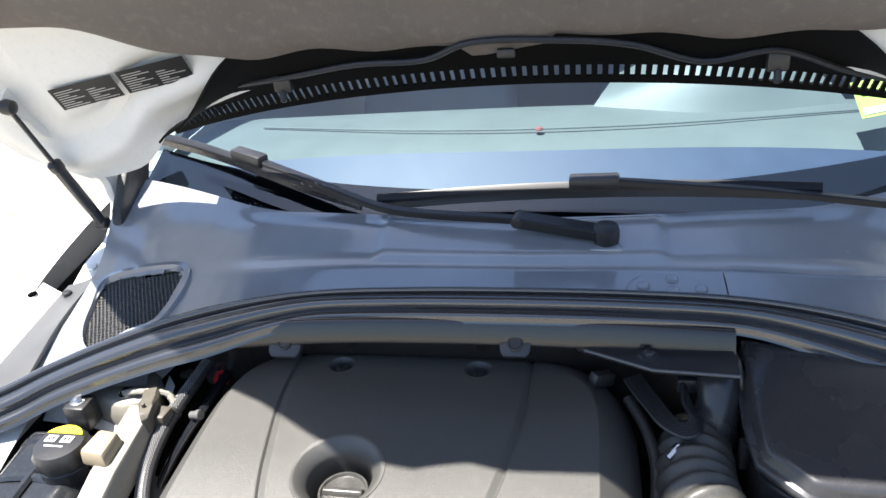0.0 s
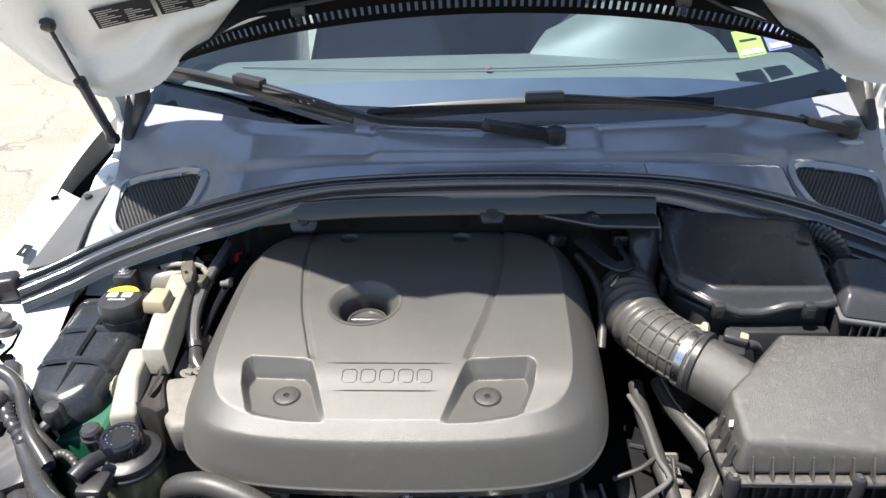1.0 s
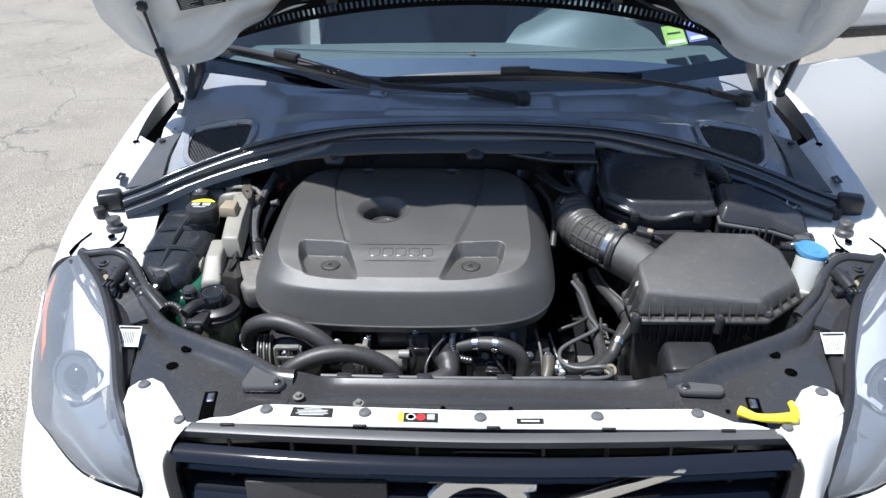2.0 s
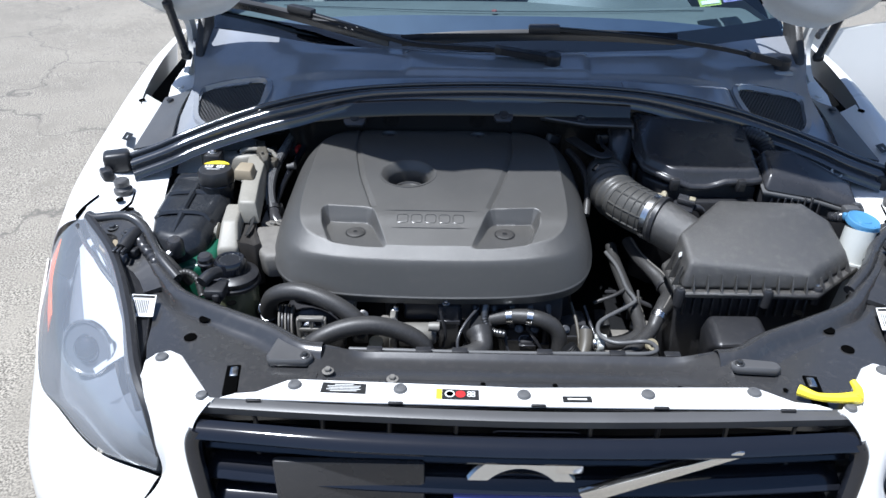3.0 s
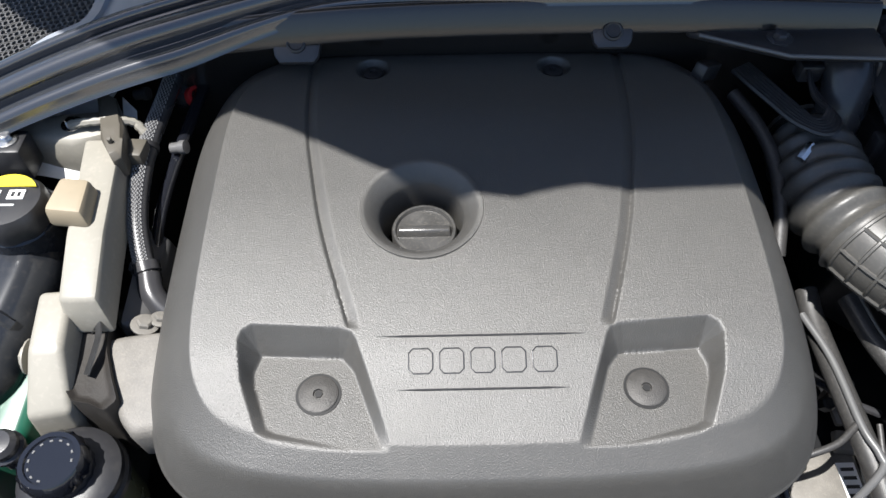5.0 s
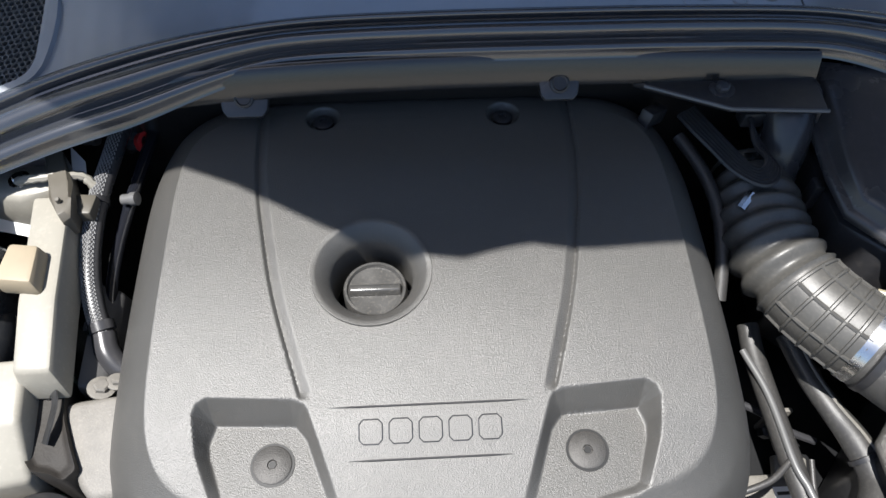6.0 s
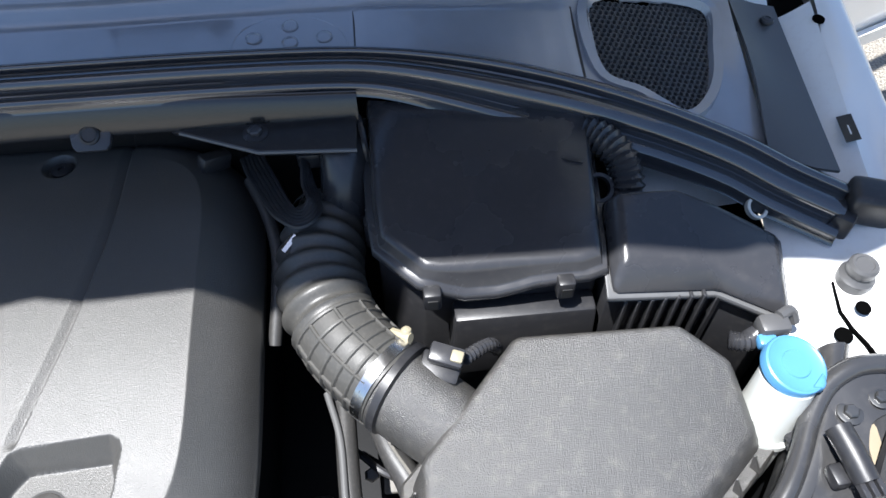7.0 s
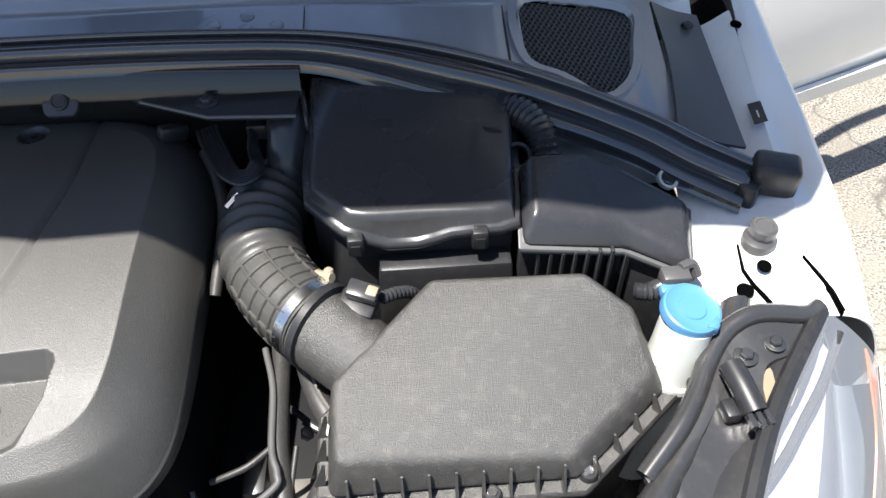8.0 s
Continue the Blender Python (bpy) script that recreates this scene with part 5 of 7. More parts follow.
def cover_xy(a, b):
    """From a square to the cover's rounded outline."""
    m = max(abs(a), abs(b), 1e-6)
    s = m / max(1e-9, (abs(a) ** 6 + abs(b) ** 6) ** (1 / 6))
    a, b = a * s, b * s
    return OX + OXH * a, CY + HY * b + 0.018 * (a * a) * (1 if b < 0 else -0.6) * abs(b), a, b


def seg_dist(p, q0, q1):
    (px, py), (ax, ay), (bx, by) = p, q0, q1
    t = clamp(((px - ax) * (bx - ax) + (py - ay) * (by - ay)) / ((bx - ax) ** 2 + (by - ay) ** 2))
    return math.hypot(px - ax - t * (bx - ax), py - ay - t * (by - ay))


POCKET = [(-0.2095, 0.474), (-0.2065, 0.483), (-0.198, 0.4885), (-0.122, 0.4835), (-0.112, 0.480), (-0.108, 0.474), (-0.077, 0.388), (-0.076, 0.381), (-0.082, 0.375), (-0.098, 0.373), (-0.178, 0.392), (-0.188, 0.398), (-0.204, 0.440)]
GROOVE = catmull([(-0.112, 0.483, 0), (-0.140, 0.575, 0), (-0.155, 0.645, 0), (-0.168, 0.73, 0), (-0.172, 0.85, 0)], 6)
GROOVE_X, GROOVE_Y = [q.x - 0.003 for q in GROOVE], [q.y for q in GROOVE]

TOPLINE = catmull([(y, z, 0) for y, z in ((0.30, 0.984), (0.33, 0.993), (0.37, 1.0055), (0.43, 1.0235), (0.474, 1.036), (0.56, 1.049), (0.66, 1.056), (0.80, 1.060), (0.87, 1.050), (0.90, 1.043))], 8)
TOPY, TOPZ = [q.x for q in TOPLINE], [q.y for q in TOPLINE]


def cover_z(x, y, a, b):
    top = float(np.interp(y, TOPY, TOPZ))
    rho = (abs(a) ** 6 + abs(b) ** 6) ** (1 / 6)
    share = 1 - sstep(0.60, 0.98, math.atan2(abs(b), abs(a) + 1e-9))
    s = clamp((rho - 0.835) / 0.165)
    rim = HY * (1 - rho)
    band = 0.43 * clamp(0.046 - rim, 0, 0.046)
    face = 0.024 - rim
    ends = band + 2.4 * (face * face / 0.016 if 0 < face < 0.008 else face - 0.004 if face > 0 else 0) if b < 0 else 0.03 * clamp((rho - 0.86) / 0.14) ** 2
    z = top - lerp(ends, 0.050 * s + 0.018 * s ** 4, share)
    m = -abs(x - CX)
    g = m - float(np.interp(y, GROOVE_Y, GROOVE_X))
    full = z
    z -= 0.0040 * clamp((g + 0.001) / 0.0022) * clamp((0.0115 - g) / 0.0095) * sstep(0.480, 0.492, y)
    if 0.36 < y < 0.50 and -0.22 < m < -0.06 and inside((m, y), POCKET):
        d = min(seg_dist((m, y), p, q) for p, q in zip(POCKET, POCKET[1:] + POCKET[:1]))
        floor = 1.0085 + 0.02 * (y - 0.43)
        z = lerp(full, min(full, floor), clamp(d / lerp(0.0085, 0.0165, sstep(0.452, 0.476, y))))
    if 0.78 < y:
        for bx in (-0.055, -0.256):
            z -= 0.010 * (1 - sstep(0.014, 0.019, math.hypot(x - bx, y - 0.806)))
    return z


engine_cover = thing("engine_cover", (CX, CY, 0.9), "large grey moulded plastic engine cover with a filler hole", "engine cover")
bm = bmesh.new()
NA, NB = 500, 420


def spread(f):
    return math.copysign(1 - (1 - abs(f)) ** 1.12, f)


cols = []
for i in range(NA + 1):
    a = spread(2 * i / NA - 1)
    col = []
    for j in range(NB + 1):
        b = spread(2 * j / NB - 1)
        x, y, ra, rb = cover_xy(a, b)
        col.append(bm.verts.new((x, y, cover_z(x, y, ra, rb))))
    cols.append(col)
HOLE = (-0.203, 0.607)
for ca, cb in zip(cols, cols[1:]):
    for j in range(NB):
        quad = (ca[j], cb[j], cb[j + 1], ca[j + 1])
        if any(math.hypot(v.co.x - HOLE[0], v.co.y - HOLE[1]) < 0.0550 for v in quad):
            continue
        bm.faces.new(quad)
edge = [cols[i][0] for i in range(NA + 1)] + [cols[NA][j] for j in range(1, NB + 1)] + [cols[i][NB] for i in range(NA - 1, -1, -1)] + [cols[0][j] for j in range(NB - 1, 0, -1)]
prev = edge
for out, zf in ((0.0012, 0.04), (0.0018, 0.10), (0.0004, 0.3), (-0.003, 0.65), (-0.007, 1.0), (-0.012, 1.0)):
    ring = []
    for v in edge:
        d = Vector((v.co.x - CX, v.co.y - CY, 0)).normalized()
        low = 0.909 + 0.010 * clamp((abs(v.co.x - CX) - 0.15) / 0.17) ** 2 + 0.02 * sstep(0.5, 0.8, v.co.y)
        q = v.co + d * out
        q.z = lerp(v.co.z, low, zf)
        ring.append(bm.verts.new(q))
    bridge(bm, prev, ring)
    prev = ring
shell = part("shell", bm, COVER, engine_cover, smooth=52)
hz = cover_z(HOLE[0], HOLE[1], 0, 0)
part("filler_well", lathe([(0.0602, -0.002), (0.0592, 0.0009), (0.0555, 0.0008), (0.0530, -0.0006), (0.0420, -0.014), (0.0405, -0.020), (0.0395, -0.075)], (*HOLE, hz), (0, -(cover_z(HOLE[0], 0.667, 0, 0) - cover_z(HOLE[0], 0.547, 0, 0)) / 0.12, 1), 56, cap=False), COVER, shell)
cap = solo("oil_filler_cap", lathe([(0.0322, -0.024), (0.0322, 0.0060), (0.0310, 0.0085), (0.0285, 0.0085), (0.0270, 0.0050), (0.0010, 0.0045)], (-0.201, 0.607, 1.011), (0, 0, 1), 40), CAPGREY, "round black oil filler cap with a grip bar inside the cover", "filler cap")
part("grip_bar", prism([[(-0.2275, 0.599, 1.015), (-0.1745, 0.599, 1.015), (-0.1745, 0.614, 1.015), (-0.2275, 0.614, 1.015)], [(-0.2265, 0.603, 1.0225), (-0.1755, 0.603, 1.0225), (-0.1755, 0.609, 1.0225), (-0.2265, 0.609, 1.0225)]], 0.0015), CAPGREY, cap)
part("cap_neck", lathe([(0.036, -0.03), (0.036, 0.0), (0.030, 0.0)], (-0.201, 0.606, 0.985), n=28), PLASTIC, cap)
for x in (-0.292, -0.012):
    nut = part("cover_screw", lathe([(0.0172, 0), (0.0172, 0.0014), (0.0160, 0.0022), (0.0045, 0.0022), (0.0040, 0.0002), (0.0005, 0.0002)], (x, 0.4345, 1.0088), (0, -0.02, 1), 28), SCREW, shell, "grey round cover screw")
    part("screw_ring", lathe([(0.0195, -0.0004), (0.0195, 0.0006), (0.0172, 0.0006), (0.0172, -0.0004)], (x, 0.4345, 1.0088), (0, -0.02, 1), 28), INK, nut)
    part("torx_socket", lathe([(0.0036, 0), (0.0036, 0.0012), (0.0005, 0.0012)], (x, 0.4345, 1.0090), (0, -0.02, 1), 6), INK, nut)
for x in (-0.256, -0.055):
    part("cover_screw", lathe([(0.0115, 0), (0.0115, 0.0040), (0.0095, 0.0055), (0.0040, 0.0055), (0.0035, 0.003), (0.0005, 0.003)], (x, 0.806, cover_z(x, 0.806, 0, 0)), (0, 0.1, 1), 20), PLASTIC, shell)


def on_cover(x, y):
    return cover_z(x, y, 0, 0)


for y, x0, x1 in ((0.474, -0.242, -0.062), (0.4295, -0.224, -0.080)):
    pts = [(lerp(x0, x1, k / 8), y, on_cover(lerp(x0, x1, k / 8), y) - 0.0002) for k in range(9)]
    part("scored_line", tube(pts, [0.0003] + [0.0011] * 7 + [0.0003], 6, 2), PLASTIC, shell)


def emblem(outline, x, y, s):
    """A plain embossed outline standing on the cover."""
    loop = [Vector((x + px * s, y + py * s, 0)) for px, py in outline]
    for q in loop:
        q.z = on_cover(q.x, q.y) + 0.0003
    return tube(loop + [loop[0]], 0.0006, 5, 1)


MARK = [(-0.5, 0.32), (-0.32, 0.5), (0.32, 0.5), (0.5, 0.32), (0.5, -0.32), (0.32, -0.5), (-0.32, -0.5), (-0.5, -0.32)]
for k in range(5):
    part("embossed_mark", emblem(MARK, -0.2045 + 0.0263 * k, 0.4525, 0.0205), SATIN, shell)

# ---------------------------------------------------------------- engine under the cover
engine = thing("engine", (CX, 0.6, 0.45), "dark grimy engine block below its cover", "engine")
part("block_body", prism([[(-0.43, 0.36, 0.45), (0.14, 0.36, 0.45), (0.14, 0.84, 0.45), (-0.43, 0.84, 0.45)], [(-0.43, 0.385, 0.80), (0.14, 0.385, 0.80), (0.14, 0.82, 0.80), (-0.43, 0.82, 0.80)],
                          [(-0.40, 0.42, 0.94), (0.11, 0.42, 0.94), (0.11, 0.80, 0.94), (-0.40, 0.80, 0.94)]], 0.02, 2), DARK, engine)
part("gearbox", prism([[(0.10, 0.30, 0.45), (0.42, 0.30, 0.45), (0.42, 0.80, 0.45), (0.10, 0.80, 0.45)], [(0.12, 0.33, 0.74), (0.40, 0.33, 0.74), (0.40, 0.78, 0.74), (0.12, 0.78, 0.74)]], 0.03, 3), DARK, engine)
alt = part("alternator", lathe([(0.05, -0.05), (0.062, -0.04), (0.062, 0.05), (0.05, 0.06), (0.015, 0.062)], (-0.375, 0.398, 0.82), (0.1, -1, 0.1), 24), SATIN, engine, "grimy dark alternator")


def cast_frame(x0, x1, y, z0, z1, cols, rows, bar, depth=0.012):
    """An open cast grid of bars."""
    bits = []
    for i in range(cols + 1):
        x = lerp(x0, x1, i / cols)
        bits.append(block((x - bar / 2, y, z0), (x + bar / 2, y + depth, z1), 0.0015, 1))
    for j in range(rows + 1):
        z = lerp(z0, z1, j / rows)
        bits.append(block((x0, y - 0.001, z - bar / 2), (x1, y + depth - 0.002, z + bar / 2), 0.0015, 1))
    return join(*bits)


part("alternator_frame", cast_frame(-0.386, -0.340, 0.300, 0.835, 0.902, 2, 3, 0.0075), PALE, alt, "pale cast alternator frame with square windows")
part("frame_foot", prism([[(-0.396, 0.298, 0.775), (-0.345, 0.298, 0.775), (-0.345, 0.325, 0.775), (-0.396, 0.325, 0.775)], [(-0.392, 0.298, 0.822), (-0.338, 0.298, 0.826), (-0.338, 0.325, 0.826), (-0.392, 0.325, 0.822)]], 0.005), PALE, alt)
for z0, z1, w in ((0.872, 0.862, 0.010), (0.815, 0.806, 0.008)):
    part("frame_arm", sweep([(-0.342, 0.308, z0), (-0.312, 0.312, z0 + 0.002), (-0.272, 0.322, z1)], [(-0.006, -w / 2), (0.006, -w / 2), (0.006, w / 2), (-0.006, w / 2)], 4), PALE, alt)
for k in range(5):
    part("pulley_rib", lathe([(0.034, 0), (0.040, 0.0015), (0.040, 0.004), (0.034, 0.0055)], (-0.432 + 0.0058 * k, 0.345, 0.855), (1, 0.12, 0), 24), SATIN if k % 2 else CASTGREY, alt)
part("pulley", lathe([(0.02, -0.02), (0.045, -0.018), (0.045, -0.008), (0.038, -0.005), (0.045, 0.0), (0.045, 0.012), (0.02, 0.014)], (-0.445, 0.37, 0.82), (1, 0.15, 0), 24), DARK, engine)
motor = part("pump_motor", lathe([(0.018, -0.036), (0.0225, -0.034), (0.0225, 0.020), (0.0205, 0.024), (0.017, 0.034), (0.009, 0.036)], (-0.172, 0.338, 0.846), (1, 0.03, 0.02), 22), PALE, engine, "pale alloy pump motor")
part("motor_flange", block((-0.223, 0.300, 0.818), (-0.211, 0.362, 0.897), 0.005), PALE, motor)
part("motor_plug", block((-0.242, 0.308, 0.826), (-0.223, 0.348, 0.884), 0.006), CASTGREY, motor)
part("motor_boss", lathe([(0.008, -0.008), (0.009, 0.0), (0.009, 0.012)], (-0.143, 0.316, 0.880), (1, 0, 0), 12), PALE, motor)
for q in ((-0.214, 0.308, 0.896), (-0.214, 0.350, 0.896)):
    bolt(motor, q, (0.2, -0.2, 1), r=0.005)
for x0, x1, y, z0, z1, mat in ((-0.318, -0.288, 0.350, 0.885, 0.940, CASTGREY), (-0.300, -0.268, 0.362, 0.80, 0.86, SATIN), (-0.445, -0.415, 0.360, 0.78, 0.86, CASTGREY)):
    cast = part("front_casting", block((x0, y, z0), (x1, y + 0.05, z1), 0.006, 2), mat, engine)
    w, h = x1 - x0, z1 - z0
    for k in range(2):
        zz = z0 + h * (0.18 + 0.42 * k)
        part("casting_window", block((x0 + w * 0.22, y - 0.0015, zz), (x1 - w * 0.22, y + 0.004, zz + h * 0.24), 0.001, 1), INK, cast)
for k, (x, y, z, r) in enumerate(((-0.325, 0.335, 0.905, 0.007), (-0.272, 0.330, 0.892, 0.006), (-0.372, 0.326, 0.865, 0.007), (0.03, 0.345, 0.83, 0.007), (-0.10, 0.335, 0.80, 0.008), (-0.02, 0.33, 0.78, 0.007))):
    bolt(engine, (x, y, z), (0, -0.8, 0.6), r=r, mat=DARKBOLT if k % 2 else STEEL)
for x0, x1, y0, y1, z0, z1, mat in ((-0.135, -0.095, 0.345, 0.385, 0.80, 0.905, SATIN), (-0.085, -0.030, 0.352, 0.390, 0.76, 0.835, PLASTIC), (-0.010, 0.055, 0.350, 0.385, 0.78, 0.850, SATIN), (0.062, 0.075, 0.345, 0.380, 0.74, 0.86, PLASTIC),
                                    (0.090, 0.150, 0.372, 0.420, 0.76, 0.850, SATIN), (-0.235, -0.215, 0.372, 0.400, 0.84, 0.93, PLASTIC), (0.020, 0.048, 0.330, 0.352, 0.815, 0.838, SATIN), (-0.020, -0.004, 0.338, 0.352, 0.80, 0.858, PLASTIC)):
    box = part("engine_casing", block((x0, y0, z0), (x1, y1, z1), 0.005, 2), mat, engine)
    part("casing_rib", block((x0 - 0.002, y0 - 0.002, lerp(z0, z1, 0.62)), (x1 + 0.002, y0 + 0.006, lerp(z0, z1, 0.70)), 0.001, 1), mat, box)
for k in range(6):
    part("manifold_runner", tube([(-0.10 + 0.034 * k, 0.395, 0.905), (-0.098 + 0.034 * k, 0.368, 0.890), (-0.096 + 0.034 * k, 0.356, 0.855)], 0.0075, 10, 4), SATIN, engine)
for x, z in ((-0.12, 0.915), (-0.06, 0.842), (0.018, 0.857), (0.048, 0.857), (0.105, 0.857), (0.142, 0.857)):
    bolt(engine, (x, 0.346, z), (0, -0.7, 0.7), r=0.0048, mat=DARKBOLT)
for pts in ([(-0.13, 0.335, 0.90), (-0.12, 0.322, 0.86), (-0.125, 0.318, 0.82), (-0.11, 0.312, 0.78)], [(0.03, 0.335, 0.87), (0.055, 0.322, 0.835), (0.07, 0.318, 0.80), (0.06, 0.310, 0.77)], [(-0.01, 0.342, 0.85), (0.0, 0.322, 0.82), (0.03, 0.312, 0.805), (0.05, 0.306, 0.78)]):
    part("wire", tube(pts, 0.0028, 6, 5), PLASTIC, engine)
part("cam_casing", prism([[(-0.20, 0.360, 0.86), (0.10, 0.360, 0.86), (0.10, 0.40, 0.86), (-0.20, 0.40, 0.86)], [(-0.20, 0.372, 0.925), (0.10, 0.372, 0.925), (0.10, 0.40, 0.925), (-0.20, 0.40, 0.925)]], 0.008, 2), SATIN, engine)
part("filter_cup", lathe([(0.012, -0.03), (0.014, 0.0), (0.013, 0.014)], (-0.245, 0.285, 0.858), (0.1, -0.3, 1), 18), BRASS, engine)
part("pipe_flange", lathe([(0.030, 0.0), (0.030, 0.004), (0.022, 0.02), (0.020, 0.03)], (-0.058, 0.345, 0.85), (0.1, -0.5, 0.8), 24), DARK, engine)
part("alloy_case", block((0.200, 0.392, 0.70), (0.290, 0.478, 0.764), 0.008, 2), CASTGREY, engine, "grey alloy gearbox cover")
lab = part("case_label", block((0.262, 0.415, 0.7645), (0.283, 0.460, 0.7652), 0), PAPER, engine)
for k in range(4):
    part("print_bar", block((0.265, 0.420 + 0.010 * k, 0.7652), (0.280, 0.424 + 0.010 * k, 0.7656), 0), INK, lab)
part("case_foot", block((0.185, 0.440, 0.72), (0.215, 0.500, 0.80), 0.008), DARKBOLT, engine)


def hose(name, pts, r, mat, label, clamps=(), n=14, ripple=None, category="hose", smooth=6, group=""):
    """A hose as one thing, with steel clamps at stretches of its length."""
    ob = solo(name, tube(pts, r, n, smooth, ripple=ripple), mat, label, category, group)
    path = catmull(pts, 8)
    for f in clamps:
        k = clamp(f) * (len(path) - 1)
        i = min(int(k), len(path) - 2)
        d = (path[i + 1] - path[i]).normalized()
        rr = r if not isinstance(r, (list, tuple)) else float(np.interp(f * (len(r) - 1), range(len(r)), r))
        part("hose_clamp", lathe([(rr * 0.9, -0.006), (rr * 1.09, -0.0055), (rr * 1.09, 0.0055), (rr * 0.9, 0.006)], path[i], d, 20), STEEL, ob, "bright steel clamp")
    return ob


hose("coolant_hose", [(-0.452, 0.375, 0.84), (-0.453, 0.360, 0.885), (-0.435, 0.347, 0.922), (-0.390, 0.338, 0.938), (-0.335, 0.325, 0.928), (-0.290, 0.312, 0.905), (-0.265, 0.300, 0.872)], 0.0165, HOSE, "grey rubber coolant hose bowed in front of the engine", (0.1,))
hose("air_duct", [(-0.058, 0.322, 0.866), (-0.054, 0.306, 0.860), (-0.056, 0.288, 0.853), (-0.085, 0.268, 0.853), (-0.165, 0.256, 0.850), (-0.26, 0.250, 0.845), (-0.345, 0.250, 0.828)], [0.026, 0.021, 0.020, 0.017, 0.014, 0.013, 0.013], HOSE, "smooth grey moulded air duct lying behind the carrier", ())
hose("coolant_hose", [(-0.390, 0.245, 0.845), (-0.350, 0.254, 0.888), (-0.300, 0.268, 0.908), (-0.245, 0.277, 0.910), (-0.195, 0.278, 0.895), (-0.160, 0.276, 0.868), (-0.150, 0.270, 0.82)], 0.0165, HOSE, "grey rubber coolant hose arched behind the carrier", ())
hose("elbow_hose", [(-0.050, 0.350, 0.870), (-0.020, 0.348, 0.880), (0.012, 0.343, 0.888), (0.050, 0.336, 0.888), (0.080, 0.333, 0.872), (0.092, 0.328, 0.845), (0.090, 0.320, 0.80)], [0.0115, 0.0130, 0.0140, 0.0150, 0.0150, 0.0145, 0.0140], HOSE, "black rubber elbow hose with two steel clamps", (0.28, 0.44))
hose("spring_sleeve", [(-0.046, 0.355, 0.905), (-0.048, 0.340, 0.880), (-0.036, 0.332, 0.862), (-0.010, 0.330, 0.855)], 0.0065, DARKBOLT, "dark ribbed steel sleeve pipe", (), ripple=lambda i: 1 + 0.16 * (i % 2), smooth=10)
heater = hose("heater_hose", [(0.262, 0.590, 0.91), (0.274, 0.541, 0.902), (0.288, 0.501, 0.900), (0.306, 0.468, 0.892), (0.316, 0.430, 0.885), (0.300, 0.396, 0.885), (0.282, 0.369, 0.880), (0.265, 0.344, 0.862), (0.235, 0.309, 0.856), (0.207, 0.281, 0.850), (0.170, 0.258, 0.835)], [0.0125, 0.0125, 0.013, 0.016, 0.017, 0.017, 0.0135, 0.0125, 0.0125, 0.0125, 0.012], HOSE, "grey-black rubber heater hose with a ribbed swell", (0.62,))
hose("heater_hose", [(0.236, 0.620, 0.88), (0.236, 0.576, 0.872), (0.241, 0.463, 0.868), (0.250, 0.400, 0.855), (0.246, 0.352, 0.850), (0.223, 0.328, 0.848), (0.197, 0.318, 0.848), (0.165, 0.317, 0.848), (0.130, 0.322, 0.840)], 0.0125, HOSE, "grey rubber hose running down beside the engine", (0.9,))
hose("thin_pipe", [(0.218, 0.585, 0.885), (0.232, 0.528, 0.884), (0.237, 0.452, 0.882), (0.245, 0.423, 0.880), (0.240, 0.405, 0.878), (0.178, 0.357, 0.876), (0.161, 0.331, 0.875), (0.163, 0.302, 0.875), (0.188, 0.283, 0.876), (0.237, 0.278, 0.884), (0.243, 0.235, 0.903), (0.221, 0.209, 0.912), (0.155, 0.203, 0.915), (0.036, 0.200, 0.915), (-0.10, 0.200, 0.915), (-0.28, 0.203, 0.915)], 0.0040, CONDUIT, "thin grey wrapped cable looping to the carrier edge", ())
hose("thin_pipe", [(0.170, 0.428, 0.862), (0.186, 0.430, 0.868), (0.212, 0.438, 0.874), (0.236, 0.456, 0.878)], 0.0038, HOSE, "thin grey cable joining the wrapped cable", ())
hose("thin_pipe", [(0.262, 0.458, 0.872), (0.258, 0.419, 0.862), (0.256, 0.360, 0.860), (0.256, 0.318, 0.858)], 0.0030, HOSE, "thin grey rod down to the brass eye", ())
hose("thin_pipe", [(0.150, 0.420, 0.86), (0.165, 0.380, 0.83), (0.180, 0.330, 0.815), (0.210, 0.300, 0.80)], 0.0035, SATIN, "thin black wire above the gearbox", ())
hose("thin_pipe", [(0.120, 0.400, 0.88), (0.128, 0.360, 0.86), (0.130, 0.320, 0.83), (0.120, 0.285, 0.80)], 0.0030, LUMP, "thin brown wire in front of the engine", ())
hose("thin_pipe", [(-0.06, 0.350, 0.90), (-0.085, 0.318, 0.885), (-0.098, 0.290, 0.865), (-0.090, 0.262, 0.83)], 0.0030, SATIN, "thin black wire in front of the engine", ())
part("stripe", tube([(0.266, 0.583, 0.9212), (0.276, 0.541, 0.9150), (0.290, 0.501, 0.9132), (0.309, 0.468, 0.9080), (0.321, 0.432, 0.9015), (0.306, 0.396, 0.9020), (0.288, 0.369, 0.8935)], 0.0017, 5, 5), CASTGREY, heater, "pale moulded line")
part("cable_tie", lathe([(0.014, -0.003), (0.0185, -0.0025), (0.0185, 0.0025), (0.014, 0.003)], (0.311, 0.452, 0.8895), (0.35, -0.9, -0.2), 20), PLASTIC, heater, "black cable tie")
part("shift_bracket", join(block((0.272, 0.500, 0.772), (0.300, 0.545, 0.780), 0.003), block((0.272, 0.540, 0.740), (0.300, 0.546, 0.800), 0.002)), CASTGREY, engine, "grey pressed steel bracket")
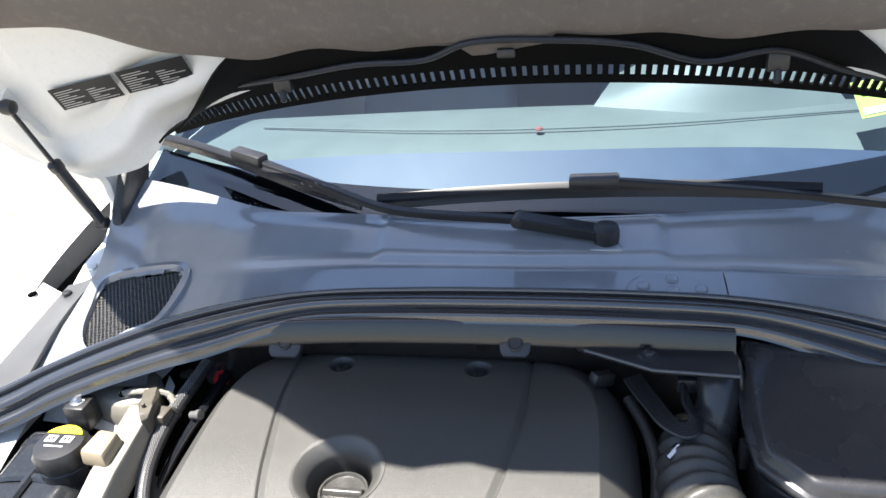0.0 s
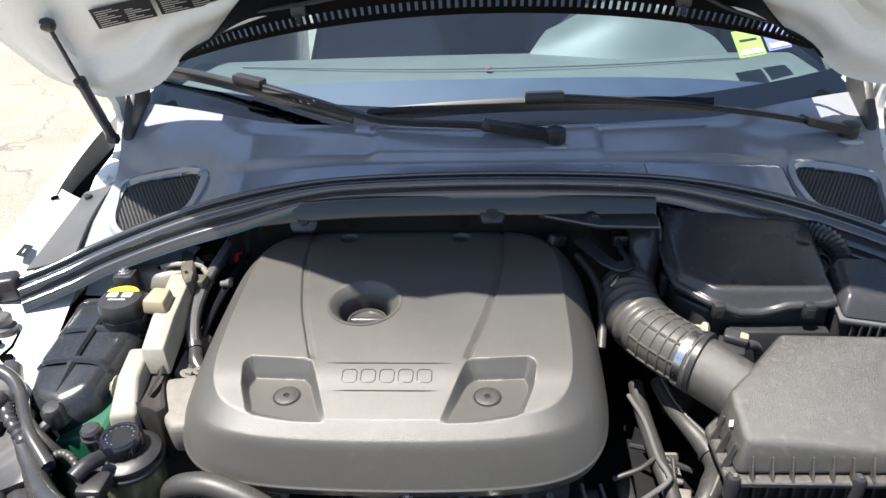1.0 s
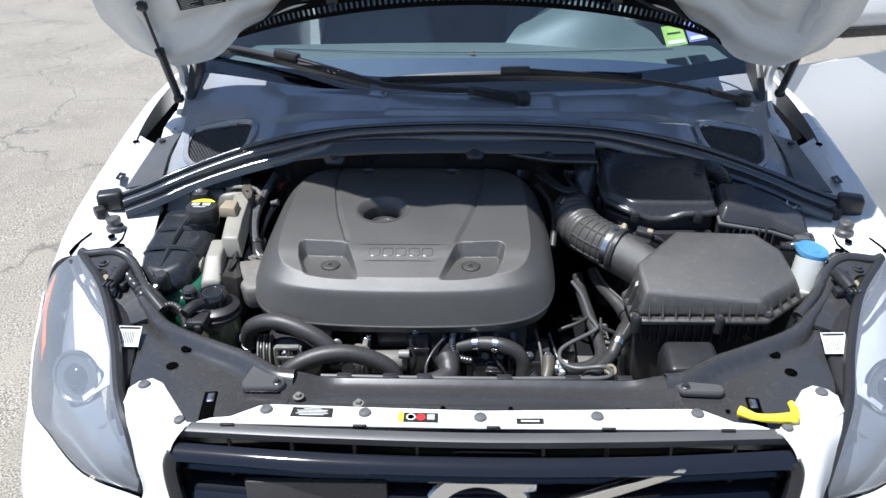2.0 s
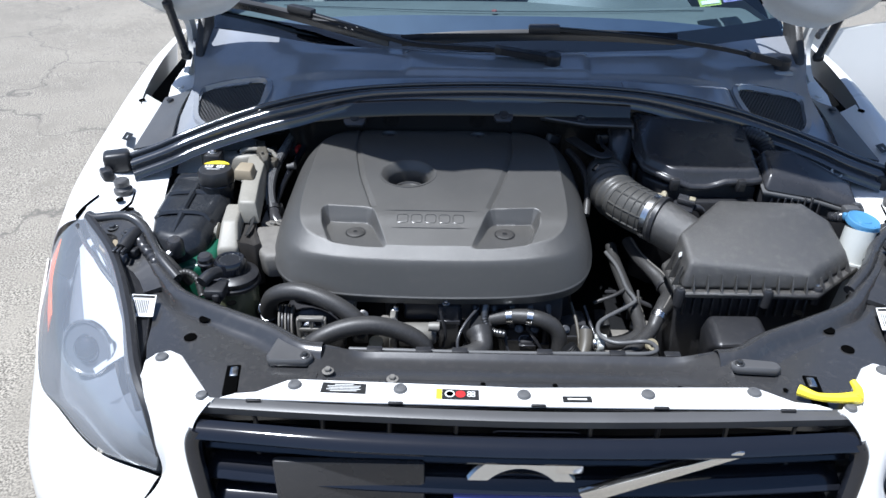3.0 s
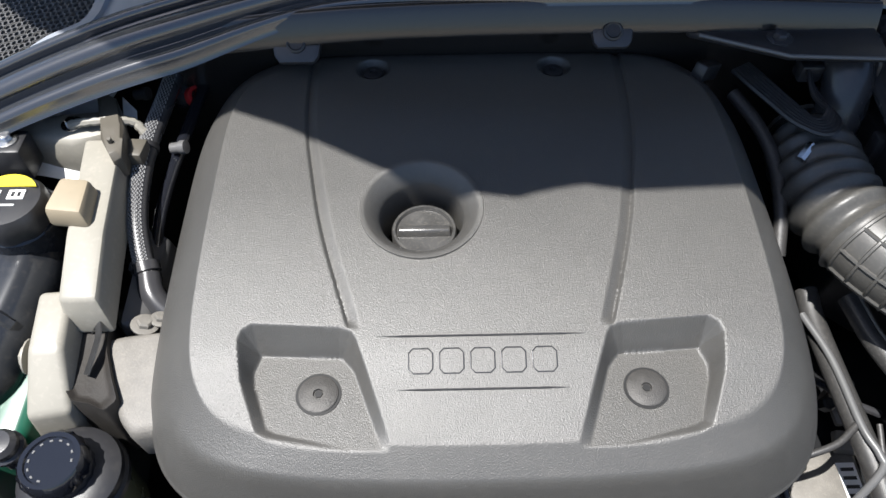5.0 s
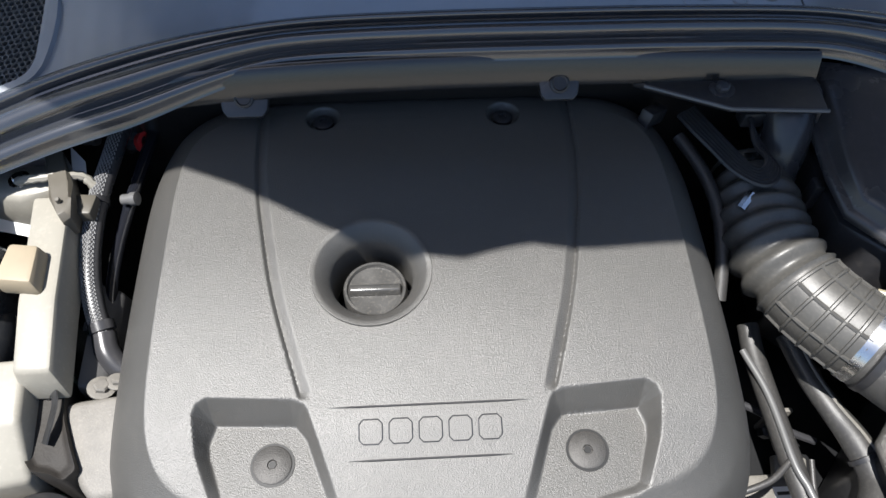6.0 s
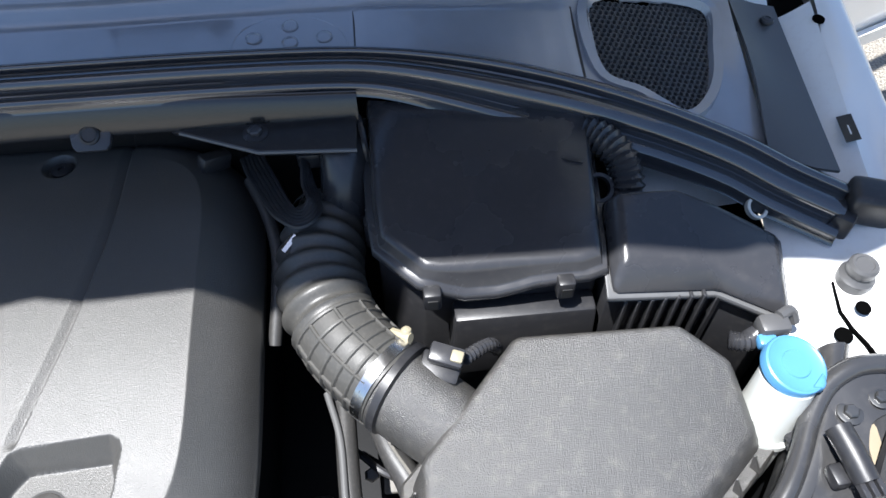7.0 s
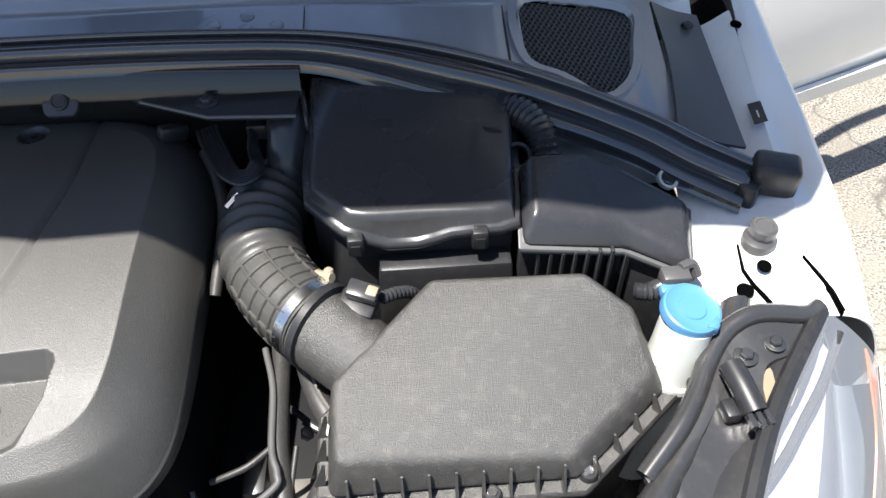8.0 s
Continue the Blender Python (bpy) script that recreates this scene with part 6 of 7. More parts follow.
part("shift_plate", prism([[(0.262, 0.470, 0.765), (0.305, 0.465, 0.765), (0.312, 0.492, 0.765), (0.268, 0.498, 0.765)], [(0.264, 0.472, 0.776), (0.303, 0.467, 0.776), (0.309, 0.490, 0.776), (0.270, 0.496, 0.776)]], 0.003), PALE, engine)
part("bracket_bolt", lathe([(0.008, 0), (0.008, 0.008), (0.006, 0.010), (0.001, 0.010)], (0.286, 0.522, 0.780), (0, 0, 1), 6), STEEL, engine)
part("bracket_bolt", lathe([(0.009, 0), (0.009, 0.012), (0.007, 0.014), (0.001, 0.014)], (0.258, 0.520, 0.790), (0.2, -0.3, 1), 6), DARKBOLT, engine)
part("gear_cable", tube([(0.225, 0.560, 0.80), (0.250, 0.535, 0.815), (0.275, 0.512, 0.815), (0.310, 0.500, 0.805)], 0.0045, 8, 5), SATIN, engine)
solo("brass_eye", lathe([(0.006, -0.004), (0.0115, -0.004), (0.0120, 0.0), (0.0115, 0.004), (0.006, 0.004), (0.006, -0.004)], (0.256, 0.302, 0.858), (0.3, -0.6, 0.8), 22, cap=False), BRASS, "pale brass cable eye beside the gearbox", "eyelet")
hose("water_pipe", [(0.000, 0.268, 0.838), (0.028, 0.267, 0.845), (0.098, 0.258, 0.846), (0.150, 0.256, 0.846)], [0.010, 0.009, 0.008, 0.008], PALE, "pale metal lower water pipe behind the carrier", (0.3,))
hose("water_pipe", [(0.100, 0.288, 0.860), (0.112, 0.283, 0.846), (0.125, 0.278, 0.825)], 0.015, DARK, "dark ribbed pipe coupling behind the carrier", (), ripple=lambda i: 1 + 0.10 * (i % 2), smooth=9)
hose("water_pipe", [(0.140, 0.330, 0.868), (0.138, 0.310, 0.852), (0.130, 0.285, 0.835), (0.128, 0.268, 0.82)], [0.013, 0.012, 0.011, 0.010], LUMP, "brown rubber pipe in front of the gearbox", (0.9,))
solo("pipe_clip", join(block((0.158, 0.302, 0.832), (0.172, 0.330, 0.864), 0.004), block((0.154, 0.308, 0.860), (0.176, 0.320, 0.868), 0.002), block((0.160, 0.296, 0.846), (0.170, 0.304, 0.858), 0.002)), NATURAL, "white plastic pipe clip", "clip")


# ---------------------------------------------------------------- air filter box
airbox = thing("air_filter_box", (0.47, 0.46, 0.78), "grained black plastic air filter box with ribbed flanks", "air filter box")
LID = [(0.420, 0.556, 1.031), (0.585, 0.553, 1.030), (0.634, 0.520, 1.006), (0.645, 0.455, 0.972), (0.545, 0.372, 0.974), (0.322, 0.370, 0.996), (0.319, 0.444, 1.018)]
SKIRT = [(0.417, 0.566), (0.592, 0.563), (0.648, 0.526), (0.662, 0.450), (0.552, 0.358), (0.309, 0.357), (0.306, 0.446)]
bm = prism([[(x, y, 0.944) for x, y in SKIRT], LID], 0.009, 3, 20)
lid = part("lid", bm, GRAIN, airbox, smooth=45)
FL = [(0.412, 0.574), (0.598, 0.572), (0.658, 0.532), (0.674, 0.446), (0.556, 0.347), (0.298, 0.347), (0.296, 0.450)]
part("flange", plate(FL, 0.931, 0.943, 0.003), GRAIN, airbox)
BOT = [(0.42, 0.56), (0.59, 0.56), (0.645, 0.525), (0.655, 0.45), (0.548, 0.362), (0.312, 0.362), (0.310, 0.445)]
part("lower_box", prism([[(x, y, 0.75) for x, y in BOT], [(x, y, 0.931) for x, y in BOT]], 0.006), PLASTIC, airbox)


def fin(parent, a, out, h, mat):
    """A tapered upright rib."""
    a, out = Vector(a), Vector(out).normalized()
    side = out.cross(Vector((0, 0, 1))) * 0.0016
    lo = [a - side, a + side, a + side + out * 0.011, a - side + out * 0.011]
    hi = [a - side * 0.7 + Vector((0, 0, h)) - out * 0.004, a + side * 0.7 + Vector((0, 0, h)) - out * 0.004, a + side * 0.7 + Vector((0, 0, h)) - out * 0.002, a - side * 0.7 + Vector((0, 0, h)) - out * 0.002]
    bm = bmesh.new()
    loft(bm, [lo, hi])
    return part("rib", bm, mat, parent)


for k in range(9):
    fin(lid, (0.330 + 0.0255 * k, 0.359, 0.943), (0, -1, 0), 0.030, GRAIN)
for k in range(3):
    fin(lid, (0.307, 0.375 + 0.026 * k, 0.943), (-1, 0, 0), 0.040, GRAIN)
for k in range(4):
    f = (k + 0.6) / 4.4
    fin(lid, (lerp(0.552, 0.662, f), lerp(0.358, 0.450, f), 0.943), (0.62, -0.78, 0), 0.022, GRAIN)
for k in range(14):
    part("lower_rib", block((0.318 + 0.017 * k, 0.352, 0.89), (0.322 + 0.017 * k, 0.364, 0.931), 0.001, 1), PLASTIC, airbox)
for x, y in ((0.465, 0.352), (0.560, 0.366), (0.668, 0.470), (0.306, 0.352)):
    scr = part("screw_post", lathe([(0.010, -0.02), (0.010, 0.010), (0.008, 0.014), (0.0008, 0.014)], (x, y, 0.935), n=14), PLASTIC, airbox)
    part("screw_head", lathe([(0.005, 0), (0.005, 0.003), (0.0005, 0.003)], (x, y, 0.949), n=6), STEEL, scr)
part("diamond_label", block((-0.0045, -0.0045, 0), (0.0045, 0.0045, 0.0008), 0, 1, pose(0.3135, 0.408, 0.988, 0, -72, 0) @ pose(0, 0, 0, 0, 0, 45)), PAPER, lid)
part("snorkel", prism([[(0.36, 0.32, 0.80), (0.46, 0.32, 0.80), (0.46, 0.35, 0.80), (0.36, 0.35, 0.80)], [(0.352, 0.27, 0.87), (0.46, 0.27, 0.87), (0.46, 0.345, 0.87), (0.352, 0.345, 0.87)],
                         [(0.355, 0.255, 0.892), (0.455, 0.262, 0.895), (0.455, 0.340, 0.905), (0.360, 0.340, 0.905)]], 0.012, 3), PLASTIC, airbox)

# ---------------------------------------------------------------- intake hose and its sensor pipe
RI = 0.0455
INTAKE = [(0.236, 0.762, 0.990), (0.229, 0.715, 0.997), (0.226, 0.672, 0.999), (0.232, 0.630, 0.999), (0.250, 0.588, 0.998), (0.276, 0.553, 0.997), (0.298, 0.530, 0.996)]
path = catmull(INTAKE, 16)
fr = frames_along(path)
intake = thing("intake_hose", (0.25, 0.63, 0.95), "grey-black corrugated rubber intake hose with steel clamps", "intake hose")
bm = bmesh.new()
rings, NR = [], 28
for i, (p, a, b, _) in enumerate(fr):
    f = i / (len(fr) - 1)
    r = RI * (0.90 + 0.10 * sstep(0.0, 0.2, f))
    if f < 0.60:
        r *= 1 + 0.085 * math.sin(2 * math.pi * i / 8.0)
    rings.append([p + (a * math.cos(2 * math.pi * j / NR) + b * math.sin(2 * math.pi * j / NR)) * r for j in range(NR)])
loft(bm, rings)
body = part("bellows", bm, INTAKE_RUBBER, intake, smooth=70)
# raised lattice on the smooth half
for k in range(60, 92, 6):
    p, a, b, d = fr[k]
    loop = [p + (a * math.cos(t) + b * math.sin(t)) * RI * 1.005 for t in [lerp(-0.5, math.pi + 0.5, q / 20) for q in range(21)]]
    part("raised_rib", tube(loop, 0.0022, 6, 1), INTAKE_RUBBER, body)
for q in range(7):
    t = lerp(-0.35, math.pi + 0.35, q / 6)
    line = [fr[k][0] + (fr[k][1] * math.cos(t) + fr[k][2] * math.sin(t)) * RI * 1.005 for k in range(60, 92, 3)]
    part("raised_rib", tube(line, 0.0022, 6, 1), INTAKE_RUBBER, body)


def band(parent, p, d, r, w=0.012, mat=None):
    return part("clamp_band", lathe([(r * 0.98, -w / 2), (r * 1.03, -w / 2), (r * 1.03, w / 2), (r * 0.98, w / 2)], p, d, 32), mat or STEEL, parent, "bright steel band clamp")


bd = band(intake, fr[91][0], fr[91][3], RI * 1.02)
part("clamp_screw", tube([(0.300, 0.572, 1.028), (0.318, 0.560, 1.034)], 0.0055, 8, 2), BRASS, bd)
part("screw_cap", lathe([(0.0055, 0), (0.006, 0.006), (0.004, 0.009), (0.001, 0.010)], (0.313, 0.566, 1.031), (0.3, 0.3, 1), 12), BRASS, bd)
bd = band(intake, fr[6][0], fr[6][3], RI * 0.95)
part("clamp_screw", tube([(0.192, 0.682, 1.030), (0.206, 0.696, 1.038)], 0.006, 8, 2), STEEL, bd)
pipe = thing("air_flow_pipe", (0.33, 0.50, 0.95), "black plastic air flow sensor pipe into the filter box", "pipe")
part("pipe_body", tube([(0.290, 0.538, 0.994), (0.308, 0.523, 0.990), (0.330, 0.505, 0.983), (0.362, 0.480, 0.972)], [0.046, 0.0455, 0.045, 0.044], 28, 5), GRAIN, pipe)
part("pipe_collar", lathe([(0.044, -0.005), (0.0495, -0.004), (0.0495, 0.004), (0.044, 0.005)], (0.302, 0.528, 0.995), (0.77, -0.63, -0.05), 32), PLASTIC, pipe)
sensor = part("sensor_plug", block((-0.017, -0.010, 0), (0.017, 0.010, 0.012), 0.003, 2, pose(0.350, 0.538, 1.030, 10, 8, -20)), SATIN, pipe, "black sensor plug with a brass tip")
part("plug_tip", block((0.004, -0.006, 0.010), (0.016, 0.006, 0.0150), 0.002, 2, pose(0.350, 0.538, 1.030, 10, 8, -20)), BRASS, sensor)
part("plug_foot", block((-0.020, -0.014, -0.014), (0.020, 0.014, 0.002), 0.004, 2, pose(0.344, 0.531, 1.026, 10, 8, -20)), PLASTIC, sensor)
# sensor lead tucked behind the lid
hose("sensor_conduit", [(0.368, 0.540, 1.020), (0.385, 0.556, 1.008), (0.400, 0.570, 0.990), (0.410, 0.580, 0.96)], 0.0060, SATIN, "thin black corrugated conduit behind the filter box", (), 10, lambda i: 1 + 0.26 * (i % 2), smooth=8)

# ---------------------------------------------------------------- battery box
battery = thing("battery_box", (0.40, 0.69, 0.80), "black plastic battery box with a clipped lid", "battery box")
LOW = [(0.286, 0.828, 1.076), (0.540, 0.795, 1.068), (0.5245, 0.640, 1.053), (0.5200, 0.613, 1.050), (0.500, 0.607, 1.049), (0.470, 0.607, 1.049), (0.446, 0.607, 1.047), (0.428, 0.607, 1.040), (0.410, 0.607, 1.035),
       (0.378, 0.607, 1.035), (0.362, 0.608, 1.041), (0.346, 0.610, 1.048), (0.331, 0.614, 1.051), (0.290, 0.655, 1.057), (0.286, 0.700, 1.061)]
MID = Vector((0.407, 0.705, 0))


def lid_ring(out, up, top=0.0):
    ring = []
    for x, y, z in LOW:
        q = Vector((x, y, 0))
        away = (q - MID).normalized()
        q += away * out
        q.z = lerp(z, 1.071 + 0.16 * (y - 0.628) + 0.10 * max(0.0, y - 0.74), top) + up
        ring.append(q)
    return ring


bm = bmesh.new()
loft(bm, [lid_ring(0.002, -0.012), lid_ring(0.0045, -0.009), lid_ring(0.0045, -0.003), lid_ring(0.002, 0.0005), lid_ring(-0.003, 0.001), lid_ring(-0.0045, 0.003), lid_ring(-0.007, 0.0, 0.72), lid_ring(-0.0095, 0.0, 0.92), lid_ring(-0.016, 0.0008, 1.0), lid_ring(-0.060, 0.002, 1.0)])
lidb = part("lid", bm, SATIN, battery, "satin black lid", smooth=50)
part("lid_seam", sweep([(0.302, 0.752, 1.0945), (0.38, 0.752, 1.0935), (0.46, 0.740, 1.0915), (0.515, 0.722, 1.089)], [(-0.002, -0.002), (0.002, -0.002), (0.002, 0.0018), (-0.002, 0.0018)], 6), PLASTIC, lidb)
part("box_body", prism([[(x * 0.985 + 0.006, y + 0.006, z0) for x, y, _ in (LOW[0], LOW[1], LOW[3], LOW[12], LOW[13])] for z0 in (0.78, 1.030)], 0.006), PLASTIC, battery)
for x in (0.343, 0.478):
    c = part("lid_clip", block((x - 0.009, 0.594, 1.026), (x + 0.009, 0.609, 1.052), 0.003), PLASTIC, battery)
    part("clip_slot", block((x - 0.005, 0.5928, 1.030), (x + 0.005, 0.5945, 1.044), 0), INK, c)
part("side_latch", block((0.278, 0.700, 1.00), (0.290, 0.716, 1.04), 0.003), PLASTIC, battery)
# bulge of the box below the lid
part("box_step", prism([[(0.36, 0.585, 0.90), (0.52, 0.585, 0.90), (0.52, 0.62, 0.90), (0.36, 0.62, 0.90)], [(0.365, 0.592, 1.005), (0.515, 0.592, 1.005), (0.515, 0.62, 1.005), (0.365, 0.62, 1.005)]], 0.005), PLASTIC, battery)

# ---------------------------------------------------------------- fuse box
fuse = thing("fuse_box", (0.62, 0.62, 0.85), "black plastic fuse box with a sloping lid", "fuse box")
TOP = [(0.540, 0.680, 1.088), (0.605, 0.678, 1.088), (0.650, 0.672, 1.066), (0.722, 0.650, 1.030), (0.705, 0.575, 1.022), (0.640, 0.612, 1.040), (0.536, 0.606, 1.064)]
LOW = [(0.529, 0.690, 1.060), (0.605, 0.690, 1.050), (0.655, 0.684, 1.030), (0.734, 0.656, 1.010), (0.710, 0.556, 1.000), (0.642, 0.594, 1.010), (0.520, 0.586, 1.034)]
part("lid", prism([LOW, TOP], 0.008, 3, 18), SATIN, fuse, "satin black lid")
part("lid_edge", prism([[(x, y, z - 0.010) for x, y, z in LOW], [(x + (x - 0.62) * 0.02, y + (y - 0.63) * 0.03, z) for x, y, z in LOW]], 0.003), CONDUIT, fuse)
part("box_body", prism([[(x * 0.98 + 0.012, y + 0.008, 0.82) for x, y, _ in LOW], [(x * 0.98 + 0.012, y + 0.008, z - 0.006) for x, y, z in LOW]], 0.005), PLASTIC, fuse)
for k in range(7):
    x = 0.540 + 0.014 * k
    part("side_rib", block((x, 0.588, 0.90), (x + 0.004, 0.600, 1.018), 0.001, 1), PLASTIC, fuse)
part("side_rib", block((0.642, 0.592, 0.90), (0.648, 0.606, 1.006), 0.001, 1), PLASTIC, fuse)
hose("corrugated_conduit", [(0.520, 0.776, 1.080), (0.540, 0.762, 1.086), (0.560, 0.735, 1.080), (0.566, 0.710, 1.060), (0.560, 0.690, 1.03)], 0.0155, SATIN, "black corrugated cable conduit beside the battery box", (), 14, lambda i: 1 + 0.26 * (i % 2), smooth=9)
ring = lathe([(0.0125, -0.004), (0.0165, -0.004), (0.0165, 0.004), (0.0125, 0.004), (0.0125, -0.004)], (0.533, 0.708, 1.062), (0.1, -0.5, 0.9), 20, cap=False)
solo("lift_eye", ring, PLASTIC, "small black ring eyelet between the boxes", "eyelet")
solo("lift_eye", lathe([(0.0095, -0.003), (0.013, -0.003), (0.013, 0.003), (0.0095, 0.003), (0.0095, -0.003)], (0.712, 0.688, 1.030), (0.2, -0.4, 0.9), 18, cap=False), NATURAL, "white plastic eyelet on the ledge", "eyelet")

# ---------------------------------------------------------------- washer filler
washer = thing("washer_filler", (0.69, 0.49, 0.80), "white washer filler neck with a bright blue cap", "washer bottle")
part("neck", tube([(0.640, 0.455, 0.80), (0.660, 0.470, 0.88), (0.676, 0.485, 0.95), (0.684, 0.497, 1.000)], [0.034, 0.033, 0.030, 0.028], 20, 5), NATURAL, washer, "milky white plastic neck")
bm = lathe([(0.0295, -0.006), (0.0315, -0.004), (0.0315, 0.003), (0.0305, 0.006), (0.0285, 0.007), (0.0265, 0.0055), (0.0150, 0.0055), (0.0140, 0.0070), (0.0008, 0.0070)], (0.687, 0.503, 1.012), (0.12, -0.12, 1), 36)
capb = part("cap", bm, BLUE, washer, "bright blue filler cap")
part("cap_tab", prism([[(0.695, 0.478, 1.004), (0.713, 0.494, 1.003), (0.712, 0.481, 1.001), (0.707, 0.476, 1.001)], [(0.695, 0.478, 1.017), (0.713, 0.494, 1.016), (0.712, 0.481, 1.014), (0.707, 0.476, 1.014)]], 0.003), BLUE, capb)
part("cap_hinge", block((0.664, 0.528, 1.000), (0.684, 0.542, 1.014), 0.004), BLUE, capb)
part("neck_bead", lathe([(0.030, -0.004), (0.036, -0.003), (0.036, 0.003), (0.030, 0.004)], (0.672, 0.482, 0.935), (0.2, 0.2, 1), 24), NATURAL, washer)
part("neck_tab", block((0.640, 0.470, 0.94), (0.655, 0.485, 0.965), 0.003), NATURAL, washer)
hose("washer_tube", [(0.690, 0.455, 0.96), (0.697, 0.440, 0.93), (0.694, 0.425, 0.89), (0.682, 0.410, 0.85)], 0.0085, SATIN, "grey corrugated tube beside the filler neck", (), 12, lambda i: 1 + 0.26 * (i % 2), smooth=9)
hose("washer_tube", [(0.640, 0.545, 1.000), (0.655, 0.540, 1.002), (0.672, 0.548, 0.998), (0.690, 0.552, 0.99)], 0.0085, SATIN, "short corrugated tube behind the filler cap", (), 12, lambda i: 1 + 0.26 * (i % 2), smooth=9)
solo("tube_connector", join(block((0.668, 0.538, 1.000), (0.700, 0.560, 1.022), 0.005), tube([(0.690, 0.555, 1.020), (0.705, 0.562, 1.018), (0.712, 0.556, 1.005)], 0.006, 8, 3)), FLAP, "grey plastic tube connector by the filler", "connector")

# ---------------------------------------------------------------- bulkhead details
for x, y, z, k in ((-0.334, 0.812, 1.099, 0.92), (0.0, 0.808, 1.112, 0.78)):
    m = pose(x, y - 0.012, z - 0.004, 38, 0, 0) @ Matrix.Scale(k, 4)
    outline = [(-0.030, 0.017), (0.030, 0.017), (0.026, -0.012), (0.020, -0.020), (-0.020, -0.020), (-0.026, -0.012)]
    tab = solo("trim_tab", prism([[m @ Vector((px, py, -0.007)) for px, py in outline], [m @ Vector((px, py, 0.004)) for px, py in outline]], 0.003), SATIN, "small black tab on the bulkhead trim", "tab", "trim tabs")
    part("tab_button", lathe([(0.0105, 0), (0.0105, 0.003), (0.0085, 0.0042), (0.0070, 0.0030), (0.001, 0.0030)], m @ Vector((0, 0.002, 0.004)), m.to_3x3() @ Vector((0, 0, 1)), 18), PLASTIC, tab)
shelf = solo("bulkhead_bracket", prism([[(0.082, 0.800, 1.098), (0.178, 0.758, 1.098), (0.278, 0.752, 1.098), (0.280, 0.825, 1.098), (0.085, 0.825, 1.098)],
                                        [(0.080, 0.800, 1.108), (0.177, 0.757, 1.108), (0.279, 0.750, 1.108), (0.282, 0.825, 1.108), (0.083, 0.825, 1.108)]], 0.003), PLASTIC, "black bracket plate below the hood seal", "bracket")
bolt(shelf, (0.173, 0.783, 1.108), r=0.008, mat=SATIN)
part("bracket_lip", tube([(0.092, 0.7935, 1.1065), (0.177, 0.7555, 1.1065), (0.279, 0.7485, 1.1065)], 0.0022, 6, 1), CONDUIT, shelf)
solo("seam_edge", tube([(0.281, 0.806, 1.100), (0.284, 0.788, 1.098), (0.287, 0.772, 1.080), (0.288, 0.768, 1.03)], 0.004, 8, 4), SATIN, "black trim edge beside the battery box", "trim")
loom = thing("flat_cable_loom", (0.20, 0.75, 1.0), "black ribbed cable loom looped above the intake hose", "cable loom")
LOOP = [(0.146, 0.800, 1.054), (0.155, 0.774, 1.056), (0.169, 0.745, 1.056), (0.185, 0.713, 1.056), (0.207, 0.694, 1.056), (0.223, 0.696, 1.057), (0.233, 0.712, 1.056), (0.231, 0.735, 1.054), (0.224, 0.759, 1.056), (0.219, 0.784, 1.064)]
HUB = Vector((0.206, 0.745, 0))
for k in range(6):
    pts = []
    for j, q in enumerate(LOOP):
        q = Vector(q)
        inward = Vector((HUB.x - q.x, HUB.y - q.y, 0)).normalized() if j > 1 else Vector((0.85, 0.5, 0))
        pts.append(q + inward * 0.0046 * k * (1, 1, 1, 1, 1, 0.9, 0.75, 0.6, 0.45, 0.35)[j] + Vector((0, 0, 0.0012 * k * (0 if j < 6 else 1))))
    part("cable", tube(pts, 0.0029, 6, 5), PLASTIC, loom)
part("connector", block((0.210, 0.778, 1.052), (0.236, 0.800, 1.074), 0.004), PLASTIC, loom)
hose("vacuum_hose", [(0.150, 0.790, 1.030), (0.170, 0.745, 1.020), (0.180, 0.700, 1.005), (0.178, 0.650, 0.985), (0.172, 0.610, 0.96)], 0.0075, HOSE, "thin black vacuum hose beside the engine cover", ())
hose("bulkhead_pipe", [(0.262, 0.800, 1.075), (0.262, 0.775, 1.060), (0.258, 0.755, 1.020), (0.255, 0.750, 0.96)], 0.028, SATIN, "wide black pipe below the bracket", ())
solo("coil_plug", block((-0.018, -0.008, -0.010), (0.018, 0.008, 0.010), 0.003, 2, pose(0.115, 0.800, 1.055, 0, 20, 40)), PLASTIC, "small black electrical plug behind the cover", "plug")

# ---------------------------------------------------------------- expansion tank
tank = thing("expansion_tank", (-0.64, 0.56, 0.80), "dark ribbed plastic coolant expansion tank with a yellow-marked cap", "expansion tank")
R0 = [(-0.725, 0.700, 0.83), (-0.600, 0.700, 0.83), (-0.575, 0.600, 0.83), (-0.600, 0.480, 0.83), (-0.640, 0.440, 0.83), (-0.700, 0.460, 0.83), (-0.722, 0.540, 0.83)]
R1 = [(-0.722, 0.700, 0.985), (-0.595, 0.700, 0.990), (-0.572, 0.600, 0.975), (-0.596, 0.480, 0.950), (-0.640, 0.440, 0.940), (-0.705, 0.460, 0.950), (-0.725, 0.540, 0.965)]
R2 = [(-0.705, 0.690, 1.012), (-0.618, 0.690, 1.012), (-0.596, 0.600, 1.006), (-0.615, 0.490, 0.982), (-0.648, 0.462, 0.970), (-0.692, 0.478, 0.978), (-0.708, 0.550, 0.995)]
shellT = part("tank_shell", prism([R0, R1, R2], 0.014, 3, 15), TANK, tank, smooth=60)
